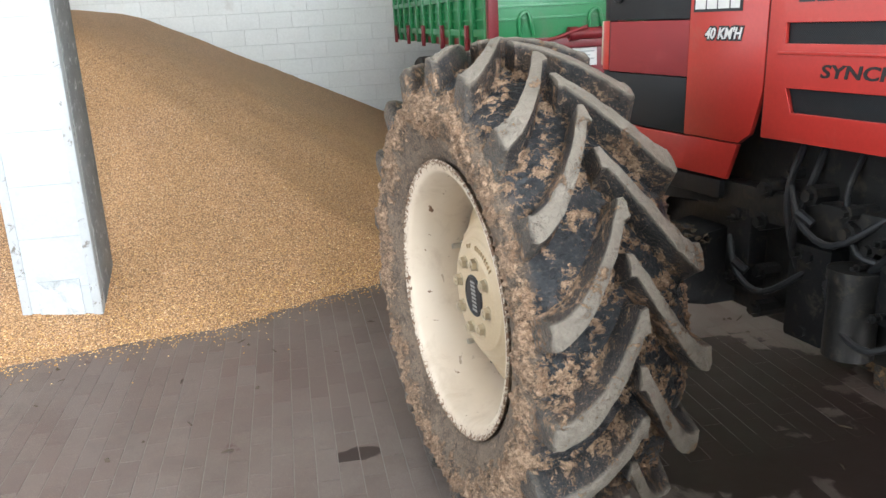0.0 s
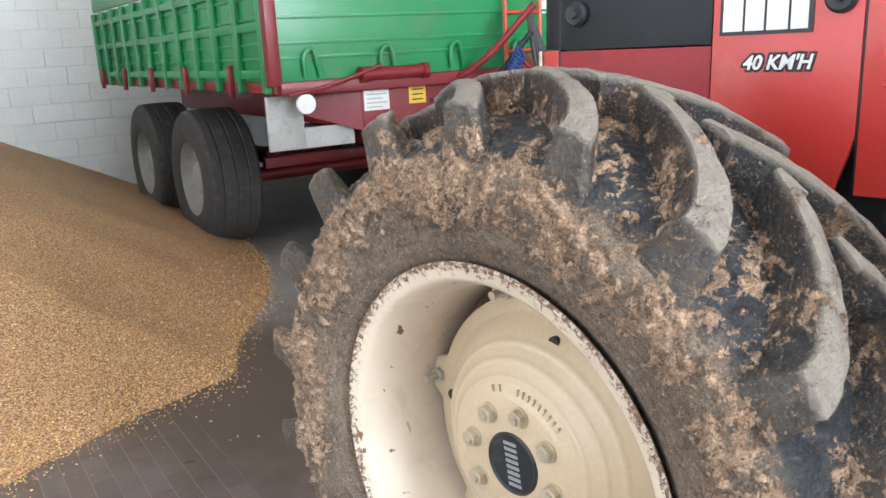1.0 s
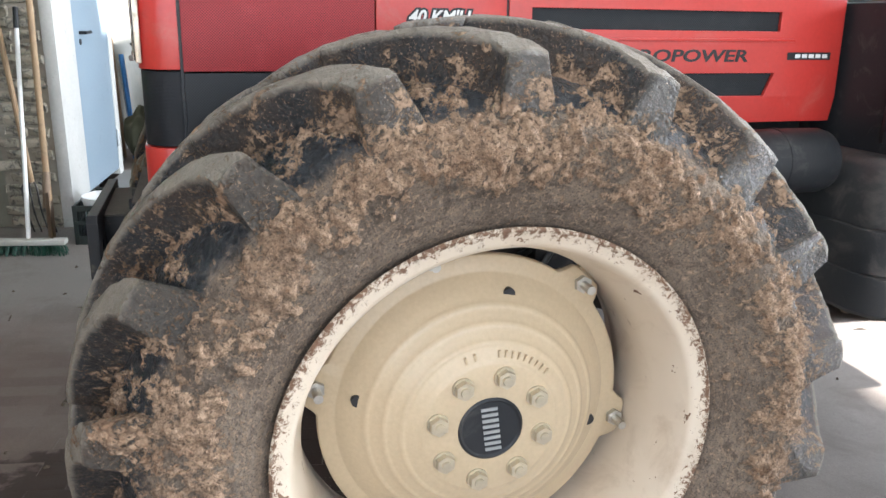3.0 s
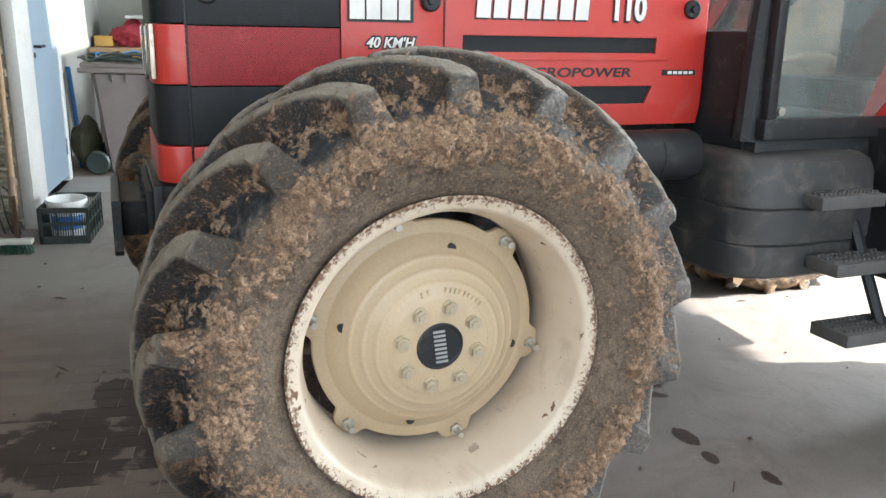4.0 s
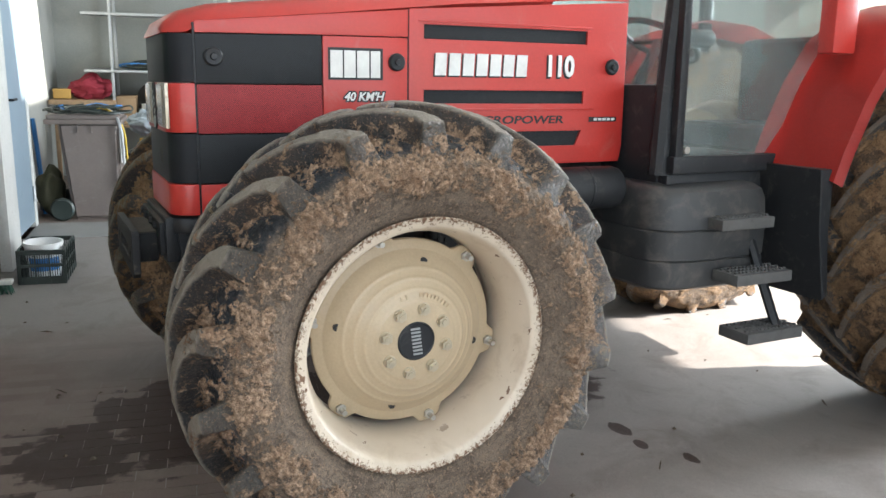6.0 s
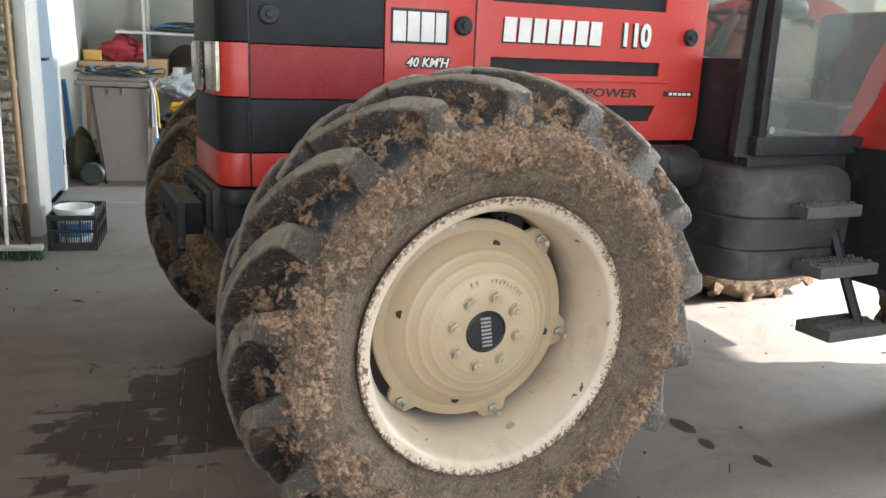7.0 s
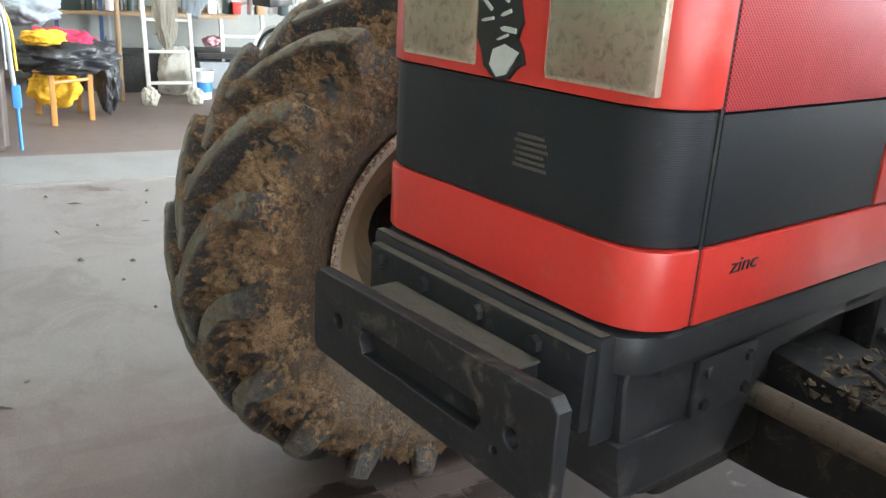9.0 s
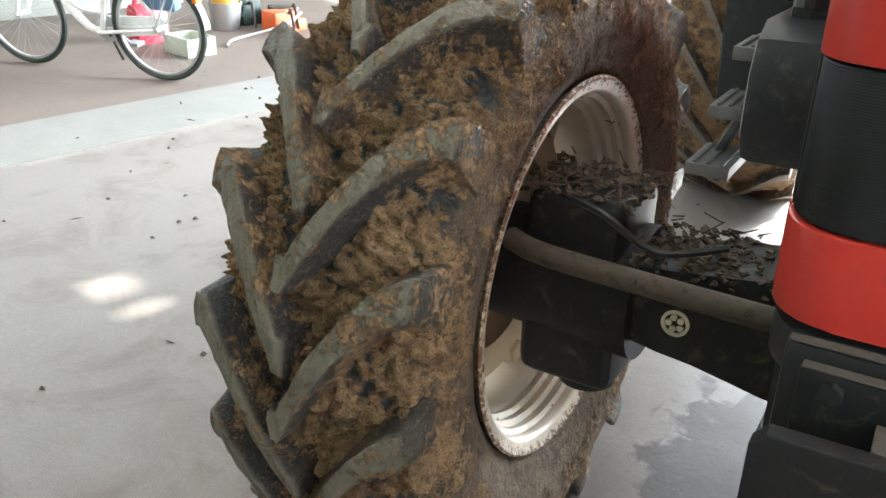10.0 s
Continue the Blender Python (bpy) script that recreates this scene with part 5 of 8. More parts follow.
def steps(s):
    for (x, y0, y1, z, d) in ((0.82, -1.50, -1.80, 0.46, 0.16), (0.77, -1.48, -1.78, 0.685, 0.14), (0.72, -1.44, -1.72, 0.90, 0.12)):
        xa, xb = s * (x - d / 2), s * (x + d / 2)
        bm = boxes(((min(xa, xb), y1, z - 0.045), (max(xa, xb), y0, z), 0.006))
        st = part("step", bm, STEP_GREY, tractor, "grey-black serrated step")
        for k in range(3):
            xr = s * (x - d / 2 + 0.03 + k * (d - 0.06) / 2)
            bm = bmesh.new()
            for j in range(14):
                yy = y1 + 0.02 + j * (y0 - y1 - 0.04) / 13
                box(bm, (xr - 0.006, yy - 0.006, z), (xr + 0.006, yy + 0.006, z + 0.008))
            part("tread", bm, STEP_GREY, st, smooth=0)
    bm = bmesh.new()
    for y in (-1.69,):
        tube(bm, [(s * 0.60, y, 1.0), (s * 0.68, y, 0.80), (s * 0.84, y - 0.03, 0.44)], 0.02, 6, 3)
    part("step_arm", bm, BLACK_PLASTIC, tractor)


steps(-1)
steps(1)

# Cab.
for s in (-1, 1):
    bm = bmesh.new()
    tube(bm, [(s * 0.55, -1.30, 1.06), (s * 0.55, -1.33, 1.6), (s * 0.60, -1.38, 2.55)], 0.045, 10, 4)
    part("cab_front_post", bm, BLACK_PLASTIC, tractor, "black cab post")
    bm = bmesh.new()
    tube(bm, [(s * 0.68, -2.62, 1.50), (s * 0.66, -2.60, 2.55)], 0.04, 10, 0)
    part("cab_rear_post", bm, BLACK_PLASTIC, tractor)
    bm = boxes(((s * 0.61 - 0.025, -1.86, 1.07), (s * 0.61 + 0.025, -1.30, 1.14), 0.01), ((s * 0.61 - 0.02, -1.35, 1.10), (s * 0.61 + 0.02, -1.31, 2.5), 0.01))
    door = part("cab_door", bm, BLACK_PLASTIC, tractor, "cab door with black frame")
    bm = bmesh.new()
    prism(bm, [(-1.345, 1.14), (-1.80, 1.14), (-2.05, 1.45), (-2.15, 1.60), (-2.2, 2.5), (-1.37, 2.5)], "x", s * 0.61 - 0.003, s * 0.61 + 0.003)
    g = part("cab_glass", bm, GLASS, door, "tinted cab door glass")
    g.visible_shadow = False
bm = bmesh.new()
box(bm, (-0.52, -1.345, 1.42), (0.52, -1.339, 2.5))
g = part("windscreen", bm, GLASS, tractor, "tinted windscreen")
g.visible_shadow = False
part("cab_wall", boxes(((-0.55, -1.34, 0.98), (0.55, -1.29, 1.42), 0.02)), BLACK_PLASTIC, tractor, "black lower cab wall")
part("cab_floor", boxes(((-0.60, -2.6, 0.98), (0.60, -1.30, 1.07), 0.02)), BLACK_PLASTIC, tractor)
bm = bmesh.new()
prism(bm, rounded(-0.68, 0.68, -2.75, -1.25, 0.12), "z", 2.50, 2.66, 0.03)
part("cab_roof", bm, RED, tractor, "red cab roof")
bm = boxes(((-0.26, -2.50, 1.10), (0.26, -2.10, 1.24), 0.05, 3), ((-0.24, -2.58, 1.20), (0.24, -2.46, 1.66), 0.05, 3))
part("driver_seat", bm, BLACK_PLASTIC, tractor, "dark driver's seat")
bm = bmesh.new()
lathe(bm, [(0.015 * math.sin(a), 0.19 + 0.015 * math.cos(a)) for a in [math.tau * k / 8 for k in range(8)]], 28, "z", True)
cyl(bm, (0, 0, -0.35), (0, 0, 0.0), 0.025, 10)
cyl(bm, (-0.19, 0, 0), (0.19, 0, 0), 0.012, 8)
wheel = part("steering_wheel", bm, BLACK_PLASTIC, tractor)
wheel.matrix_local = pose(0, -1.72, 1.62, 28, 0, 0)

bm = bmesh.new()
lathe(bm, [(-1.50, 0.0), (-1.50, 0.030), (-1.49, 0.036), (-1.37, 0.036), (-1.36, 0.030), (-1.36, 0.0)], 20, "y")
part("door_lock", bm, BLACK_PLASTIC, tractor, "dark round door lock").location = (-0.57, 0, 1.60)
# Rear mudguards.
for s in (-1, 1):
    bm = bmesh.new()
    xa, xb = s * 0.52, s * 0.93
    prof = [(-1.83, 1.10), (-1.875, 1.22), (-1.97, 1.42), (-2.09, 1.60), (-2.25, 1.72), (-2.51, 1.78), (-2.83, 1.76), (-3.13, 1.66)]
    grid = []
    for y, z in prof:
        row = []
        for u in range(7):
            t = u / 6
            x = xa + (xb - xa) * t
            row.append(bm.verts.new((x, y - 0.02 * t, z - 0.05 * t ** 3)))
        row.append(bm.verts.new((xb + s * 0.012, y - 0.06, z - 0.07)))
        grid.append(row)
    for a, b in zip(grid, grid[1:]):
        for u in range(7):
            bm.faces.new((a[u], a[u + 1], b[u + 1], b[u]))
    bmesh.ops.solidify(bm, geom=bm.faces[:], thickness=0.018)
    part("mudguard", bm, RED, tractor, "red rear mudguard", smooth=50)
    bm = bmesh.new()
    prism(bm, [(-1.80, 1.10), (-1.88, 1.10), (-1.875, 0.85), (-1.915, 0.58), (-1.88, 0.56), (-1.83, 0.85)], "x", min(s * 0.58, s * 0.91), max(s * 0.58, s * 0.91), 0.01)
    part("mud_flap", bm, BLACK_PLASTIC, tractor, "black lower mudguard")
    bm = boxes(((min(s * 0.72, s * 0.80), -2.06, 1.55), (max(s * 0.72, s * 0.80), -1.93, 1.86), 0.012))
    part("lamp_box", bm, RED, tractor)
    bm = bmesh.new()
    cyl(bm, (s * 0.61, -1.36, 1.165), (s * 0.64, -1.36, 1.165), 0.014, 14)
    part("door_button", bm, STEEL, tractor, "round steel button")


# ---- wheels ----
def smooth_curve(points, per=6):
    pts = [Vector((x, r, 0)) for x, r in points]
    out = []
    for i in range(len(pts) - 1):
        p0, p1, p2, p3 = pts[max(i - 1, 0)], pts[i], pts[i + 1], pts[min(i + 2, len(pts) - 1)]
        for k in range(per):
            t = k / per
            out.append(0.5 * ((2 * p1) + (p2 - p0) * t + (2 * p0 - 5 * p1 + 4 * p2 - p3) * t * t + (3 * p1 - p0 - 3 * p2 + p3) * t ** 3))
    out.append(pts[-1])
    return out


def smoothstep(a, b, v):
    t = min(1, max(0, (v - a) / (b - a)))
    return t * t * (3 - 2 * t)


def muddy_tyre(name, parent, outline, turns, seed, flank_mud, gully_mud, flank_lump, gully_lump, r_bead, r_crown, material, crown_dust, label=""):
    """Tyre carcass with mud caked on it; where mud and dust lie is kept with the mesh."""
    prof = smooth_curve(outline, 7)
    n = turns
    vs, mudv, dustv, arcv = [], [], [], []
    off = Vector((seed * 3.1, seed * 1.7, 0))
    for k in range(n):
        a = math.tau * k / n
        c, s = math.cos(a), math.sin(a)
        for i, p in enumerate(prof):
            q = Vector((p.x, p.y * c, p.y * s))
            t0, t1 = prof[max(i - 1, 0)], prof[min(i + 1, len(prof) - 1)]
            nx, nr = -(t1.y - t0.y), (t1.x - t0.x)
            ln = math.hypot(nx, nr) or 1
            nrm = Vector((nx / ln, nr / ln * c, nr / ln * s))
            v = q + off
            big = noise.fractal(v * 9, 0.9, 2.1, 2)
            mid = noise.fractal(v * 26, 0.9, 2.1, 2)
            fine = noise.fractal(v * 70, 0.8, 2.0, 3)
            bare = 1 - smoothstep(r_bead + 0.030, r_bead + 0.125, p.y)
            gully = smoothstep(r_crown - 0.075, r_crown - 0.035, p.y)
            m = 0.5 + 0.24 * big + 0.26 * mid + 0.24 * fine - 0.36 * bare + flank_mud * (1 - gully) * (1 - bare) + gully_mud * gully
            caked = smoothstep(0.46, 0.58, m)
            tall = (flank_lump + (gully_lump - flank_lump) * gully) * (0.35 + 0.65 * smoothstep(0.5, 1.0, m)) * max(0.15, 0.78 + 0.7 * fine + 0.45 * mid)
            d = (caked * tall + 0.0016 * fine) * smoothstep(r_bead, r_bead + 0.05, p.y)
            arcv.extend((a * 0.5, p.y * 5, p.x * 5))
            dustv.append((1 - gully) * (0.62 + 0.25 * bare) + crown_dust * gully)
            vs.append(q + nrm * max(-0.003, d))
            mudv.append(m)
    cnt = len(prof)
    fs = [(k * cnt + j, k * cnt + j + 1, ((k + 1) % n) * cnt + j + 1, ((k + 1) % n) * cnt + j) for k in range(n) for j in range(cnt - 1)]
    me = bpy.data.meshes.new(name)
    me.from_pydata(vs, [], fs)
    me.attributes.new("mud", "FLOAT", "POINT").data.foreach_set("value", mudv)
    me.attributes.new("dust", "FLOAT", "POINT").data.foreach_set("value", dustv)
    me.attributes.new("arc", "FLOAT_VECTOR", "POINT").data.foreach_set("vector", arcv)
    me.polygons.foreach_set("use_smooth", [True] * len(me.polygons))
    me.materials.append(material)
    me.update()
    ob = new(name, me)
    ob.parent = parent
    if label:
        ob["label"] = label
    return ob


def lug_mesh(name, side, half, r_top, r_low, r_foot, drop, wide, advance, material, seed=0):
    """One tread bar from the middle of the tread to the shoulder and down its flank. Its middle leads when the wheel rolls forward."""
    rg = random.Random(seed)
    bm = bmesh.new()
    rings, heights, ends = [], [], []
    run = 15
    for k in range(run + 3):
        last = max(0, k - run)
        sp = -0.07 + 1.07 * min(k, run) / run
        u = max(0.0, sp)
        top = r_top - drop * u ** 2.2 - (0.0, 0.002, 0.009)[last]
        base = r_low - 0.006 - (r_low - 0.006 - r_foot) * u ** 4
        w = wide * (0.90 + 0.14 * u) * (1.0, 0.99, 0.93)[last]
        a = advance * (1 - (1 - u) ** 1.5) + 0.03 * (sp - u)
        h = top - base
        rm = (top + base) / 2
        lead, trail = 0.20 + 0.30 * u ** 3, 0.34 + 0.42 * u ** 3
        ring = []
        for da, hf in ((-0.5 - lead, 0.0), (-0.5 - 0.42 * lead, 0.22), (-0.5, 0.84), (-0.43, 1.0), (-0.14, 1.03), (0.14, 1.03), (0.43, 1.0), (0.5, 0.84), (0.5 + 0.42 * trail, 0.22), (0.5 + trail, 0.0)):
            r = base + hf * h + 0.0022 * rg.uniform(-1, 1)
            x = half * sp + (0.0, 0.008, 0.012)[last] - 0.002 * u ** 6 * (1 - hf)
            aa = a + da * w / rm + 0.0016 * rg.uniform(-1, 1) / rm
            heights.append(hf - 0.07 * last)
            ends.append(smoothstep(0.90, 1.0, u))
            ring.append(bm.verts.new((side * (x + 0.0014 * rg.uniform(-1, 1)), r * math.cos(aa), r * math.sin(aa))))
        rings.append(ring)
    for p, q in zip(rings, rings[1:]):
        for j in range(9):
            bm.faces.new((p[j], p[j + 1], q[j + 1], q[j]))
        bm.faces.new((p[9], p[0], q[0], q[9]))
    bm.faces.new(rings[0])
    bm.faces.new(list(reversed(rings[-1])))
    me = bpy.data.meshes.new(name)
    bmesh.ops.recalc_face_normals(bm, faces=bm.faces)
    bm.to_mesh(me)
    bm.free()
    me.attributes.new("height", "FLOAT", "POINT").data.foreach_set("value", heights)
    me.attributes.new("end", "FLOAT", "POINT").data.foreach_set("value", ends)
    me.materials.append(material)
    me.polygons.foreach_set("use_smooth", [True] * len(me.polygons))
    me.set_sharp_from_angle(angle=radians(48))
    return me


def tread(tyre, count, half, r_top, r_low, r_foot, drop, wide, advance, material, phase=0.0):
    for side in (-1, 1):
        kinds = [lug_mesh("lug", side, half, r_top, r_low, r_foot, drop, wide * f, advance, material, k) for k, f in enumerate((1.0, 0.95, 1.06))]
        for k in range(count):
            ob = new("lug", kinds[k % 3])
            ob.parent = tyre
            ob.rotation_euler = (math.tau * (k + (0.5 if side > 0 else 0)) / count + phase, 0, 0)


def front_wheel(s, seed, phase):
    """s: -1 left, 1 right. Built with the outer face towards -x, then turned."""
    half = 0.183 if s < 0 else 0.190
    half_line = [(0.138, 0.362), (0.155, 0.384), (0.171, 0.403), (0.184, 0.432), (0.201, 0.475), (0.208, 0.515), (0.205, 0.542), (0.190, 0.565), (0.160, 0.588), (0.115, 0.606), (0.06, 0.616)]
    outline = [(-u, r) for u, r in half_line] + [(0, 0.620)] + [(u, r) for u, r in reversed(half_line)]
    soil = (0.07, -0.05, 0.013, 0.013, 0.381, 0.620, MUD_TYRE, 0.18, "front wheel with tan mud caked on black lugs") if s < 0 else (-0.02, 0.14, 0.006, 0.024, 0.381, 0.620, BROWN_TYRE, 0.22, "front wheel with brown mud filling its tread")
    tyre = muddy_tyre("front_wheel", tractor, outline, 800, seed, *soil)
    tyre.location = (-0.937, -0.014, 0.670) if s < 0 else (0.882, 0.005, 0.678)
    tyre.rotation_euler = (0, radians(-2.4 if s < 0 else 0.0), 0)
    # Rolling forward is the same way on both sides: the tread needs no mirror.
    tread(tyre, 18, half, 0.693, 0.617, 0.540, 0.039, 0.060, 0.36, LUG if s < 0 else BROWN_LUG, phase)
    o = s  # outer side
    # Rim barrel.
    prof = [(0.205, 0.392), (0.200, 0.397), (0.190, 0.392), (0.188, 0.376), (0.180, 0.368), (0.13, 0.362), (0.105, 0.352), (0.06, 0.346), (0.0, 0.346), (-0.05, 0.348), (-0.09, 0.354), (-0.13, 0.362), (-0.18, 0.368), (-0.188, 0.376), (-0.190, 0.392), (-0.200, 0.397), (-0.205, 0.392), (-0.198, 0.384), (-0.196, 0.370), (-0.185, 0.361), (-0.168, 0.360), (-0.160, 0.350), (-0.142, 0.352), (-0.134, 0.341), (-0.116, 0.344), (-0.108, 0.333), (-0.090, 0.337), (-0.080, 0.330), (-0.05, 0.330), (0.0, 0.329), (0.06, 0.331), (0.105, 0.338), (0.13, 0.349), (0.185, 0.359), (0.196, 0.370), (0.198, 0.384)]
    bm = bmesh.new()
    lathe(bm, [(o * u * 0.87, r) for u, r in prof], 128, "x", True)
    rim = part("rim", bm, RIM, tyre, "cream steel rim chipped along its flange", smooth=50)
    rim.scale = (1, 0.982, 0.982)
    # Dished disc with six fixing ears.
    bm = bmesh.new()
    n = 180
    turn = radians(12.5)
    dish = [(0.135, 0.055), (0.135, 0.121), (0.1335, 0.126)]
    for k in range(1, 35):
        r = 0.126 + 0.004 * k
        v = (r - 0.126) / 0.136
        u = 0.1315 - 0.0895 * v ** 1.45
        for ring_at in (0.158, 0.186, 0.214):
            u += 0.0030 * math.exp(-((r - ring_at) / 0.0035) ** 2)
        dish.append((u, r))
    rings = []
    for k in range(n):
        a = math.tau * k / n
        ear = max(0.0, math.cos(6 * (a - turn)))
        grow = smoothstep(0.50, 0.84, ear)
        edge = 0.291 + 0.028 * grow
        ring = []
        for u, r in dish:
            ring.append(bm.verts.new((o * u, r * math.cos(a), r * math.sin(a))))
        for u, r in ((0.040, edge - 0.003), (0.037, edge), (0.025, edge), (0.03, 0.22)):
            ring.append(bm.verts.new((o * u, r * math.cos(a), r * math.sin(a))))
        rings.append(ring)
    for k in range(n):
        p, q = rings[k], rings[(k + 1) % n]
        for j in range(len(p) - 1):
            bm.faces.new((p[j], p[j + 1], q[j + 1], q[j]))
    disc = part("wheel_disc", bm, CREAM, tyre, "cream dished wheel disc with pressed rings", smooth=60)
    disc.location = (o * -0.036, 0, 0)
    # Solid black plugs paint the dark inside of the disc's holes.
    for k in range(4):
        a = math.tau * k / 4 + radians(12)
        bm = bmesh.new()
        cyl(bm, (o * 0.052, 0, 0), (o * 0.0720, 0, 0), 0.0115, 16)
        ob = part("disc_hole", bm, BLACK_LETTER, disc, "dark round hole")
        ob.location = (0, 0.229 * math.cos(a), 0.229 * math.sin(a))
    for k in range(8):
        a = math.tau * k / 8 + turn
        y, z = 0.0995 * math.cos(a), 0.0995 * math.sin(a)
        bm = bmesh.new()
        cyl(bm, (o * 0.133, y, z), (o * 0.138, y, z), 0.0205, 20, 0.019)
        cyl(bm, (o * 0.137, y, z), (o * 0.151, y, z), 0.0170, 6)
        cyl(bm, (o * 0.149, y, z), (o * 0.155, y, z), 0.0095, 14, 0.008)
        part("wheel_bolt", bm, NUT, disc, "cream-splashed steel wheel bolt", smooth=30)
    for k in range(6):
        a = math.tau * k / 6 + turn
        y, z = 0.300 * math.cos(a), 0.300 * math.sin(a)
        bm = bmesh.new()
        cyl(bm, (o * 0.036, y, z), (o * 0.051, y, z), 0.0165, 6)
        cyl(bm, (o * 0.045, y, z), (o * 0.082, y, z), 0.0085, 10)
        part("clamp_stud", bm, STEEL, disc, "steel clamp stud with nut", smooth=30)
        bm = bmesh.new()
        box(bm, (min(o * 0.0, o * 0.016), -0.022, -0.02), (max(o * 0.0, o * 0.016), 0.022, 0.025), 0.004)
        ob = part("rim_lug", bm, CREAM, rim)
        ob.location = (o * -0.02, 0.310 * math.cos(a), 0.310 * math.sin(a))
        ob.rotation_euler = (a - math.pi / 2, 0, 0)
    bm = bmesh.new()
    lathe(bm, [(o * 0.128, 0.0), (o * 0.128, 0.060), (o * 0.1365, 0.060), (o * 0.139, 0.056), (o * 0.136, 0.052), (o * 0.136, 0.0)], 40)
    capob = part("hub_cap", bm, BLACK_PLASTIC, tyre, "round glossy black hub cap with a plain pale sign")
    capob.location = (o * -0.036, 0, 0)
    m = Matrix.Translation((o * 0.1362, 0, 0)) @ Matrix(((0, 0, o, 0), (o, 0, 0, 0), (0, 1, 0, 0), (0, 0, 0, 1))) @ pose(0, 0, 0, 0, 0, -82)
    blocks("cap_sign", [(-0.043 + 0.0113 * k, -0.014, 0.0062, 0.030, 0.003) for k in range(8)], GREY_METAL, capob, m, 0.0015, "plain pale sign")
    # Casting marks on the disc.
    bm = bmesh.new()
    for k in range(11):
        a = radians(95 + 5.2 * k) if k < 9 else radians(70 + 7 * (k - 9))
        y, z = 0.140 * math.cos(a), 0.140 * math.sin(a)
        box(bm, (-0.004, -0.002, -0.006), (0.004, 0.002, 0.006), 0, 2, Matrix.Translation((o * 0.1285, y, z)) @ pose(0, 0, 0, math.degrees(a) - 90, 0, 0))
    part("casting_mark", bm, CREAM, disc, "illegible raised casting marks", smooth=0)["kind"] = "stuff"
    return tyre


NUT = plain("cream_splashed_steel", (0.58, 0.50, 0.36), (0.45, 0.40, 0.31), 30, 0.3, 0.5, 90, 0.1, (0.2, 0.13, 0.08), (0.62, 0.8))
front_wheel(-1, 1, 0.16)
front_wheel(1, 2, 0.31)


def rear_wheel(s, seed):
    outline = [(-0.23, 0.50), (-0.26, 0.54), (-0.285, 0.62), (-0.285, 0.70), (-0.265, 0.775), (-0.20, 0.805), (0, 0.82), (0.20, 0.805), (0.265, 0.775), (0.285, 0.70), (0.285, 0.62), (0.26, 0.54), (0.23, 0.50)]
    tyre = muddy_tyre("rear_wheel", tractor, outline, 260, seed, -0.05, 0.05, 0.010, 0.012, 0.50, 0.82, BROWN_TYRE, 0.75, "large rear wheel with dry mud on its lugs")
    tyre.location = (s * 0.90, -2.77, 0.835)
    tread(tyre, 20, 0.262, 0.868, 0.815, 0.755, 0.035, 0.055, 0.38, REAR_LUG, 0.1)
    bm = bmesh.new()
    lathe(bm, [(s * 0.23, 0.515), (s * 0.225, 0.52), (s * 0.215, 0.50), (s * 0.14, 0.475), (s * 0.05, 0.45), (-s * 0.14, 0.475), (-s * 0.23, 0.515), (-s * 0.21, 0.48), (-s * 0.05, 0.44), (s * 0.05, 0.44), (s * 0.21, 0.48)], 64, "x", True)
    part("rim", bm, RIM, tyre, "cream steel rim", smooth=50)
    bm = bmesh.new()
    lathe(bm, [(s * 0.08, 0.0), (s * 0.08, 0.14), (s * 0.02, 0.25), (s * 0.02, 0.445), (s * 0.0, 0.445), (s * 0.0, 0.0)], 48)
    part("wheel_disc", bm, CREAM, tyre, smooth=30)


rear_wheel(-1, 4)
rear_wheel(1, 5)
bm = bmesh.new()
cyl(bm, (-0.9, -2.77, 0.835), (0.9, -2.77, 0.835), 0.14, 20)
part("rear_axle", bm, DARK, tractor)

# ---- trailer ----
TRAILER_RIM = plain("dull_trailer_rim", (0.34, 0.33, 0.31), (0.26, 0.25, 0.23), 8, 0.6, 0.2, 60, 0.2, (0.14, 0.11, 0.08), (0.55, 0.8))
SHEET_GREY = plain("dirty_sheet", (0.42, 0.42, 0.40), (0.33, 0.33, 0.31), 5, 0.6, 0, 60, 0.1, (0.2, 0.17, 0.14), (0.55, 0.8))
trailer = thing("farm_trailer", HALL @ pose(0.10, 3.43, 0), "green drop-side tandem farm trailer on a dark red frame", "trailer")
TW, TLEN, TZ = 2.35, 4.7, 1.29


def side_board(length, height):
    """The plain sheet of a steel side board."""
    bm = bmesh.new()
    box(bm, (0, 0, 0), (length, 0.03, height), 0.004)
    return bm


def level_ribs(board, length):
    for z in (0.12, 0.20, 0.34, 0.46):
        part("level_rib", boxes(((0.03, -0.012, z), (length - 0.03, 0.004, z + 0.018), 0.004)), GREEN, board)


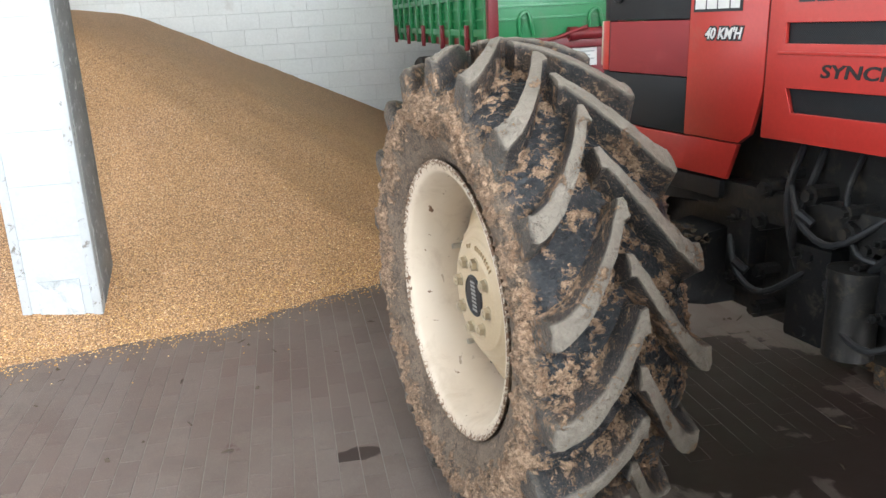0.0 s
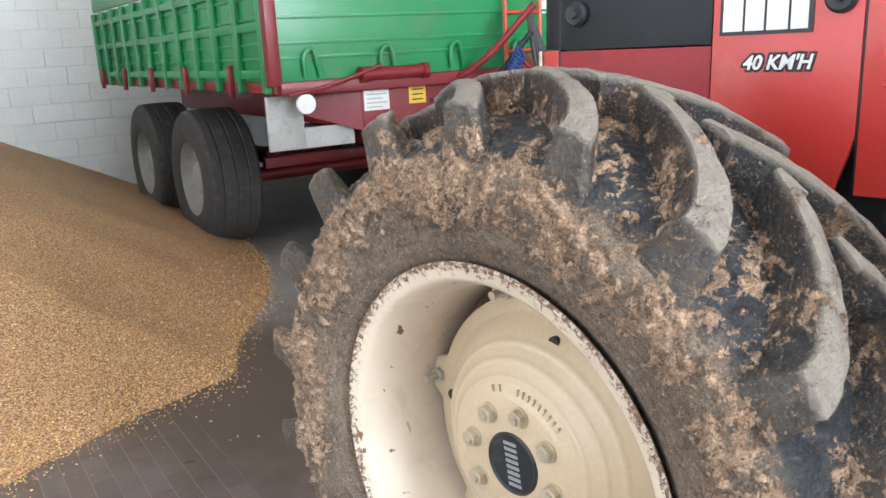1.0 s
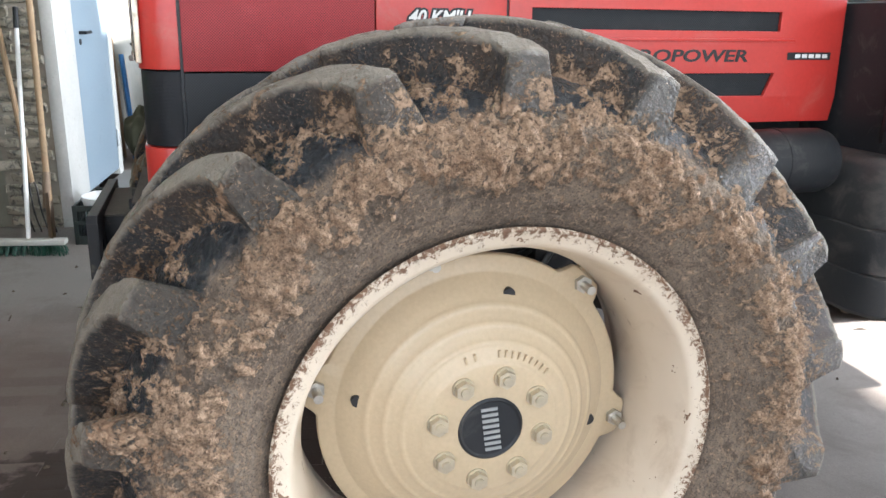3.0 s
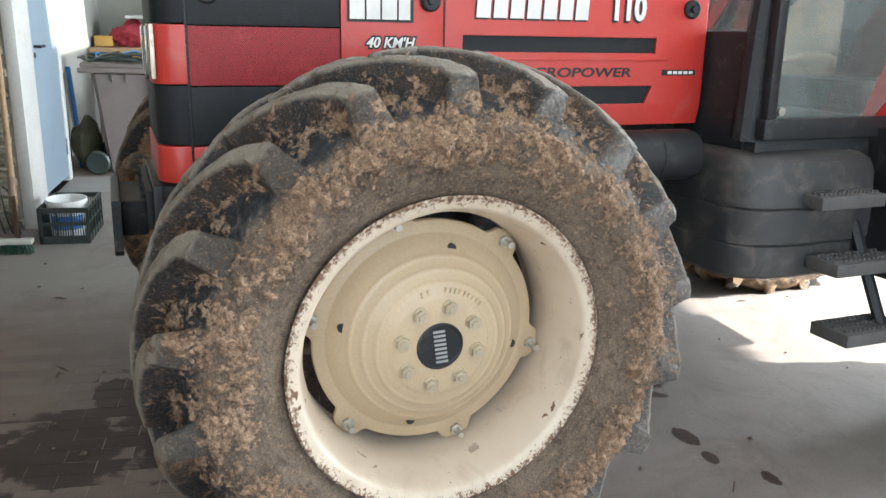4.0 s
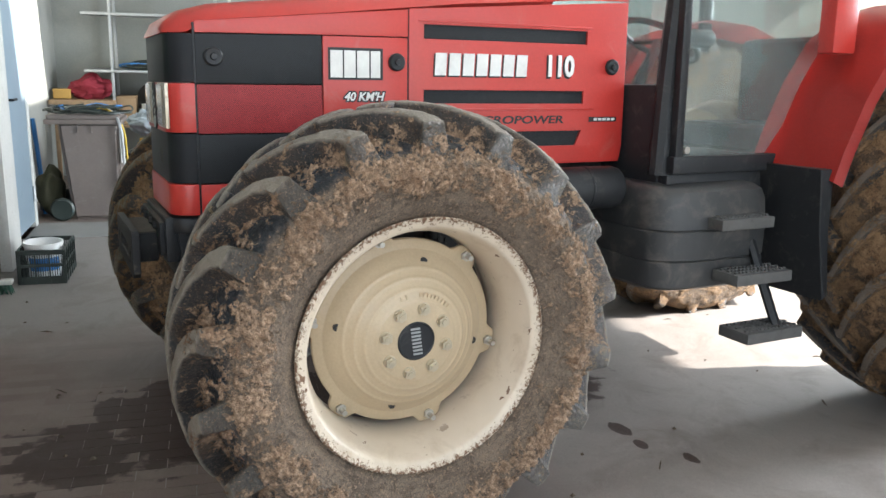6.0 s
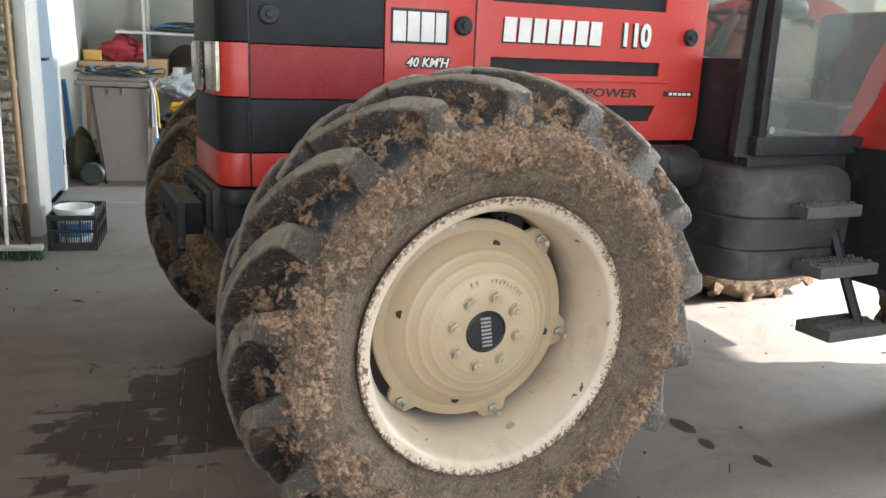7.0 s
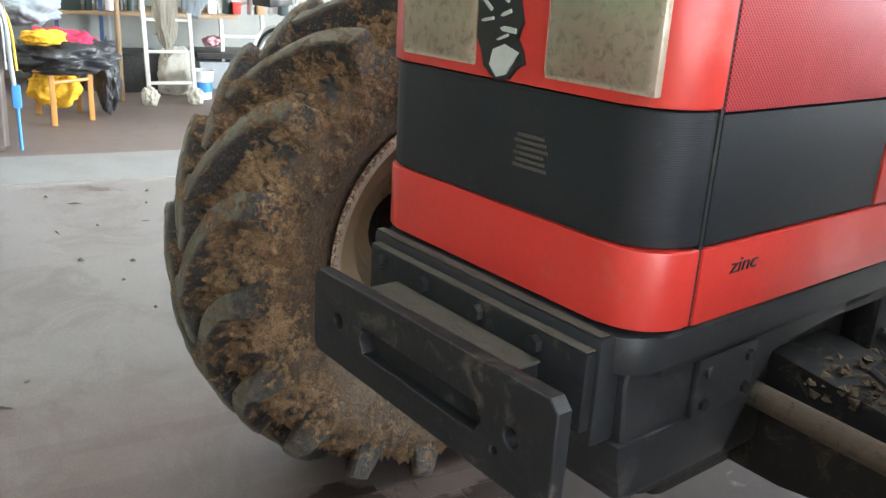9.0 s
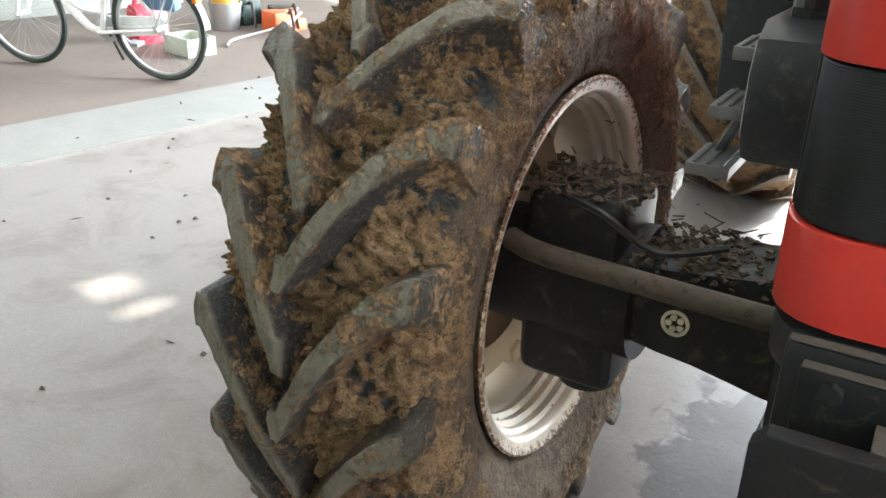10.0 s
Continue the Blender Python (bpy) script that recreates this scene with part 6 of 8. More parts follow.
# Front board.
bm = side_board(TW, 0.62)
front = part("front_board", bm, GREEN, trailer, "bright green pressed steel front board")
front.location = (0, 0, TZ)
level_ribs(front, TW)
for k in range(5):
    bm = bmesh.new()
    x = 0.18 + k * 0.49
    tube(bm, [(x, -0.02, 0.02), (x - 0.005, -0.03, 0.14), (x + 0.05, -0.03, 0.17), (x + 0.075, -0.03, 0.10), (x + 0.09, -0.02, 0.02)], 0.012, 6)
    ob = part("board_hook", bm, GREEN, front)
for j in range(2):
    bm = side_board(TLEN, 0.62)
    ob = part("side_board", bm, GREEN, trailer, "green side board with upright ribs")
    ob.matrix_local = pose(0, TLEN, TZ, 0, 0, -90) if j == 0 else pose(TW, 0, TZ, 0, 0, 90)
    level_ribs(ob, TLEN)
    for k in range(12):
        bm = boxes(((k * 0.41 + 0.10, -0.04, -0.06), (k * 0.41 + 0.16, 0.0, 0.62), 0.008))
        part("side_rib", bm, GREEN, ob)
    for z in (0.02, 0.28, 0.5):
        bm = boxes(((0.05, -0.03, z), (TLEN - 0.05, 0.0, z + 0.05), 0.006))
        part("side_rail", bm, GREEN, ob)
    for k in range(5):
        bm = bmesh.new()
        x = 0.3 + k * 0.95
        box(bm, (x, -0.065, -0.09), (x + 0.035, -0.03, 0.10), 0.006)
        part("latch", bm, TRAILER_RED, ob, "dark red side latch")
    # Upper extension board.
    bm = boxes(((0, 0.002, 0.64), (TLEN, 0.032, 1.2), 0.004))
    part("upper_board", bm, GREEN, ob)
bm = boxes(((0, 0.002, 0.64), (TW, 0.032, 1.2), 0.004))
part("upper_board", bm, GREEN, front)
for x in (0.0, TW):
    bm = boxes(((x - 0.035, -0.035, TZ - 0.02), (x + 0.035, 0.04, TZ + 1.2), 0.008))
    part("corner_post", bm, TRAILER_RED, trailer, "dark red corner post")
part("load_floor", boxes(((0, 0, TZ - 0.06), (TW, TLEN, TZ), 0.004)), TRAILER_RED, trailer, "dark red load floor")
part("front_beam", boxes(((0.02, -0.05, TZ - 0.075), (TW - 0.02, 0.05, TZ - 0.005), 0.01)), TRAILER_RED, trailer)
# Frame rails, cross plates.
for x in (0.72, 1.5):
    part("frame_rail", boxes(((x, 0.1, 0.95), (x + 0.12, TLEN - 0.2, TZ - 0.06), 0.01)), TRAILER_RED, trailer)
# Front plate: a deep middle face with wings folded back at both sides.
bm = bmesh.new()
prism(bm, [(0.55, TZ - 0.03), (1.80, TZ - 0.03), (1.80, 0.98), (1.48, 0.77), (0.87, 0.77), (0.55, 0.98)], "y", 0.03, 0.06, 0.006)
plate = part("front_bulkhead", bm, TRAILER_RED, trailer, "dark red front frame plate")
for s in (-1, 1):
    bm = bmesh.new()
    x0, x1 = 1.175 + s * 0.628, 1.175 + s * 1.13
    a = [bm.verts.new(p) for p in ((x0, 0.034, TZ - 0.03), (x1, 0.16, TZ - 0.03), (x1, 0.16, 1.15), (x0, 0.034, 0.975))]
    b = [bm.verts.new(p.co + Vector((0, 0.02, 0))) for p in a]
    bm.faces.new(a)
    bm.faces.new(list(reversed(b)))
    for k in range(4):
        bm.faces.new((a[k], b[k], b[(k + 1) % 4], a[(k + 1) % 4]))
    part("wing_plate", bm, TRAILER_RED, trailer)
# A flat black disc paints the dark of a hole in the plate.
bm = bmesh.new()
cyl(bm, (1.03, 0.026, 1.12), (1.03, 0.031, 1.12), 0.014, 14)
part("plate_hole", bm, BLACK_LETTER, plate, "round hole")
bm = bmesh.new()
cyl(bm, (0.56, -0.06, 1.305), (0.92, -0.06, 1.305), 0.038, 20)
cyl(bm, (0.92, -0.06, 1.305), (0.955, -0.06, 1.305), 0.046, 20)
cyl(bm, (0.50, -0.06, 1.305), (0.56, -0.06, 1.305), 0.046, 20)
part("hinge_tube", bm, TRAILER_RED, trailer, "dark red round hinge tube")
# Drawbar: two deep box arms that run forward, down and together.
DUSTY_RED = plain("dusty_red_top", (0.42, 0.30, 0.27), (0.30, 0.14, 0.12), 9, 0.8, 0, 70, 0.3, (0.2, 0.05, 0.05), (0.55, 0.7))
for s in (-1, 1):
    rows = ((0.03, 0.305, 0.095, 0.77, 1.0), (-0.98, 0.075, 0.075, 0.56, 0.70))
    for nm, zlo, zhi, grow, m in (("drawbar_arm", 0.0, 1.0, 0.0, TRAILER_RED), ("arm_top", 1.0, 1.0, 0.004, DUSTY_RED)):
        bm = bmesh.new()
        ends = []
        for y, off, half, z0, z1 in rows:
            lo = z0 if zlo == 0 else z1 + 0.001
            hi = z1 if zlo == 0 else z1 + 0.006
            xa, xb = 1.175 + s * (off - half * 0.5 - grow), 1.175 + s * (off + half * 0.5 + grow)
            ends.append([bm.verts.new(p) for p in ((xa, y, lo), (xb, y, lo), (xb, y, hi), (xa, y, hi))])
        bm.faces.new(ends[0])
        bm.faces.new(list(reversed(ends[1])))
        for k in range(4):
            bm.faces.new((ends[0][k], ends[1][k], ends[1][(k + 1) % 4], ends[0][(k + 1) % 4]))
        part(nm, bm, m, trailer, "deep dark red drawbar arm" if zlo == 0 else "pale dusty top edge", smooth=0)
part("drawbar_head", boxes(((1.07, -1.06, 0.57), (1.28, -0.90, 0.70), 0.01)), TRAILER_RED, trailer)
bm = bmesh.new()
lathe(bm, [(0.02 * math.sin(a), 0.06 + 0.022 * math.cos(a)) for a in [math.tau * k / 10 for k in range(10)]], 24, "z", True)
ob = part("drawbar_eye", bm, CAST, trailer, "black towing eye")
ob.location = (1.175, -1.13, 0.63)
bm = bmesh.new()
cyl(bm, (0.90, -0.50, 0.50), (0.90, -0.50, 0.74), 0.052, 18)
box(bm, (0.86, -0.54, 0.66), (1.02, -0.46, 0.73), 0.006)
jack = part("parking_jack", bm, TRAILER_RED, trailer, "dark red jack sleeve with a bright steel leg")
bm = bmesh.new()
cyl(bm, (0.90, -0.50, 0.0), (0.90, -0.50, 0.55), 0.030, 16)
cyl(bm, (0.90, -0.50, 0.0), (0.90, -0.50, 0.015), 0.09, 16)
part("jack_leg", bm, GREY_METAL, jack, "bright steel jack leg standing on the floor")
# Ladder on the front board.
bm = bmesh.new()
for x in (1.55, 1.83):
    tube(bm, [(x, -0.07, TZ - 0.03), (x, -0.07, TZ + 1.1)], 0.014, 8, 0)
for k in range(5):
    cyl(bm, (1.55, -0.07, TZ + 0.10 + 0.24 * k), (1.83, -0.07, TZ + 0.10 + 0.24 * k), 0.011, 8)
part("ladder", bm, plain("orange_red_paint", (0.5, 0.06, 0.03), rough=0.45), trailer, "red tube ladder")
bm = bmesh.new()
for k in range(4):
    box(bm, (1.90 + 0.055 * k, -0.008, TZ + 0.33), (1.94 + 0.055 * k, -0.002, TZ + 0.41))
part("maker_sign", bm, WHITE_LETTER, trailer, "plain white maker's sign", smooth=0)
# Lamps, reflectors, plates.
bm = bmesh.new()
cyl(bm, (0.16, -0.055, 1.165), (0.16, -0.03, 1.165), 0.055, 24)
part("reflector", bm, WHITE_PAINT, trailer, "round white front reflector")
bm = boxes(((-0.02, 0.10, 0.90), (0.20, 0.125, TZ - 0.08), 0.004), ((0.20, 0.10, 0.90), (0.52, 0.125, 1.02), 0.004))
part("wheel_chock_bracket", bm, SHEET_GREY, trailer, "pale sheet bracket")
YELLOW_STICKER = plain("yellow_sticker", (0.75, 0.5, 0.06), rough=0.5)
ob = part("data_plate", boxes(((0.56, 0.022, 1.09), (0.73, 0.029, 1.21), 0.002)), WHITE_PAINT, trailer, "white data plate with illegible grey lines")
for k in range(4):
    part("plate_line", boxes(((0.575, 0.0195, 1.105 + k * 0.025), (0.68 + 0.03 * (k % 2), 0.0215, 1.113 + k * 0.025))), GREY_METAL, ob, smooth=0)
ob = part("warning_sticker", boxes(((0.87, 0.024, 1.11), (0.99, 0.029, 1.23), 0.002)), YELLOW_STICKER, trailer, "yellow warning sticker")
for k in range(3):
    part("sticker_line", boxes(((0.89, 0.0215, 1.13 + k * 0.03), (0.97, 0.0235, 1.138 + k * 0.03))), BLACK_LETTER, ob, smooth=0)
bm = boxes(((1.28, -0.05, 1.05), (1.36, 0.03, 1.21), 0.01))
cyl(bm, (1.32, -0.09, 1.11), (1.32, -0.05, 1.11), 0.035, 16)
cyl(bm, (1.32, -0.11, 1.16), (1.32, -0.05, 1.16), 0.025, 16)
part("brake_valve", bm, STEEL, trailer, "grimy steel brake valve")
# Coiled brake lines, hung from a bracket, with the hydraulic hoses beside them.
for k, c in enumerate((plain("red_coil_hose", (0.24, 0.02, 0.02), rough=0.4), plain("blue_coil_hose", (0.02, 0.05, 0.22), rough=0.4))):
    bm = bmesh.new()
    pts, n = [], 220
    for j in range(n):
        t = j / (n - 1)
        cx = 1.12 + 0.17 * min(1, 2.2 * t) + 0.20 * max(0, t - 0.3) + 0.06 * k * (1 - t) - 0.05 * k
        cz = 1.04 - 0.10 * math.sin(math.pi * min(1, t / 0.45)) + 0.42 * max(0, t - 0.25) ** 1.1 + 0.045 * k
        cy = -0.30 - 0.16 * t + 0.02 * k
        a = j * 0.62
        pts.append((cx + 0.024 * math.cos(a), cy + 0.03 * math.sin(a), cz + 0.030 * math.sin(a)))
    tube(bm, pts, 0.0075, 6, 0)
    part("brake_coil", bm, c, trailer, "red coiled air brake hose" if k == 0 else "blue coiled air brake hose")
for k in range(6):
    x = 1.48 + 0.035 * k
    bm = bmesh.new()
    tube(bm, [(1.40, -0.02, 1.02 + 0.02 * k), (x - 0.10, -0.30, 0.90 + 0.015 * (k % 3)), (x, -0.44 + 0.02 * (k % 2), 0.93), (x + 0.04, -0.42, 1.15), (x + 0.02 - 0.02 * k, -0.40, 1.42), (1.50, -0.36, 1.62)], 0.013 + 0.002 * (k % 2), 7)
    part("hydraulic_hose", bm, BLACK_PLASTIC if k % 3 else DARK, trailer, "black hydraulic hose hung on a bracket")
bm = bmesh.new()
tube(bm, [(1.16, 0.0, 1.22), (1.30, -0.20, 1.36), (1.52, -0.40, 1.66)], 0.022, 8, 3)
part("hose_bracket", bm, TRAILER_RED, trailer, "dark red hose bracket")
bm = bmesh.new()
tube(bm, [(1.02, -0.14, 0.98), (1.24, -0.28, 1.18), (1.48, -0.42, 1.50)], 0.018, 8, 3)
part("support_strut", bm, CAST, trailer, "black strut")
# Red lever along the front beam.
bm = bmesh.new()
tube(bm, [(0.05, -0.07, TZ - 0.07), (0.30, -0.09, TZ - 0.03), (0.62, -0.10, TZ + 0.06)], 0.012, 8)
part("latch_lever", bm, TRAILER_RED, trailer)


def trailer_wheel(x, y, s):
    bm = bmesh.new()
    lathe(bm, [(-0.19, 0.27), (-0.20, 0.30), (-0.205, 0.40), (-0.195, 0.475), (-0.17, 0.497), (-0.11, 0.502), (-0.10, 0.494), (-0.09, 0.502), (-0.01, 0.505), (0.0, 0.496), (0.01, 0.505), (0.09, 0.502), (0.10, 0.494), (0.11, 0.502), (0.17, 0.497), (0.195, 0.475), (0.205, 0.40), (0.20, 0.30), (0.19, 0.27)], 72)
    w = part("wheel", bm, TRAILER_TYRE, trailer, "worn black trailer tyre", smooth=30)
    w.location = (x, y, 0.53)
    w.scale = (1.0, 1.06, 1.06)
    bm = bmesh.new()
    lathe(bm, [(s * 0.19, 0.285), (s * 0.185, 0.27), (s * 0.10, 0.25), (s * 0.06, 0.20), (s * 0.10, 0.13), (s * 0.14, 0.11), (s * 0.16, 0.06), (s * 0.16, 0.0)], 40)
    part("rim", bm, TRAILER_RIM, w, "dull grey steel rim")


for y in (2.05, 3.50):
    for x, s in ((0.24, -1), (TW - 0.24, 1)):
        trailer_wheel(x, y, s)
    bm = bmesh.new()
    cyl(bm, (0.3, y, 0.5), (TW - 0.3, y, 0.5), 0.06, 12)
    part("axle", bm, TRAILER_RED, trailer)
part("suspension", boxes(((0.55, 1.7, 0.62), (0.67, 4.1, 0.72), 0.01), ((TW - 0.67, 1.7, 0.62), (TW - 0.55, 4.1, 0.72), 0.01), ((0.5, 1.6, 0.60), (TW - 0.5, 1.68, 0.68), 0.01)), TRAILER_RED, trailer)


# ---- doorway, brick pier and tools beside it ----
def at_hall(x, y, z=0.0, rz=0.0):
    return HALL @ pose(x, y, z, 0, 0, rz)


pier = structure(link("brick_pier", boxes(((2.965, 2.06, -0.1), (3.25, 2.36, 5.2))), plain("old_mortar", (0.30, 0.27, 0.22), (0.16, 0.14, 0.11), 6, 0.95, 0, 60, 0.6), smooth=0), "bare crumbling brick pier between plaster and door frame", "pier")
pier.matrix_world = HALL
jamb = structure(link("door_frame", boxes(((2.955, 1.985, 0.0), (3.30, 2.058, 2.6), 0.006), ((3.30, 2.02, 0.0), (3.42, 2.10, 2.6), 0.006)), JAMB_WHITE), "white painted door jamb with chipped edges", "door frame")
jamb.matrix_world = HALL
door = thing("door_1", HALL, "pale blue metal door standing wide open against the wall", "door")
door["kind"] = "structure"
part("door_leaf", boxes(((3.45, 2.10, 0.05), (4.46, 2.145, 2.25), 0.004)), DOOR_BLUE, door, "pale blue painted sheet door leaf")
part("door_frame_edge", boxes(((4.46, 2.095, 0.0), (4.56, 2.16, 2.35), 0.005)), JAMB_WHITE, door, "white far door post")
bm = bmesh.new()
tube(bm, [(3.80, 2.10, 1.10), (3.80, 2.06, 1.10), (3.90, 2.055, 1.10)], 0.011, 8, 0)
cyl(bm, (3.80, 2.105, 1.04), (3.80, 2.095, 1.04), 0.02, 12)
part("door_handle", bm, BLACK_PLASTIC, door, "black lever handle")
for z in (0.22, 1.9):
    bm = bmesh.new()
    cyl(bm, (4.455, 2.09, z), (4.455, 2.09, z + 0.13), 0.011, 10)
    part("hinge", bm, GREY_METAL, door)


def leaning(name, foot, top, label, category):
    """A tool whose own z axis runs from its foot to its top."""
    a, b = HALL @ Vector(foot), HALL @ Vector(top)
    d = b - a
    q = d.to_track_quat("Z", "Y").to_matrix().to_4x4()
    return thing(name, Matrix.Translation(a) @ q, label, category), d.length


# Besom broom.
broom, ln = leaning("besom_broom", (2.22, 2.33, 0.0), (2.92, 2.30, 1.75), "old straw besom broom leaning on the wall", "broom")
bm = bmesh.new()
tube(bm, [(0, 0, 0.45), (0.012, 0.0, 0.9), (-0.01, 0.008, 1.3), (0, 0, ln)], 0.014, 8)
part("handle", bm, WOOD, broom, "crooked stick handle")
rg = random.Random(12)
bm = bmesh.new()
for k in range(150):
    a, r = rg.uniform(0, 6.28), rg.uniform(0.0, 0.05)
    c = Vector((math.cos(a) * r, math.sin(a) * r, 0.62 + rg.uniform(-0.02, 0.06)))
    e = Vector((math.cos(a) * (0.02 + r * 2.0) + rg.gauss(0, 0.02), math.sin(a) * (0.02 + r * 2.0) + rg.gauss(0, 0.02), rg.uniform(0.0, 0.16)))
    tube(bm, [c, (c + e) / 2 + Vector((rg.gauss(0, 0.012), rg.gauss(0, 0.012), 0)), e], 0.0032, 4, 2)
part("twigs", bm, plain("straw", (0.42, 0.31, 0.15), (0.30, 0.21, 0.09), 40, 0.85), broom, "loose dry straw twigs", smooth=0)["kind"] = "stuff"
for z in (0.60, 0.53, 0.46):
    bm = bmesh.new()
    lathe(bm, [(z - 0.008, 0.052), (z, 0.056), (z + 0.008, 0.052)], 16, "z")
    part("binding", bm, WOOD, broom)

# Push broom.
brush, ln = leaning("push_broom", (2.45, 2.08, 0.06), (2.93, 2.17, 1.28), "push broom with white handle and green bristles", "broom")
bm = bmesh.new()
cyl(bm, (0, 0, 0.0), (0, 0, ln - 0.12), 0.0125, 12)
part("handle", bm, WHITE_PAINT, brush, "white metal handle")
bm = bmesh.new()
cyl(bm, (0, 0, ln - 0.12), (0, 0, ln), 0.015, 12)
part("grip", bm, BLACK_PLASTIC, brush, "dark grip")
head = thing("broom_head", at_hall(2.44, 2.09), "green bristled broom head lying on the floor", "broom head")
part("stock", boxes(((-0.035, -0.21, 0.055), (0.035, 0.21, 0.085), 0.01)), plain("grey_broom_stock", (0.4, 0.4, 0.36), rough=0.6), head)
bm = bmesh.new()
for k in range(240):
    x, y = rg.uniform(-0.03, 0.03), rg.uniform(-0.20, 0.20)
    cyl(bm, (x, y, 0.058), (x * 1.9 + rg.gauss(0, 0.006), y * 1.1 + rg.gauss(0, 0.008), 0.002), 0.0022, 3)
part("bristles", bm, plain("green_bristle", (0.015, 0.07, 0.045), (0.01, 0.05, 0.03), 60, 0.6), head, "dark green bristles", smooth=0)["kind"] = "stuff"

# Shovel and fork.
shovel, ln = leaning("shovel", (2.52, 1.98, 0.01), (2.94, 2.09, 1.55), "rusty shovel with a long wooden shaft leaning on the pier", "shovel")
bm = bmesh.new()
cyl(bm, (0, 0, 0.26), (0, 0, ln), 0.0175, 12)
part("shaft", bm, WOOD, shovel)
bm = bmesh.new()
grid = []
for j in range(7):
    v = j / 6
    w = 0.125 * (1 - 0.25 * (1 - v) ** 3)
    grid.append([bm.verts.new((-w + 2 * w * i / 6, 0.03 * (abs(i - 3) / 3) ** 2 - 0.02, 0.30 * v)) for i in range(7)])
for a, b in zip(grid, grid[1:]):
    for i in range(6):
        bm.faces.new((a[i], a[i + 1], b[i + 1], b[i]))
bmesh.ops.solidify(bm, geom=bm.faces[:], thickness=0.003)
cyl(bm, (0, -0.012, 0.22), (0, 0, 0.42), 0.022, 12)
ob = part("blade", bm, plain("rusty_blade", (0.22, 0.16, 0.11), (0.12, 0.08, 0.055), 14, 0.6, 0.4, 60, 0.3), shovel, "rusty brown blade", smooth=50)
ob.rotation_euler = (0, 0, radians(90))
fork, ln = leaning("hay_fork", (2.78, 2.12, 0.02), (2.90, 2.30, 1.6), "hay fork with a dark wooden shaft", "fork")
bm = bmesh.new()
cyl(bm, (0, 0, 0.30), (0, 0, ln), 0.016, 10)
part("shaft", bm, WOOD, fork)
bm = bmesh.new()
for k in range(4):
    y = -0.10 + 0.066 * k
    tube(bm, [(0, y * 0.6, 0.30), (0, y, 0.26), (0.0, y, 0.12), (-0.02, y, 0.0)], 0.005, 6)
part("tines", bm, DARK, fork, "thin steel tines")
# Small black jack with a red lever.
jack = thing("hand_jack", at_hall(2.12, 2.46), "small black hand jack with a red lever", "jack")
bm = bmesh.new()
lathe(bm, [(0.0, 0.0), (0.0, 0.09), (0.03, 0.09), (0.05, 0.05), (0.36, 0.045), (0.37, 0.085), (0.40, 0.09), (0.41, 0.08), (0.41, 0.0)], 24, "z")
part("body", bm, BLACK_PLASTIC, jack)
bm = bmesh.new()
tube(bm, [(0, 0, 0.42), (-0.05, 0.05, 0.43), (-0.13, 0.15, 0.44)], 0.013, 8, 0)
part("lever", bm, plain("red_lever", (0.45, 0.02, 0.03), rough=0.45), jack, "dark red lever")

# Crate with a bucket.
crate = thing("plastic_crate", at_hall(2.60, 1.60), "black slatted plastic crate standing on the floor", "crate")
CL, CW, CH = 0.44, 0.285, 0.225


def crate_side(m, length):
    """Frame of rails and posts, with thin upright slats between them."""
    ob = part("side", boxes(((0, 0, 0), (length, 0.012, 0.05))), PLASTIC_BLACK, crate, smooth=0)
    ob.matrix_local = m
    for z0, z1 in ((0.115, 0.135), (0.195, CH)):
        part("rail", boxes(((0, 0, z0), (length, 0.012, z1))), PLASTIC_BLACK, ob, smooth=0)
    n = int(length / 0.014)
    slats = []
    for k in range(n):
        x = (k + 0.25) * length / n
        if k % 6 == 0:
            part("post", boxes(((x, -0.004, 0), (x + 0.008, 0.014, CH))), PLASTIC_BLACK, ob, smooth=0)
        else:
            slats.append(x)
    me = None
    for x in slats:
        if me is None:
            sl = part("slat", boxes(((0, 0.002, 0.05), (0.004, 0.010, 0.20))), PLASTIC_BLACK, ob, smooth=0)
            me = sl.data
        else:
            sl = new("slat", me)
            sl.parent = ob
        sl.location = (x, 0, 0)


for m, length in ((pose(0, 0, 0), CL), (pose(0, CW - 0.012, 0), CL), (pose(0.012, 0, 0, 0, 0, 90), CW), (pose(CL, 0, 0, 0, 0, 90), CW)):
    crate_side(m, length)
part("bottom", boxes(((0.01, 0.01, 0.005), (CL - 0.01, CW - 0.01, 0.015))), PLASTIC_BLACK, crate)


def bucket(name, m, r0, r1, h, material, label, band=None):
    b = thing(name, m, label, "bucket")
    bm = bmesh.new()
    lathe(bm, [(0, 0), (0, r0), (h * 0.9, r1 * 0.985), (h * 0.9, r1 * 1.03), (h, r1 * 1.04), (h, r1 * 0.97), (h * 0.1, r0 * 0.95), (h * 0.1, 0)], 40, "z")
    part("body", bm, material, b)
    bm = bmesh.new()
    pts = [(r1 * 1.05 * math.cos(a), r1 * 1.05 * math.sin(a) * 0.2 - 0.0, h * 0.9 - 0.5 * h * math.sin(a)) for a in [math.pi * k / 10 for k in range(11)]]
    tube(bm, [(p[0], -r1 * 1.06 * math.sin(math.pi * i / 10), p[2]) for i, p in enumerate(pts)], 0.0025, 5, 2)
    part("handle", bm, GREY_METAL, b)
    if band:
        bm = bmesh.new()
        lathe(bm, [(h * 0.25, r0 + (r1 - r0) * 0.28 + 0.0015), (h * 0.62, r0 + (r1 - r0) * 0.68 + 0.0015)], 20, "z", False, math.pi * 0.75, math.pi * 0.6)
        part("label_band", bm, band, b, "blue printed band, illegible")
    return b


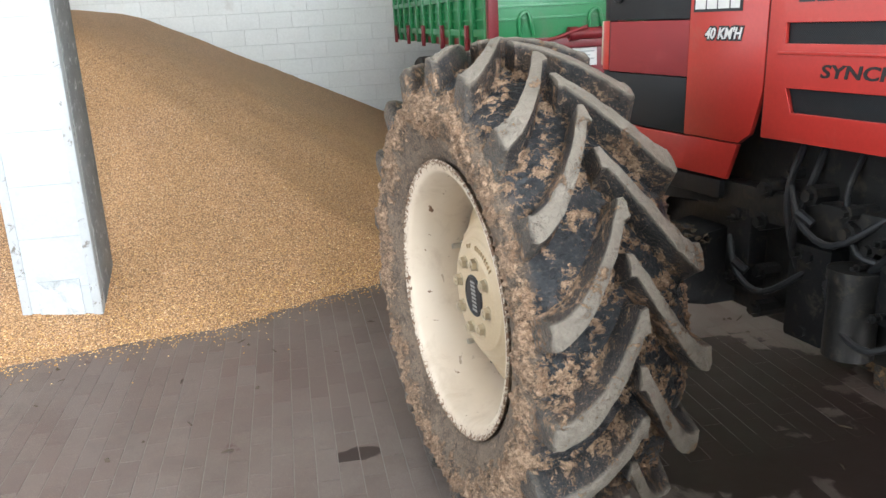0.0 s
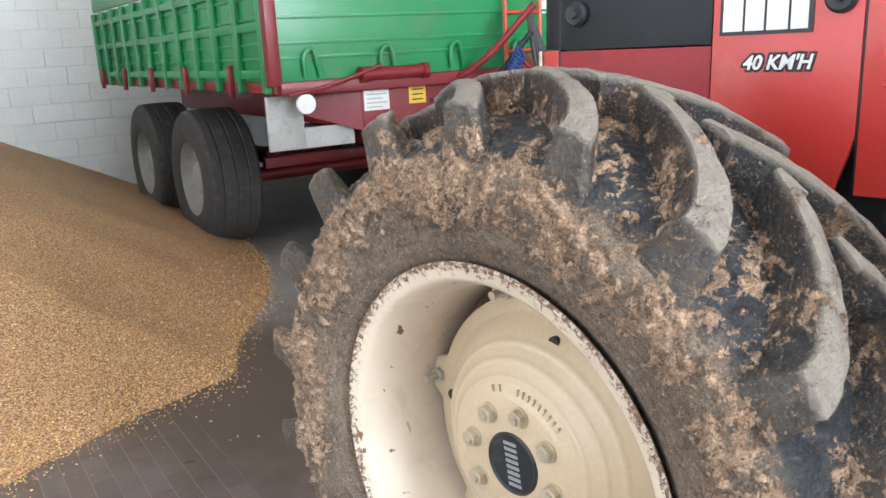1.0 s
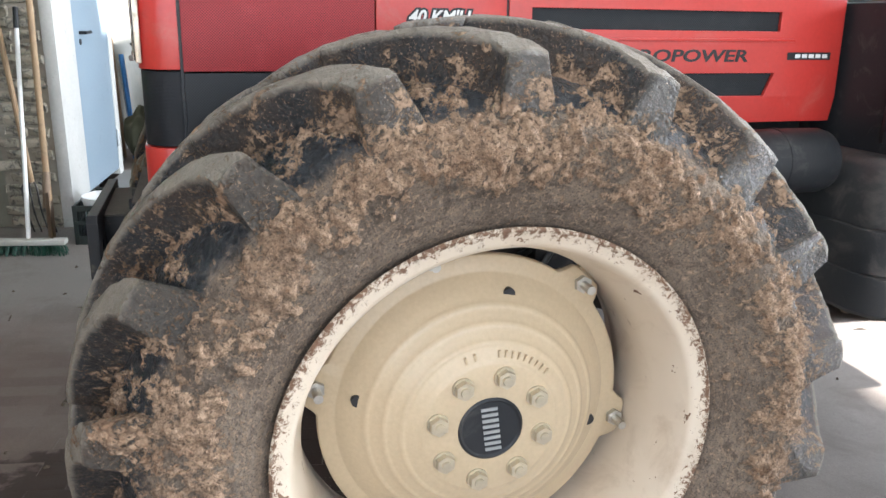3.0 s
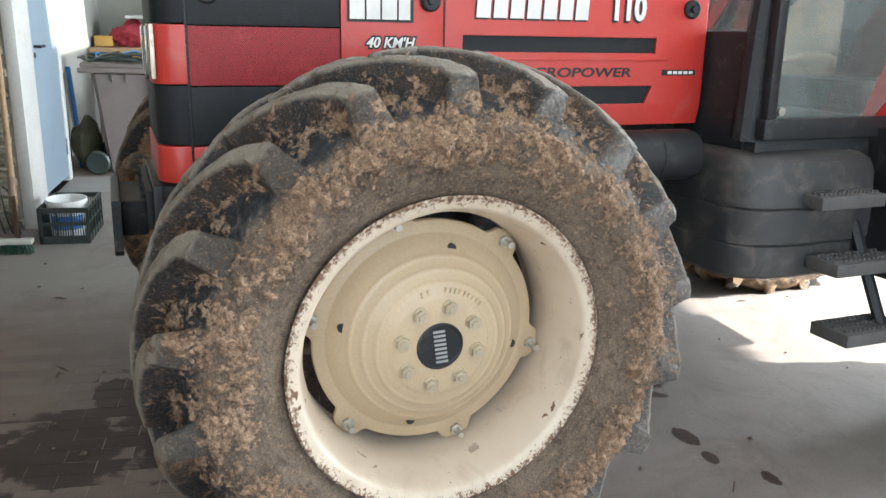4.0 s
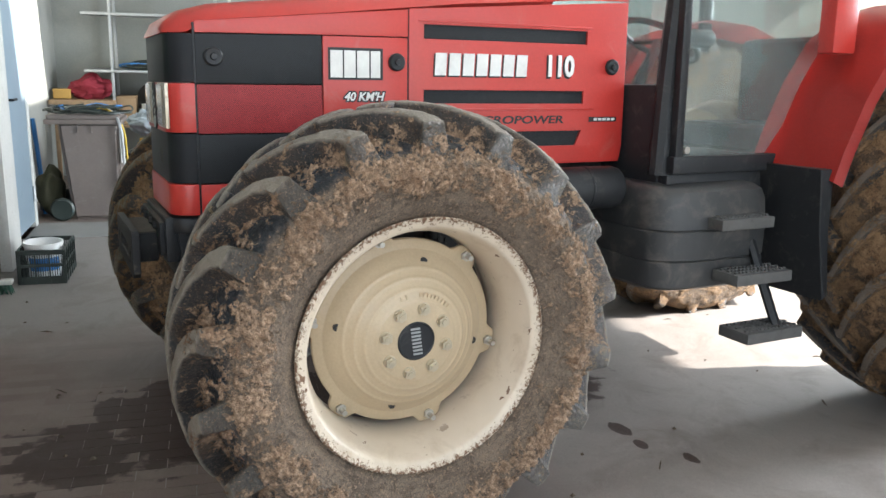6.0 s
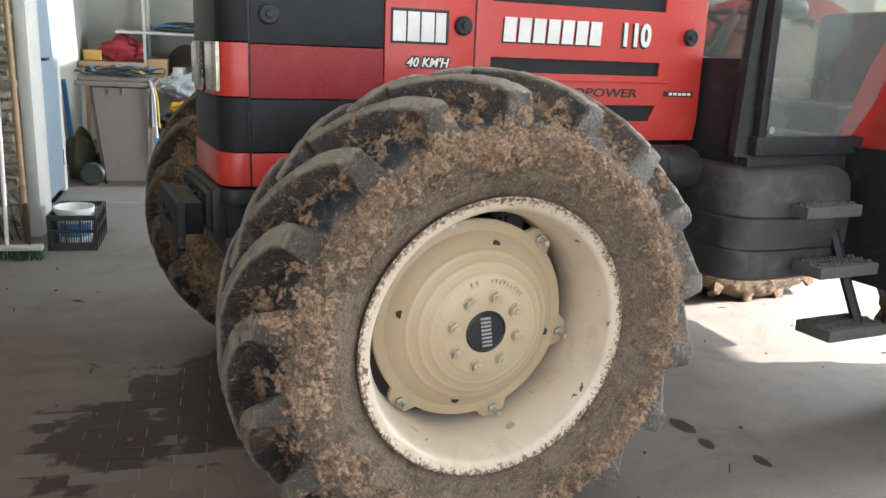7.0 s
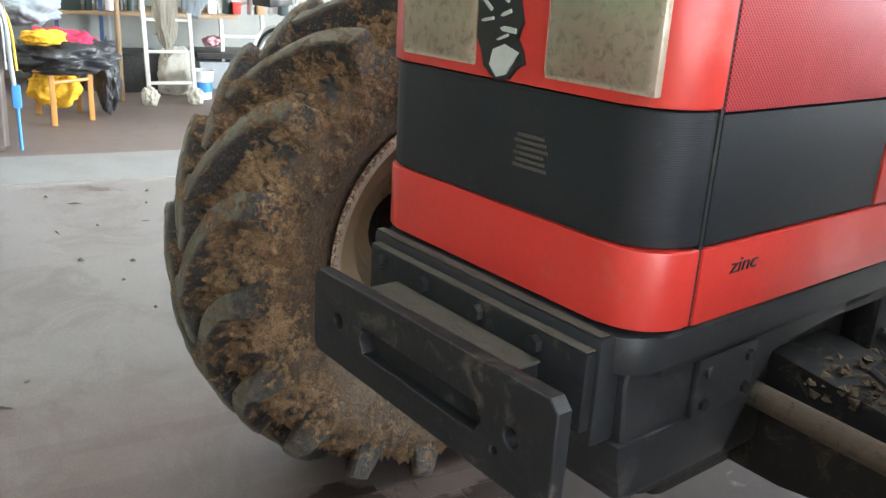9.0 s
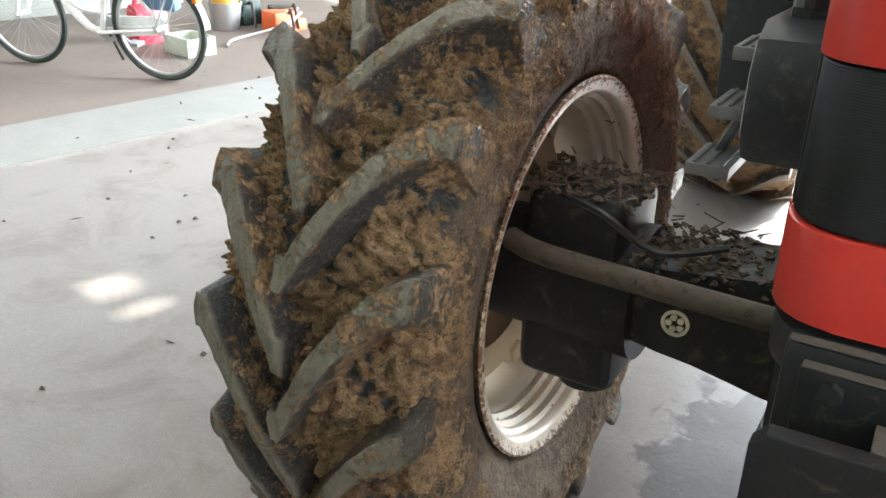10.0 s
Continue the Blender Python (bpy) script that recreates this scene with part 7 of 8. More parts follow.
WHITE_PLASTIC = plain("white_bucket_plastic", (0.72, 0.73, 0.72), rough=0.35, bumps=0.03)
bucket("white_bucket", at_hall(2.74, 1.745, 0.016), 0.095, 0.118, 0.24, WHITE_PLASTIC, "white plastic bucket standing in the crate", BLUE_PLASTIC)


# ---- storage bay ----
def wheelie_bin():
    b = thing("wheelie_bin", at_hall(4.72, 1.42), "brown wheeled rubbish bin with closed lid", "bin")
    brown = plain("brown_bin_plastic", (0.155, 0.128, 0.113), (0.12, 0.098, 0.087), 4, 0.5, 0, 60, 0.1, (0.2, 0.18, 0.165), (0.58, 0.85))
    bm = bmesh.new()
    vs = box(bm, (0, 0, 0.0), (0.52, 0.50, 0.86), 0.0)
    for v in vs:
        if v.co.z < 0.1:
            v.co.x = 0.04 + (v.co.x - 0.04) * 0.86 + 0.01
            v.co.y = 0.02 + v.co.y * 0.80
    bmesh.ops.bevel(bm, geom=bm.edges[:], offset=0.03, segments=3, affect="EDGES")
    part("body", bm, brown, b)
    bm = boxes(((-0.025, -0.03, 0.84), (0.545, 0.60, 0.885), 0.015, 2), ((-0.015, -0.01, 0.88), (0.535, 0.58, 0.925), 0.02, 3))
    part("lid", bm, brown, b)
    for y in (0.22, 0.33):
        part("rib", boxes(((-0.012, y, 0.77), (0.0, y + 0.01, 0.84), 0.003)), brown, b)
    bm = boxes(((0.02, -0.010, 0.50), (0.10, 0.0, 0.80), 0.003))
    part("sticker", bm, WHITE_PAINT, b, "white information sticker with illegible lines")
    for x in (-0.015, 0.535):
        bm = bmesh.new()
        lathe(bm, [(x - 0.025, 0.0), (x - 0.025, 0.06), (x - 0.028, 0.085), (x - 0.015, 0.10), (x + 0.015, 0.10), (x + 0.028, 0.085), (x + 0.025, 0.06), (x + 0.025, 0.0)], 32, "x")
        ob = part("wheel", bm, PLASTIC_BLACK, b, "black rubber wheel")
        ob.location = (0, 0.50, 0.10)
    return b


wheelie_bin()


def cable_heap(name, m, count, spread, radius, material, label, seed, tall=0.06):
    t = thing(name, m, label, "cable")
    rg = random.Random(seed)
    for k in range(count):
        bm = bmesh.new()
        cx, cy = rg.uniform(-0.25, 0.25) * spread[0], rg.uniform(-0.2, 0.2) * spread[1]
        pts = []
        for j in range(16):
            a = j * 0.62 + k
            pts.append((cx + spread[0] * (0.35 + 0.12 * rg.random()) * math.cos(a), cy + spread[1] * (0.32 + 0.12 * rg.random()) * math.sin(a), radius + tall * rg.random() * (0.3 + k / count)))
        tube(bm, pts, radius, 6, 3)
        part("coil", bm, material if rg.random() < 0.85 else BLUE_PLASTIC, t)
    return t


cable_heap("cable_tangle", at_hall(4.98, 1.70, 0.926), 9, (0.52, 0.66), 0.008, PLASTIC_BLACK, "tangle of black cables lying on the bin lid", 4)
lance = thing("washer_hose", at_hall(4.68, 1.43), "grey hose with a blue grip hanging down the bin", "hose")
bm = bmesh.new()
tube(bm, [(0.18, 0.12, 0.97), (0.06, 0.02, 0.93), (0.0, -0.03, 0.80), (0.01, -0.04, 0.55), (0.0, -0.05, 0.33)], 0.014, 8)
part("hose", bm, GREY_METAL, lance)
bm = bmesh.new()
tube(bm, [(0.20, 0.20, 0.97), (0.08, 0.05, 0.95), (0.03, -0.05, 0.80), (0.03, -0.07, 0.5)], 0.008, 8)
part("cable", bm, plain("yellow_cable", (0.6, 0.4, 0.04), rough=0.5), lance, "yellow cable")
part("grip", boxes(((-0.015, -0.08, 0.28), (0.03, -0.03, 0.42), 0.012)), BLUE_PLASTIC, lance, "bright blue grip")
bm = bmesh.new()
cyl(bm, (0.01, -0.055, 0.02), (0.01, -0.055, 0.30), 0.010, 10)
part("lance_tip", bm, BLUE_PLASTIC, lance)
# Long tools standing behind the bin.
for k, (x, y, mt, h, nm) in enumerate(((5.05, 2.12, BLUE_PLASTIC, 0.86, "blue"), (4.95, 2.20, GREY_METAL, 1.15, "grey"), (5.25, 2.18, WHITE_PAINT, 0.80, "white"), (5.12, 2.22, WOOD, 1.3, "wooden"))):
    t = thing("garden_tool", at_hall(x, y), nm + " garden tool standing in the corner behind the bin", "tool")
    bm = bmesh.new()
    tube(bm, [(0, 0, 0), (0.02, 0.02, h * 0.5), (0.03, 0.05, h)], 0.02 if k % 2 == 0 else 0.014, 8)
    part("shaft", bm, mt, t)
sack = thing("olive_sack", at_hall(5.0, 2.05), "dark olive sack slumped behind the bin", "sack")
bm = bmesh.new()
g = bmesh.ops.create_icosphere(bm, subdivisions=4, radius=1.0)
for v in g["verts"]:
    n0 = noise.noise(v.co * 1.7) * 0.18
    v.co = Vector((v.co.x * 0.17, v.co.y * 0.12, 0.22 + v.co.z * 0.22)) * (1 + n0)
    v.co.z = max(0.0, v.co.z)
part("body", bm, plain("olive_cloth", (0.06, 0.06, 0.035), (0.04, 0.04, 0.025), 8, 0.95, 0, 60, 0.4), sack, smooth=180)


def cloth(name, m, size, label, material, seed, folds=2.2, lift=0.5):
    """A crumpled garment: a soft folded heap."""
    t = thing(name, m, label, "clothing")
    bm = bmesh.new()
    bmesh.ops.create_icosphere(bm, subdivisions=5, radius=1.0)
    off = Vector((seed * 2.3, seed, 0))
    for v in bm.verts:
        p = v.co + off
        f = noise.noise(p * folds) * 0.32 + abs(noise.noise(p * folds * 2.1)) * 0.22 + noise.noise(p * 7) * 0.04
        v.co = Vector((v.co.x * size[0] * (1 + f), v.co.y * size[1] * (1 + f), (v.co.z * lift + 0.1) * size[2] * (1 + 1.2 * f)))
    part("fabric", bm, material, t, smooth=180)
    return t


RED_CLOTH = plain("raspberry_cloth", (0.42, 0.02, 0.07), (0.33, 0.015, 0.05), 5, 0.9, 0, 120, 0.3)
BLACK_CLOTH = plain("black_nylon", (0.015, 0.016, 0.017), (0.03, 0.03, 0.032), 6, 0.5, 0, 120, 0.2)
YELLOW_CLOTH = plain("yellow_cloth", (0.72, 0.40, 0.02), (0.6, 0.32, 0.015), 6, 0.85, 0, 120, 0.3)
GREY_CLOTH = plain("grey_blue_cloth", (0.26, 0.30, 0.32), (0.2, 0.23, 0.25), 5, 0.9, 0, 120, 0.3)
KHAKI_CLOTH = plain("khaki_cloth", (0.27, 0.25, 0.2), (0.2, 0.185, 0.15), 5, 0.9, 0, 120, 0.3)

chair = thing("pine_chair", at_hall(5.42, 0.88), "varnished pine chair buried under clothes", "chair")
for x, y, h in ((0, 0.26, 0.40), (0.16, 0.0, 0.40), (0.40, 0.34, 0.44), (0.44, 0.06, 0.44)):
    part("leg", boxes(((x - 0.018, y - 0.018, 0), (x + 0.018, y + 0.018, h), 0.004)), PALE_WOOD, chair)
part("seat", boxes(((-0.03, -0.03, 0.375), (0.46, 0.38, 0.41), 0.01)), PALE_WOOD, chair)
bm = bmesh.new()
cyl(bm, (0.0, 0.26, 0.30), (0.16, 0.0, 0.30), 0.013, 8)
part("front_rail", bm, PALE_WOOD, chair)
cloth("red_jacket", at_hall(5.62, 1.06, 0.47), (0.28, 0.25, 0.26), "raspberry red jacket heaped on the chair", RED_CLOTH, 1)
cloth("black_jacket", at_hall(5.47, 1.06, 0.45), (0.22, 0.34, 0.22), "black jacket draped over the chair", BLACK_CLOTH, 2, 2.6)
cloth("black_trousers", at_hall(5.74, 0.74, 0.24), (0.09, 0.08, 0.40), "black trousers hanging off the chair", BLACK_CLOTH, 5, 2.0, 0.6)
cloth("yellow_hat", at_hall(5.36, 1.17, 0.60), (0.09, 0.13, 0.10), "yellow cloth lying on the jackets", YELLOW_CLOTH, 3)
cloth("yellow_rag", at_hall(5.72, 1.10, 0.20), (0.07, 0.16, 0.22), "yellow cloth hanging below the chair seat", YELLOW_CLOTH, 8, 2.0, 0.6)
cloth("grey_jacket", at_hall(5.95, 1.22, 0.72), (0.14, 0.20, 0.24), "grey blue jacket on top of the heap", GREY_CLOTH, 4)

# Rack of shelves.
rack = thing("storage_rack", at_hall(6.72, 0.42), "steel storage rack with blue and grey uprights", "shelf")
BLUE_STEEL = plain("dark_blue_steel", (0.03, 0.06, 0.16), rough=0.45)
for x, y, mt in ((0.0, 1.20, GREY_METAL), (0.52, 1.20, GREY_METAL), (0.0, 0.10, GREY_METAL), (0.52, 0.10, GREY_METAL), (0.0, 0.56, BLUE_STEEL), (0.0, 0.22, BLUE_STEEL)):
    h = 2.2 if mt is GREY_METAL else 0.95
    part("upright", boxes(((x, y, 0), (x + 0.03, y + 0.03, h), 0.003)), mt, rack)
for z in (0.66, 1.25, 1.85):
    part("board", boxes(((-0.02, -0.9, z - 0.03), (0.58, 1.5, z), 0.004)), WOOD if z < 1 else GREY_METAL, rack, "dusty shelf board")
bm = bmesh.new()
tube(bm, [(0.0, 0.58, 0.42), (-0.02, 0.42, 0.40), (0.0, 0.24, 0.41)], 0.012, 8)
part("brace", bm, BLUE_STEEL, rack)


def can(name, x, y, z, r, h, mt, label, kind="can"):
    t = thing(name, at_hall(x, y, z), label, kind)
    bm = bmesh.new()
    lathe(bm, [(0, 0), (0, r), (0.006, r * 1.03), (0.012, r), (h * 0.5, r * 1.0), (h * 0.52, r * 1.02), (h * 0.54, r), (h - 0.012, r), (h - 0.006, r * 1.03), (h, r), (h, r * 0.9), (h - 0.01, 0)], 28, "z")
    part("body", bm, mt, t)
    return t


def bottle(x, y, z, r, h, mt, label):
    t = thing("bottle", at_hall(x, y, z), label, "bottle")
    bm = bmesh.new()
    lathe(bm, [(0, 0), (0, r), (h * 0.6, r), (h * 0.72, r * 0.7), (h * 0.8, r * 0.4), (h * 0.9, r * 0.38), (h * 0.9, 0)], 20, "z")
    part("body", bm, mt, t)
    bm = bmesh.new()
    lathe(bm, [(h * 0.88, 0), (h * 0.88, r * 0.5), (h, r * 0.45), (h, 0)], 16, "z")
    part("cap", bm, BLACK_PLASTIC, t, "dark cap")
    return t


def carton(name, x, y, z, sx, sy, sz, mt, label, kind="box", rz=0):
    t = thing(name, at_hall(x, y, z, rz), label, kind)
    part("body", boxes(((0, 0, 0), (sx, sy, sz), min(0.012, sz * 0.1))), mt, t)
    part("lid", boxes(((-0.004, -0.004, sz - 0.02), (sx + 0.004, sy + 0.004, sz + 0.003), 0.003)), mt, t)
    return t


CARD = plain("brown_cardboard", (0.33, 0.22, 0.12), (0.27, 0.18, 0.10), 5, 0.85)
TIN = plain("dull_tin", (0.42, 0.42, 0.40), (0.3, 0.3, 0.28), 8, 0.4, 0.5, 60, 0.1, (0.25, 0.2, 0.14), (0.55, 0.8))
DARK_BOX = plain("dark_green_box", (0.02, 0.035, 0.032), (0.035, 0.05, 0.045), 6, 0.6)
can("paint_tin", 6.85, 1.28, 0.66, 0.085, 0.22, WHITE_PLASTIC, "white paint tin with a blue label standing on the shelf")
can("paint_tin", 6.86, 0.96, 0.90, 0.09, 0.20, TIN, "dented tin bucket standing on a dark box")
carton("tool_case", 6.74, 0.80, 0.66, 0.30, 0.42, 0.235, DARK_BOX, "dark green tool case on the shelf", "case")
carton("carton", 6.80, 1.42, 0.66, 0.30, 0.20, 0.30, CARD, "brown cardboard box on the shelf")
pan = thing("round_pan", at_hall(7.2, 1.22, 0.90), "large dark round pan leaning on the wall", "pan")
bm = bmesh.new()
lathe(bm, [(0, 0), (0, 0.19), (-0.05, 0.21), (-0.055, 0.215), (-0.05, 0.20), (0.006, 0.0)], 40, "x")
part("body", bm, plain("burnt_pan", (0.05, 0.042, 0.034), (0.03, 0.026, 0.022), 8, 0.6), pan)
rg = random.Random(31)
for k in range(6):
    bottle(6.80 + 0.1 * rg.random(), 0.74 - 0.085 * k, 0.66, 0.028 + 0.01 * rg.random(), 0.20 + 0.08 * rg.random(), (DARK_BOX, GREY_METAL, WHITE_PAINT, DARK)[k % 4], ("dark green", "grey", "white", "black")[k % 4] + " bottle standing on the shelf")
for k in range(9):
    y = -0.10 - 0.11 * k
    mt, lb = ((TIN, "dull tin"), (CARD, "brown"), (WHITE_PAINT, "white"), (DARK_BOX, "dark green"), (RED, "red"))[k % 5]
    if k % 2:
        can("small_can", 6.85 + 0.1 * rg.random(), y, 0.66, 0.04, 0.10 + 0.06 * rg.random(), mt, lb + " can on the cluttered shelf")
    else:
        carton("small_box", 6.80, y, 0.66, 0.12, 0.075, 0.09 + 0.05 * rg.random(), mt, lb + " small box on the cluttered shelf")
cable_heap("wire_bundle", at_hall(6.98, 1.0, 1.25), 7, (0.5, 1.1), 0.010, PLASTIC_BLACK, "bundle of dark wires and bars on the upper shelf", 14, 0.08)
cable_heap("wire_bundle", at_hall(6.98, 0.2, 1.25), 5, (0.5, 0.9), 0.012, DARK, "bundle of dark wires and bars on the upper shelf", 15, 0.08)
cloth("red_bag", at_hall(6.9, 1.90, 1.02), (0.16, 0.21, 0.24), "dark red bag standing on a board", plain("dark_red_bag", (0.22, 0.012, 0.025), (0.17, 0.01, 0.02), 4, 0.8), 9, 1.3)
carton("yellow_carton", 6.80, 2.08, 0.93, 0.16, 0.18, 0.10, plain("ochre_card", (0.42, 0.25, 0.06), rough=0.7), "ochre box lying on a board")
bench = thing("side_shelf", at_hall(6.6, 1.62), "low shelf behind the bin on two legs", "shelf")
part("board", boxes(((0, 0, 0.88), (0.75, 0.66, 0.925), 0.004)), WOOD, bench)
for x, y in ((0.05, 0.05), (0.05, 0.58)):
    part("leg", boxes(((x, y, 0), (x + 0.04, y + 0.04, 0.88), 0.004)), WOOD, bench)


# Ladders.
def ladder(name, m, h, w, mt, label, step=0.25):
    t = thing(name, m, label, "ladder")
    for y in (0, w):
        part("rail", boxes(((-0.012, y - 0.016, 0), (0.03, y + 0.016, h), 0.004)), mt, t)
    for k in range(int(h / step)):
        part("rung", boxes(((-0.006, 0, 0.16 + k * step), (0.022, w, 0.185 + k * step), 0.004)), mt, t)
    return t


ALU = plain("pale_paint_ladder", (0.58, 0.57, 0.52), (0.46, 0.45, 0.41), 7, 0.6, 0, 60, 0.15, (0.3, 0.25, 0.18), (0.58, 0.8))
ladder("step_ladder", HALL @ pose(6.10, 0.03, 0.0, 0, 14, 0), 2.3, 0.36, ALU, "pale paint-spattered ladder leaning on the rack with wrapped feet", 0.25)
for y in (0.03, 0.39):
    c = cloth("foot_wrap", at_hall(6.09, y, 0.055), (0.055, 0.06, 0.075), "pale sack tied round a ladder foot", plain("dirty_white_cloth", (0.5, 0.48, 0.4), (0.4, 0.38, 0.3), 12, 0.9), 20 + y * 5, 2.0, 1.0)
ladder("old_ladder", HALL @ pose(6.75, -0.75, 0.0, 0, 12, 0), 2.0, 0.38, ALU, "old pale ladder leaning on the wall", 0.30)
post = thing("prop_stick", HALL @ pose(6.25, 0.58, 0.0, 0, 6, 0), "thin weathered wooden post leaning on the rack", "post")
bm = bmesh.new()
cyl(bm, (0, 0, 0), (0, 0, 1.9), 0.02, 10)
part("shaft", bm, WOOD, post)
# Boxes and sacks on the floor along the wall.
carton("dark_box", 6.62, 0.22, 0.0, 0.35, 0.30, 0.33, DARK, "dark open box of odds and ends on the floor", "crate")
carton("dark_box", 6.70, 0.58, 0.0, 0.35, 0.24, 0.36, DARK, "dark open box of odds and ends on the floor", "crate")
cloth("pale_sack", at_hall(6.62, 0.10, 0.13), (0.12, 0.15, 0.26), "pale paper sack standing behind the ladder", plain("pale_paper", (0.42, 0.40, 0.34), (0.34, 0.32, 0.27), 6, 0.85), 31, 1.2, 0.9)
bucket("small_bucket", at_hall(6.35, -0.08), 0.075, 0.095, 0.24, WHITE_PLASTIC, "white bucket with a blue band beside the ladder", BLUE_PLASTIC)
carton("grey_chest", 6.75, -0.75, 0.0, 0.45, 0.60, 0.24, plain("grey_chest_paint", (0.28, 0.30, 0.31), (0.22, 0.24, 0.25), 4, 0.5), "low grey chest on the floor", "chest")
carton("dark_board", 6.70, -0.62, 0.28, 0.4, 0.5, 0.05, DARK, "dark board lying on the chest", "board")
cloth("khaki_coat", at_hall(6.28, 0.22, 0.78), (0.05, 0.09, 0.50), "khaki work coat hanging on the ladder", KHAKI_CLOTH, 41, 1.8, 0.8)
cloth("grey_coat", at_hall(6.30, -0.02, 0.95), (0.06, 0.10, 0.36), "pale grey work coat hanging on the ladder", GREY_CLOTH, 42, 1.8, 0.8)
cloth("pink_cloth", at_hall(6.9, -0.30, 0.40), (0.07, 0.09, 0.09), "pink and white rag lying on the board", plain("pink_cloth", (0.6, 0.3, 0.34), rough=0.9), 51)


# ---- bicycle ----
def bicycle():
    # Local x runs from the front hub to the rear hub.
    a, b = Vector((5.85, -0.65, 0)), Vector((4.94, -1.07, 0))
    d = (b - a).normalized()
    m = at_hall(a.x, a.y, 0.0) @ Matrix.Rotation(math.atan2(d.y, d.x), 4, "Z") @ pose(0, 0, 0, 5, 0, 0)
    t = thing("bicycle", m, "white step-through city bicycle on its kick stand", "bicycle")
    white = plain("white_bike_paint", (0.74, 0.74, 0.73), rough=0.3, bumps=0.02)
    wb, r = 1.02, 0.335
    for x in (0.0, wb):
        bm = bmesh.new()
        lathe(bm, [(0.018 * math.sin(q), r - 0.018 + 0.018 * math.cos(q)) for q in [math.tau * k / 8 for k in range(8)]], 56, "y", True)
        w = part("wheel", bm, PLASTIC_BLACK, t, "thin black bicycle tyre")
        w.location = (x, 0, r)
        bm = bmesh.new()
        lathe(bm, [(-0.010, r - 0.035), (0.010, r - 0.035), (0.010, r - 0.050), (-0.010, r - 0.050)], 56, "y", True)
        part("rim", bm, GREY_METAL, w, "silvery rim")
        bm = bmesh.new()
        for k in range(28):
            q = math.tau * k / 28
            cyl(bm, (0.02 * math.cos(q + 0.6), 0.02 * (-1) ** k, 0.02 * math.sin(q + 0.6)), ((r - 0.045) * math.cos(q), 0, (r - 0.045) * math.sin(q)), 0.0014, 3)
        part("spokes", bm, GREY_METAL, w, smooth=0)
        bm = bmesh.new()
        cyl(bm, (0, -0.05, 0), (0, 0.05, 0), 0.022, 14)
        part("hub", bm, GREY_METAL, w)
        bm = bmesh.new()
        lathe(bm, [(-0.028, r + 0.014), (-0.015, r + 0.026), (0.015, r + 0.026), (0.028, r + 0.014)], 28, "y", False, radians(-95) if x == 0 else radians(-80), radians(165))
        ob = part("mudguard", bm, white, t, "white mudguard")
        ob.location = (x, 0, r)
    bm = bmesh.new()
    tube(bm, [(0.20, 0, 0.86), (0.26, 0, 0.70), (0.36, 0, 0.45), (0.50, 0, 0.30), (0.60, 0, 0.28)], 0.024, 10)
    tube(bm, [(0.18, 0, 0.92), (0.30, 0, 0.62), (0.44, 0, 0.42), (0.64, 0, 0.40)], 0.017, 10)
    tube(bm, [(0.60, 0, 0.28), (0.66, 0, 0.55), (0.73, 0, 0.86)], 0.017, 10, 2)
    tube(bm, [(0.60, 0.05, 0.28), (wb, 0.055, r)], 0.012, 8, 0)
    tube(bm, [(0.60, -0.05, 0.28), (wb, -0.055, r)], 0.012, 8, 0)
    tube(bm, [(0.70, 0, 0.72), (wb, 0.055, r)], 0.010, 8, 0)
    part("frame", bm, white, t, "white curved step-through frame")
    bm = bmesh.new()
    for y in (-0.05, 0.05):
        tube(bm, [(0.0, y, r), (0.08, y, 0.55), (0.16, y * 0.5, 0.76), (0.20, 0, 0.86)], 0.013, 8)
    part("fork", bm, white, t)
    bm = bmesh.new()
    tube(bm, [(0.20, 0, 0.86), (0.23, 0, 1.02), (0.20, 0, 1.06)], 0.013, 8)
    tube(bm, [(0.36, -0.28, 1.05), (0.24, -0.24, 1.08), (0.18, 0, 1.06), (0.24, 0.24, 1.08), (0.36, 0.28, 1.05)], 0.012, 8)
    part("handlebar", bm, GREY_METAL, t)
    bm = bmesh.new()
    vs = box(bm, (0.62, -0.09, 0.88), (0.88, 0.09, 0.95), 0.03, 3)
    for v in vs:
        if v.co.x < 0.72:
            v.co.y *= 0.45
    part("saddle", bm, BLACK_PLASTIC, t)
    bm = bmesh.new()
    lathe(bm, [(-0.012, 0.0), (-0.012, 0.085), (0.012, 0.085), (0.012, 0.0)], 28, "y")
    ob = part("chainring", bm, GREY_METAL, t)
    ob.location = (0.60, 0.06, 0.28)
    bm = bmesh.new()
    tube(bm, [(0.60, 0.09, 0.28), (0.72, 0.10, 0.18)], 0.011, 6, 0)
    box(bm, (0.68, 0.10, 0.16), (0.77, 0.18, 0.185), 0.005)
    part("crank", bm, GREY_METAL, t)
    bm = bmesh.new()
    prism(bm, [(0.60, 0.22), (1.02, 0.28), (1.04, 0.37), (0.98, 0.39), (0.60, 0.36)], "y", 0.055, 0.075, 0.005)
    part("chain_case", bm, white, t, "white chain case")
    bm = bmesh.new()
    tube(bm, [(0.62, 0.03, 0.27), (0.56, 0.20, 0.03)], 0.010, 8, 0)
    part("kick_stand", bm, DARK, t)
    bm = bmesh.new()
    for y in (-0.06, 0.06):
        tube(bm, [(0.74, y, 0.72), (1.22, y, 0.72), (1.03, y, r)], 0.006, 6, 0)
    part("carrier", bm, GREY_METAL, t)
    part("pannier", boxes(((0.86, 0.075, 0.42), (1.10, 0.17, 0.72), 0.03, 3)), plain("blue_grey_bag", (0.10, 0.17, 0.26), (0.07, 0.12, 0.2), 5, 0.8), t, "faded blue pannier bag")
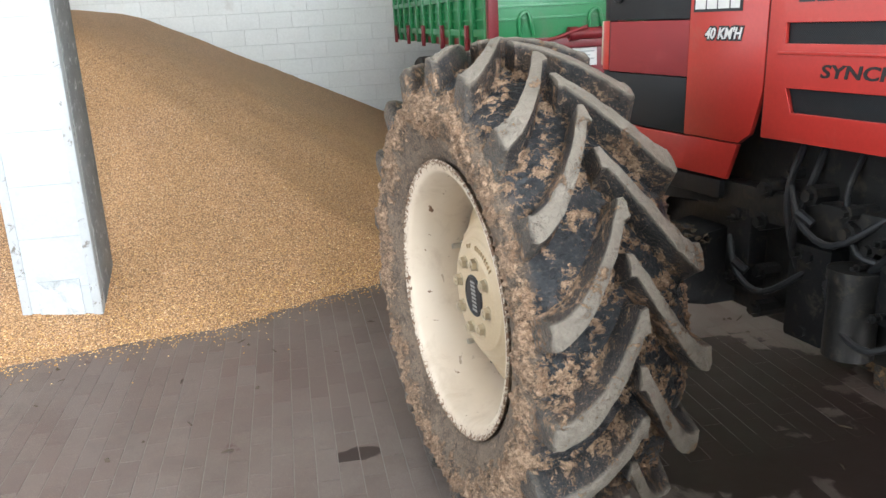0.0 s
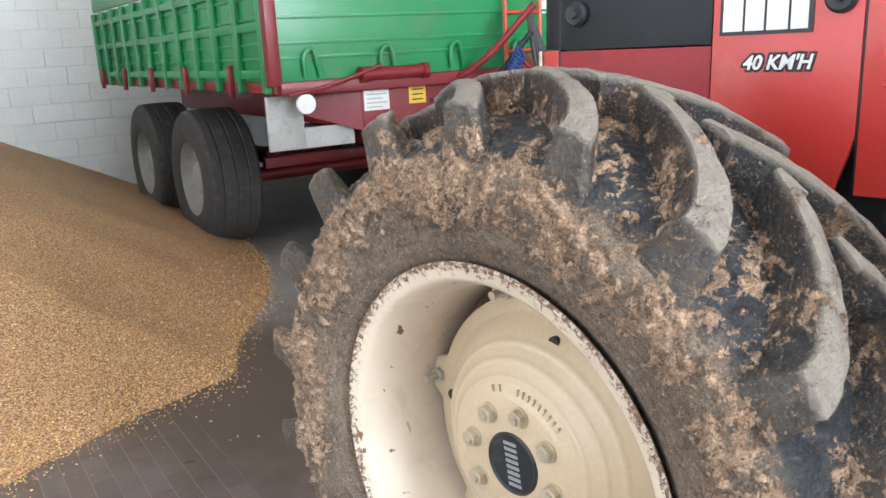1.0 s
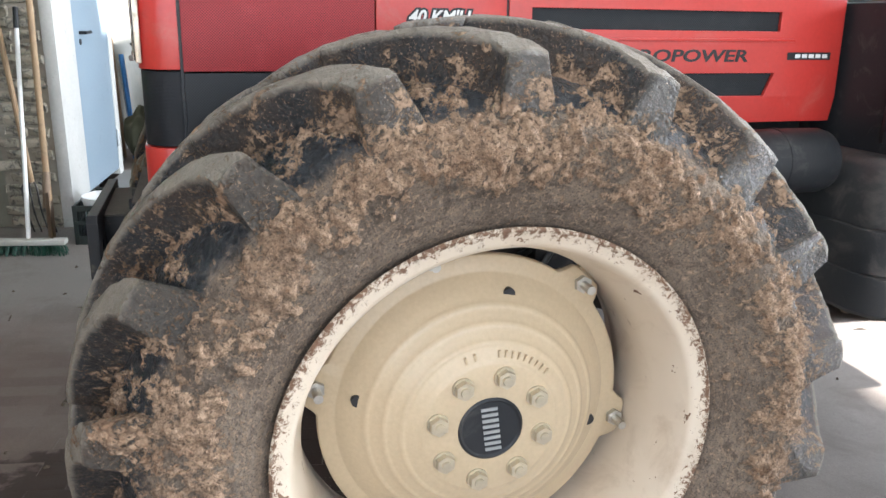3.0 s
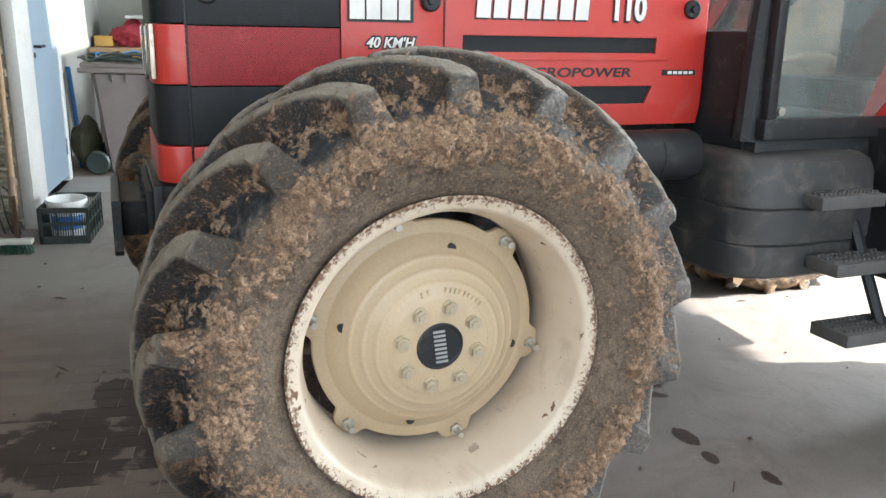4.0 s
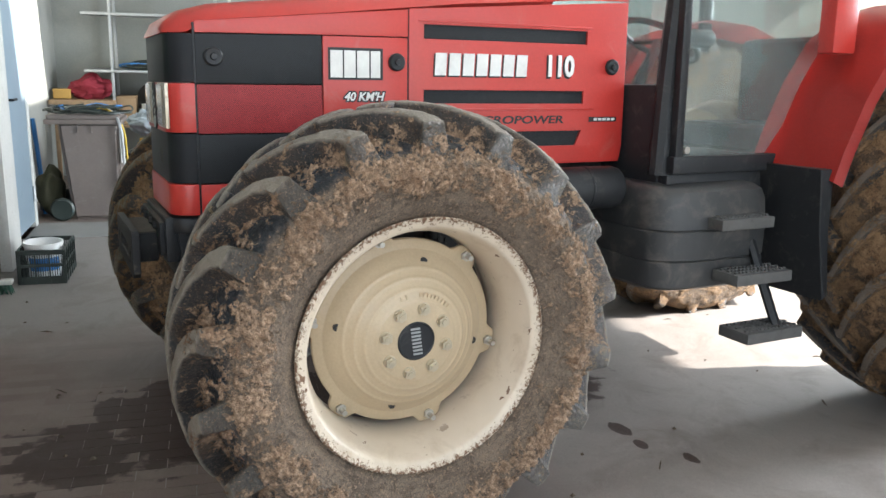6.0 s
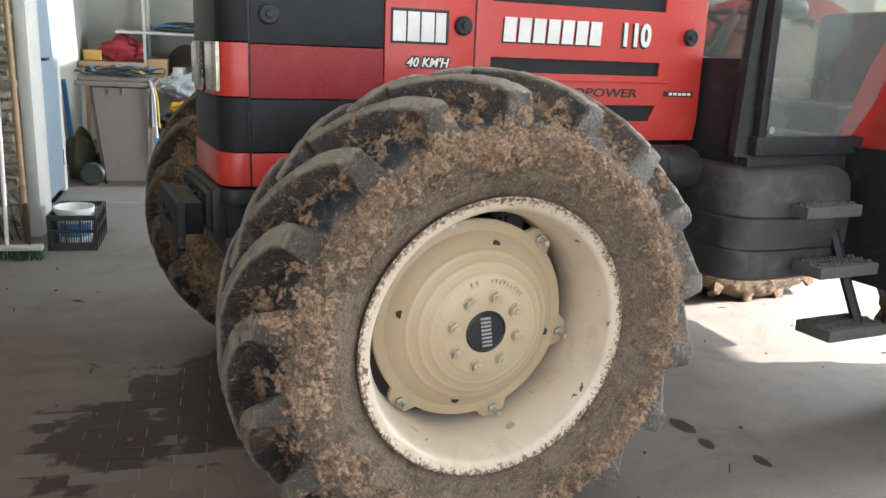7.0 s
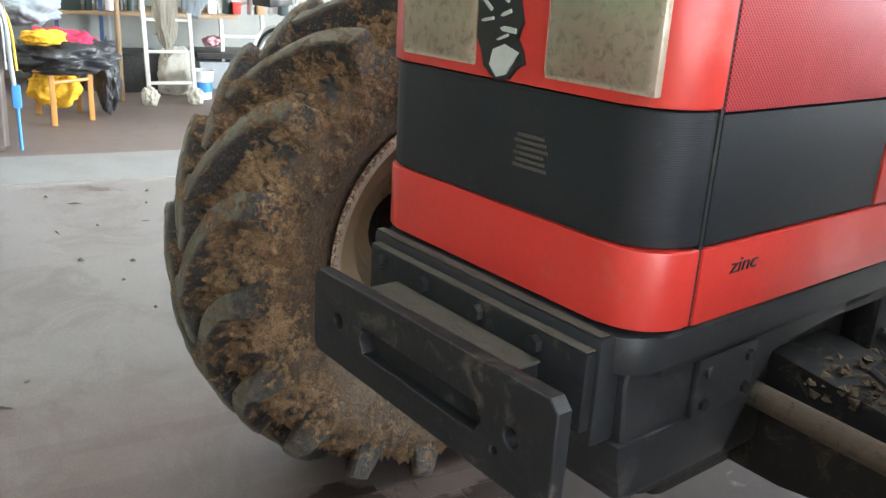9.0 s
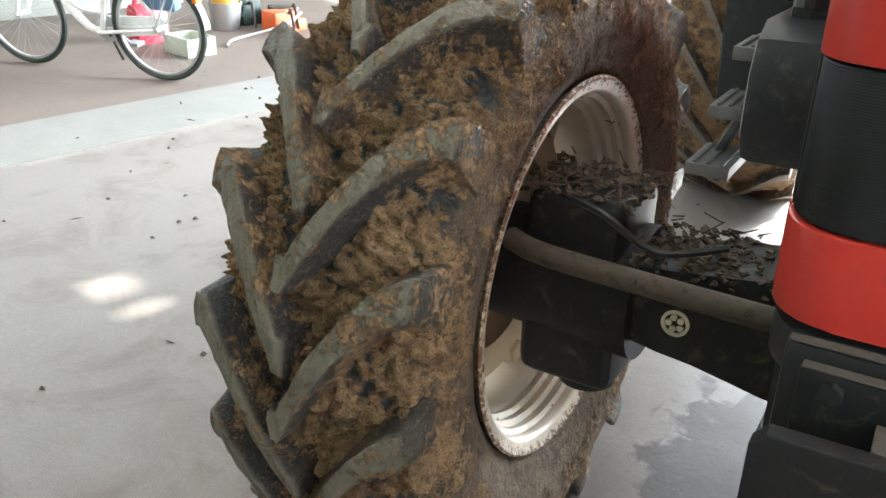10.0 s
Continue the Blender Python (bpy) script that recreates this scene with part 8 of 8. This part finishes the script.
    bm = boxes(((-0.16, -0.14, 0.84), (0.06, 0.14, 1.02), 0.02))
    part("basket", bm, DARK, t, "dark handlebar basket")
    bm = boxes(((1.30, -0.03, 0.52), (1.33, 0.03, 0.58), 0.006))
    part("rear_reflector", bm, plain("orange_reflector", (0.7, 0.16, 0.02), rough=0.3), t)
    return t


bicycle()
tray = thing("pale_box", at_hall(5.36, -1.76, 0, 0), "pale green plastic tray standing on the floor", "tray")
bm = bmesh.new()
for lo, hi in (((0, 0, 0), (0.30, 0.24, 0.01)), ((0, 0, 0), (0.012, 0.24, 0.13)), ((0.288, 0, 0), (0.30, 0.24, 0.13)), ((0, 0, 0), (0.30, 0.012, 0.13)), ((0, 0.228, 0), (0.30, 0.24, 0.13))):
    box(bm, lo, hi)
for k in range(5):
    box(bm, (-0.004, 0.02 + 0.045 * k, 0.0), (0.0, 0.028 + 0.045 * k, 0.12))
part("body", bm, plain("pale_green_plastic", (0.48, 0.52, 0.42), (0.40, 0.44, 0.36), 5, 0.5), tray, smooth=0)
can_red = thing("fuel_can", at_hall(5.95, -1.75), "bright red plastic fuel can on the floor", "can")
RED_PLASTIC = plain("bright_red_plastic", (0.55, 0.015, 0.04), rough=0.4, bumps=0.04)
bm = bmesh.new()
prism(bm, [(0, 0), (0.16, 0), (0.16, 0.24), (0.12, 0.28), (0.04, 0.28), (0, 0.22)], "y", 0, 0.26, 0.02)
part("body", bm, RED_PLASTIC, can_red)
bm = bmesh.new()
tube(bm, [(0.08, 0.03, 0.27), (0.08, 0.05, 0.33), (0.08, 0.20, 0.33), (0.08, 0.23, 0.27)], 0.016, 8)
part("handle", bm, RED_PLASTIC, can_red)
bucket("grey_bucket", at_hall(6.12, -2.38), 0.11, 0.135, 0.22, GREY_METAL, "grey metal bucket on the floor")
can("yellow_can", 6.12, -2.38, 0.20, 0.11, 0.22, plain("ochre_yellow_plastic", (0.62, 0.36, 0.04), rough=0.5), "ochre yellow container standing in the bucket", "container")
for k, (x, y, mt, nm) in enumerate(((5.75, -2.75, plain("orange_plastic", (0.65, 0.12, 0.03), rough=0.5), "orange"), (5.95, -2.95, DARK, "dark"), (6.2, -2.7, DARK_BOX, "dark green"))):
    t = thing("garden_machine", at_hall(x, y), nm + " small garden machine lying on the floor", "machine")
    rg = random.Random(60 + k)
    for j in range(6):
        lo = (rg.uniform(-0.1, 0.05), rg.uniform(-0.15, 0.05), 0)
        hi = (rg.uniform(0.06, 0.16), rg.uniform(0.06, 0.2), rg.uniform(0.06, 0.22))
        part(("housing", "motor", "tank", "guard", "cover", "foot")[j], boxes((lo, hi, 0.015)), mt, t)
    bm = bmesh.new()
    tube(bm, [(0, 0, 0.12), (-0.15, 0.1, 0.2), (-0.3, 0.18, 0.03)], 0.012, 8)
    part("bar", bm, DARK, t)
hosep = thing("grey_hose", at_hall(5.9, -2.3), "thin grey hose trailing over the floor", "hose")
bm = bmesh.new()
tube(bm, [(-0.4, 0.35, 0.012), (-0.25, 0.2, 0.012), (-0.2, 0.0, 0.02), (-0.3, -0.3, 0.09), (-0.25, -0.5, 0.16)], 0.011, 8)
part("tube", bm, GREY_METAL, hosep)
# Floor litter: straw ends and crumbs.
rg = random.Random(77)
vs, fs = [], []
for _ in range(190):
    p = HALL.inverted() @ Vector((rg.uniform(-2.5, 4.5), rg.uniform(-2.5, 3.0), 0))
    x, y, z = p.x, p.y, 0.004
    ln, w, a = rg.uniform(0.006, 0.045), rg.uniform(0.002, 0.006), rg.uniform(0, 6.3)
    if rg.random() < 0.5:
        ln, w = rg.uniform(0.006, 0.014), rg.uniform(0.005, 0.011)
    c, s2 = math.cos(a), math.sin(a)
    k = len(vs)
    for u, v in ((-ln, -w), (ln, -w * 0.6), (ln * 0.8, w), (-ln * 0.7, w * 0.8)):
        vs.append((x + u * c - v * s2, y + u * s2 + v * c, z))
    vs.append((x, y, z + w * 1.2))
    fs += [(k + i, k + (i + 1) % 4, k + 4) for i in range(4)]
me = bpy.data.meshes.new("floor_litter")
me.from_pydata(vs, [], fs)
me.materials.append(plain("dark_litter", (0.10, 0.075, 0.05), (0.05, 0.038, 0.028), 9, 0.95))
lit = tagged(new("floor_litter", me), "small dark crumbs of earth and straw on the floor", "litter", kind="stuff")
lit.matrix_world = HALL

# ---- pieces of the setting ----
def piece_mesh(sx, sy, sz, chamfer, seed, uneven=0.5):
    """A small block with chamfered top edges."""
    rg = random.Random(seed)
    j = lambda: rg.uniform(-0.0015, 0.0015)
    a, b, c = sx / 2, sy / 2, chamfer
    vs = [(-a + j(), -b + j(), -sz), (a + j(), -b + j(), -sz), (a + j(), b + j(), -sz), (-a + j(), b + j(), -sz)]
    vs += [(-a, -b, -c), (a, -b, -c), (a, b, -c), (-a, b, -c)]
    vs += [(-a + c, -b + c, j() * uneven), (a - c, -b + c, j() * uneven), (a - c, b - c, j() * uneven), (-a + c, b - c, j() * uneven)]
    fs = [(8, 9, 10, 11)]
    for base in (0, 4):
        for k in range(4):
            fs.append((base + k, base + (k + 1) % 4, base + 4 + (k + 1) % 4, base + 4 + k))
    return vs, fs


# Floor pavers: long way up the hall, in half bond.
BW, BL = 0.076, 0.215
kinds = []
for k in range(4):
    vs, fs = piece_mesh(BW - 0.0032, BL - 0.0032, 0.012, 0.0006, k)
    me = bpy.data.meshes.new("paver")
    me.from_pydata(vs, [], fs)
    me.materials.append(PAVER)
    kinds.append((me, vs, fs))
tight = []
for k in range(2):
    vs, fs = piece_mesh(BW - 0.00005, BL - 0.00005, 0.012, 0.00003, 10 + k, 0.02)
    tight.append((None, vs, fs))
rg = random.Random(21)
field_v, field_f, single = [], [], 0
nx, ny = int(11.0 / BW), int(12.5 / BL)
for i in range(nx):
    x = -7.0 + (i + 0.5) * BW
    for j in range(ny):
        y = -4.5 + (j + 0.5 * (i % 2)) * BL
        if y > foot_y(x) + 0.3 and x < 0.6 or x > 4.0 - BW / 2:
            continue
        z = rg.uniform(-0.0003, 0.0003)
        me, vs, fs = kinds[rg.randrange(4)]
        if x > 0.85 or y < 0.25 and x > -1.3 or y > 1.30 and x > -0.85:
            me, vs, fs = tight[rg.randrange(2)]
            z *= 0.12
        if -1.55 < x < -0.85 and 0.35 < y < 2.05 and single < 300:
            ob = new("paver", me)
            ob.parent = floor_base
            ob.location = (x, y, z)
            single += 1
        else:
            k = len(field_v)
            field_v += [(p[0] + x, p[1] + y, p[2] + z) for p in vs]
            field_f += [tuple(q + k for q in f) for f in fs]
me = bpy.data.meshes.new("paver_field")
me.from_pydata(field_v, [], field_f)
me.materials.append(PAVER_FIELD)
ob = new("paver_field", me)
ob.parent = floor_base
ob["kind"] = "stuff"

# North wall: whitewashed blocks with shallow joints.
HB, LB = 0.19, 0.39
kinds = []
for k in range(4):
    vs, fs = piece_mesh(LB - 0.005, HB - 0.005, 0.010, 0.002, 40 + k)
    me = bpy.data.meshes.new("block")
    me.from_pydata([(p[0], -0.006 - p[2], p[1]) for p in vs], [], fs)
    me.materials.append(WHITEWASH)
    kinds.append(me)
count = 0
for j in range(14):
    for i in range(22):
        x = -5.4 + (i + 0.5 * (j % 2)) * LB
        z = 0.1 + (j + 0.5) * HB
        if count >= 300 or x > 3.0:
            continue
        ob = new("block", kinds[(i * 7 + j * 3) % 4])
        ob.parent = wall_north
        ob.location = (x, 8.694 + 0.001 * ((i * 5 + j) % 3), z)
        count += 1

# Bare bricks of the pier beside the door.
rg = random.Random(9)
kinds = []
for k in range(5):
    bm = bmesh.new()
    vs = box(bm, (-0.010, -0.060, -0.027), (0.012, 0.060, 0.027), 0.007, 1)
    for v in bm.verts:
        v.co += Vector([rg.uniform(-0.008, 0.008) for _ in range(3)])
    me = bpy.data.meshes.new("brick")
    bm.to_mesh(me)
    bm.free()
    me.materials.append(OLD_BRICK)
    kinds.append(me)
for j in range(36):
    for i in range(2):
        y = 2.135 + i * 0.14 + (0.035 if j % 2 else 0.0)
        ob = new("brick", kinds[(i + j * 3) % 5])
        ob.parent = pier
        ob.location = (2.962 + rg.uniform(-0.012, 0.004), y + rg.uniform(-0.012, 0.012), 0.04 + j * 0.068 + rg.uniform(-0.004, 0.004))
        ob.rotation_euler = (rg.uniform(-0.08, 0.08), 0, rg.uniform(-0.06, 0.06))


# Repeated things share a group.
tops = [ob for ob in scene.objects if ob.parent is None and "category" in ob and "kind" not in ob]
singles = {}
for ob in tops:
    base = ob.name.split(".")[0]
    singles[base] = singles.get(base, 0) + 1
for ob in tops:
    base = ob.name.split(".")[0]
    if singles[base] > 1:
        ob["group"] = base.replace("_", " ") + "s in the barn"
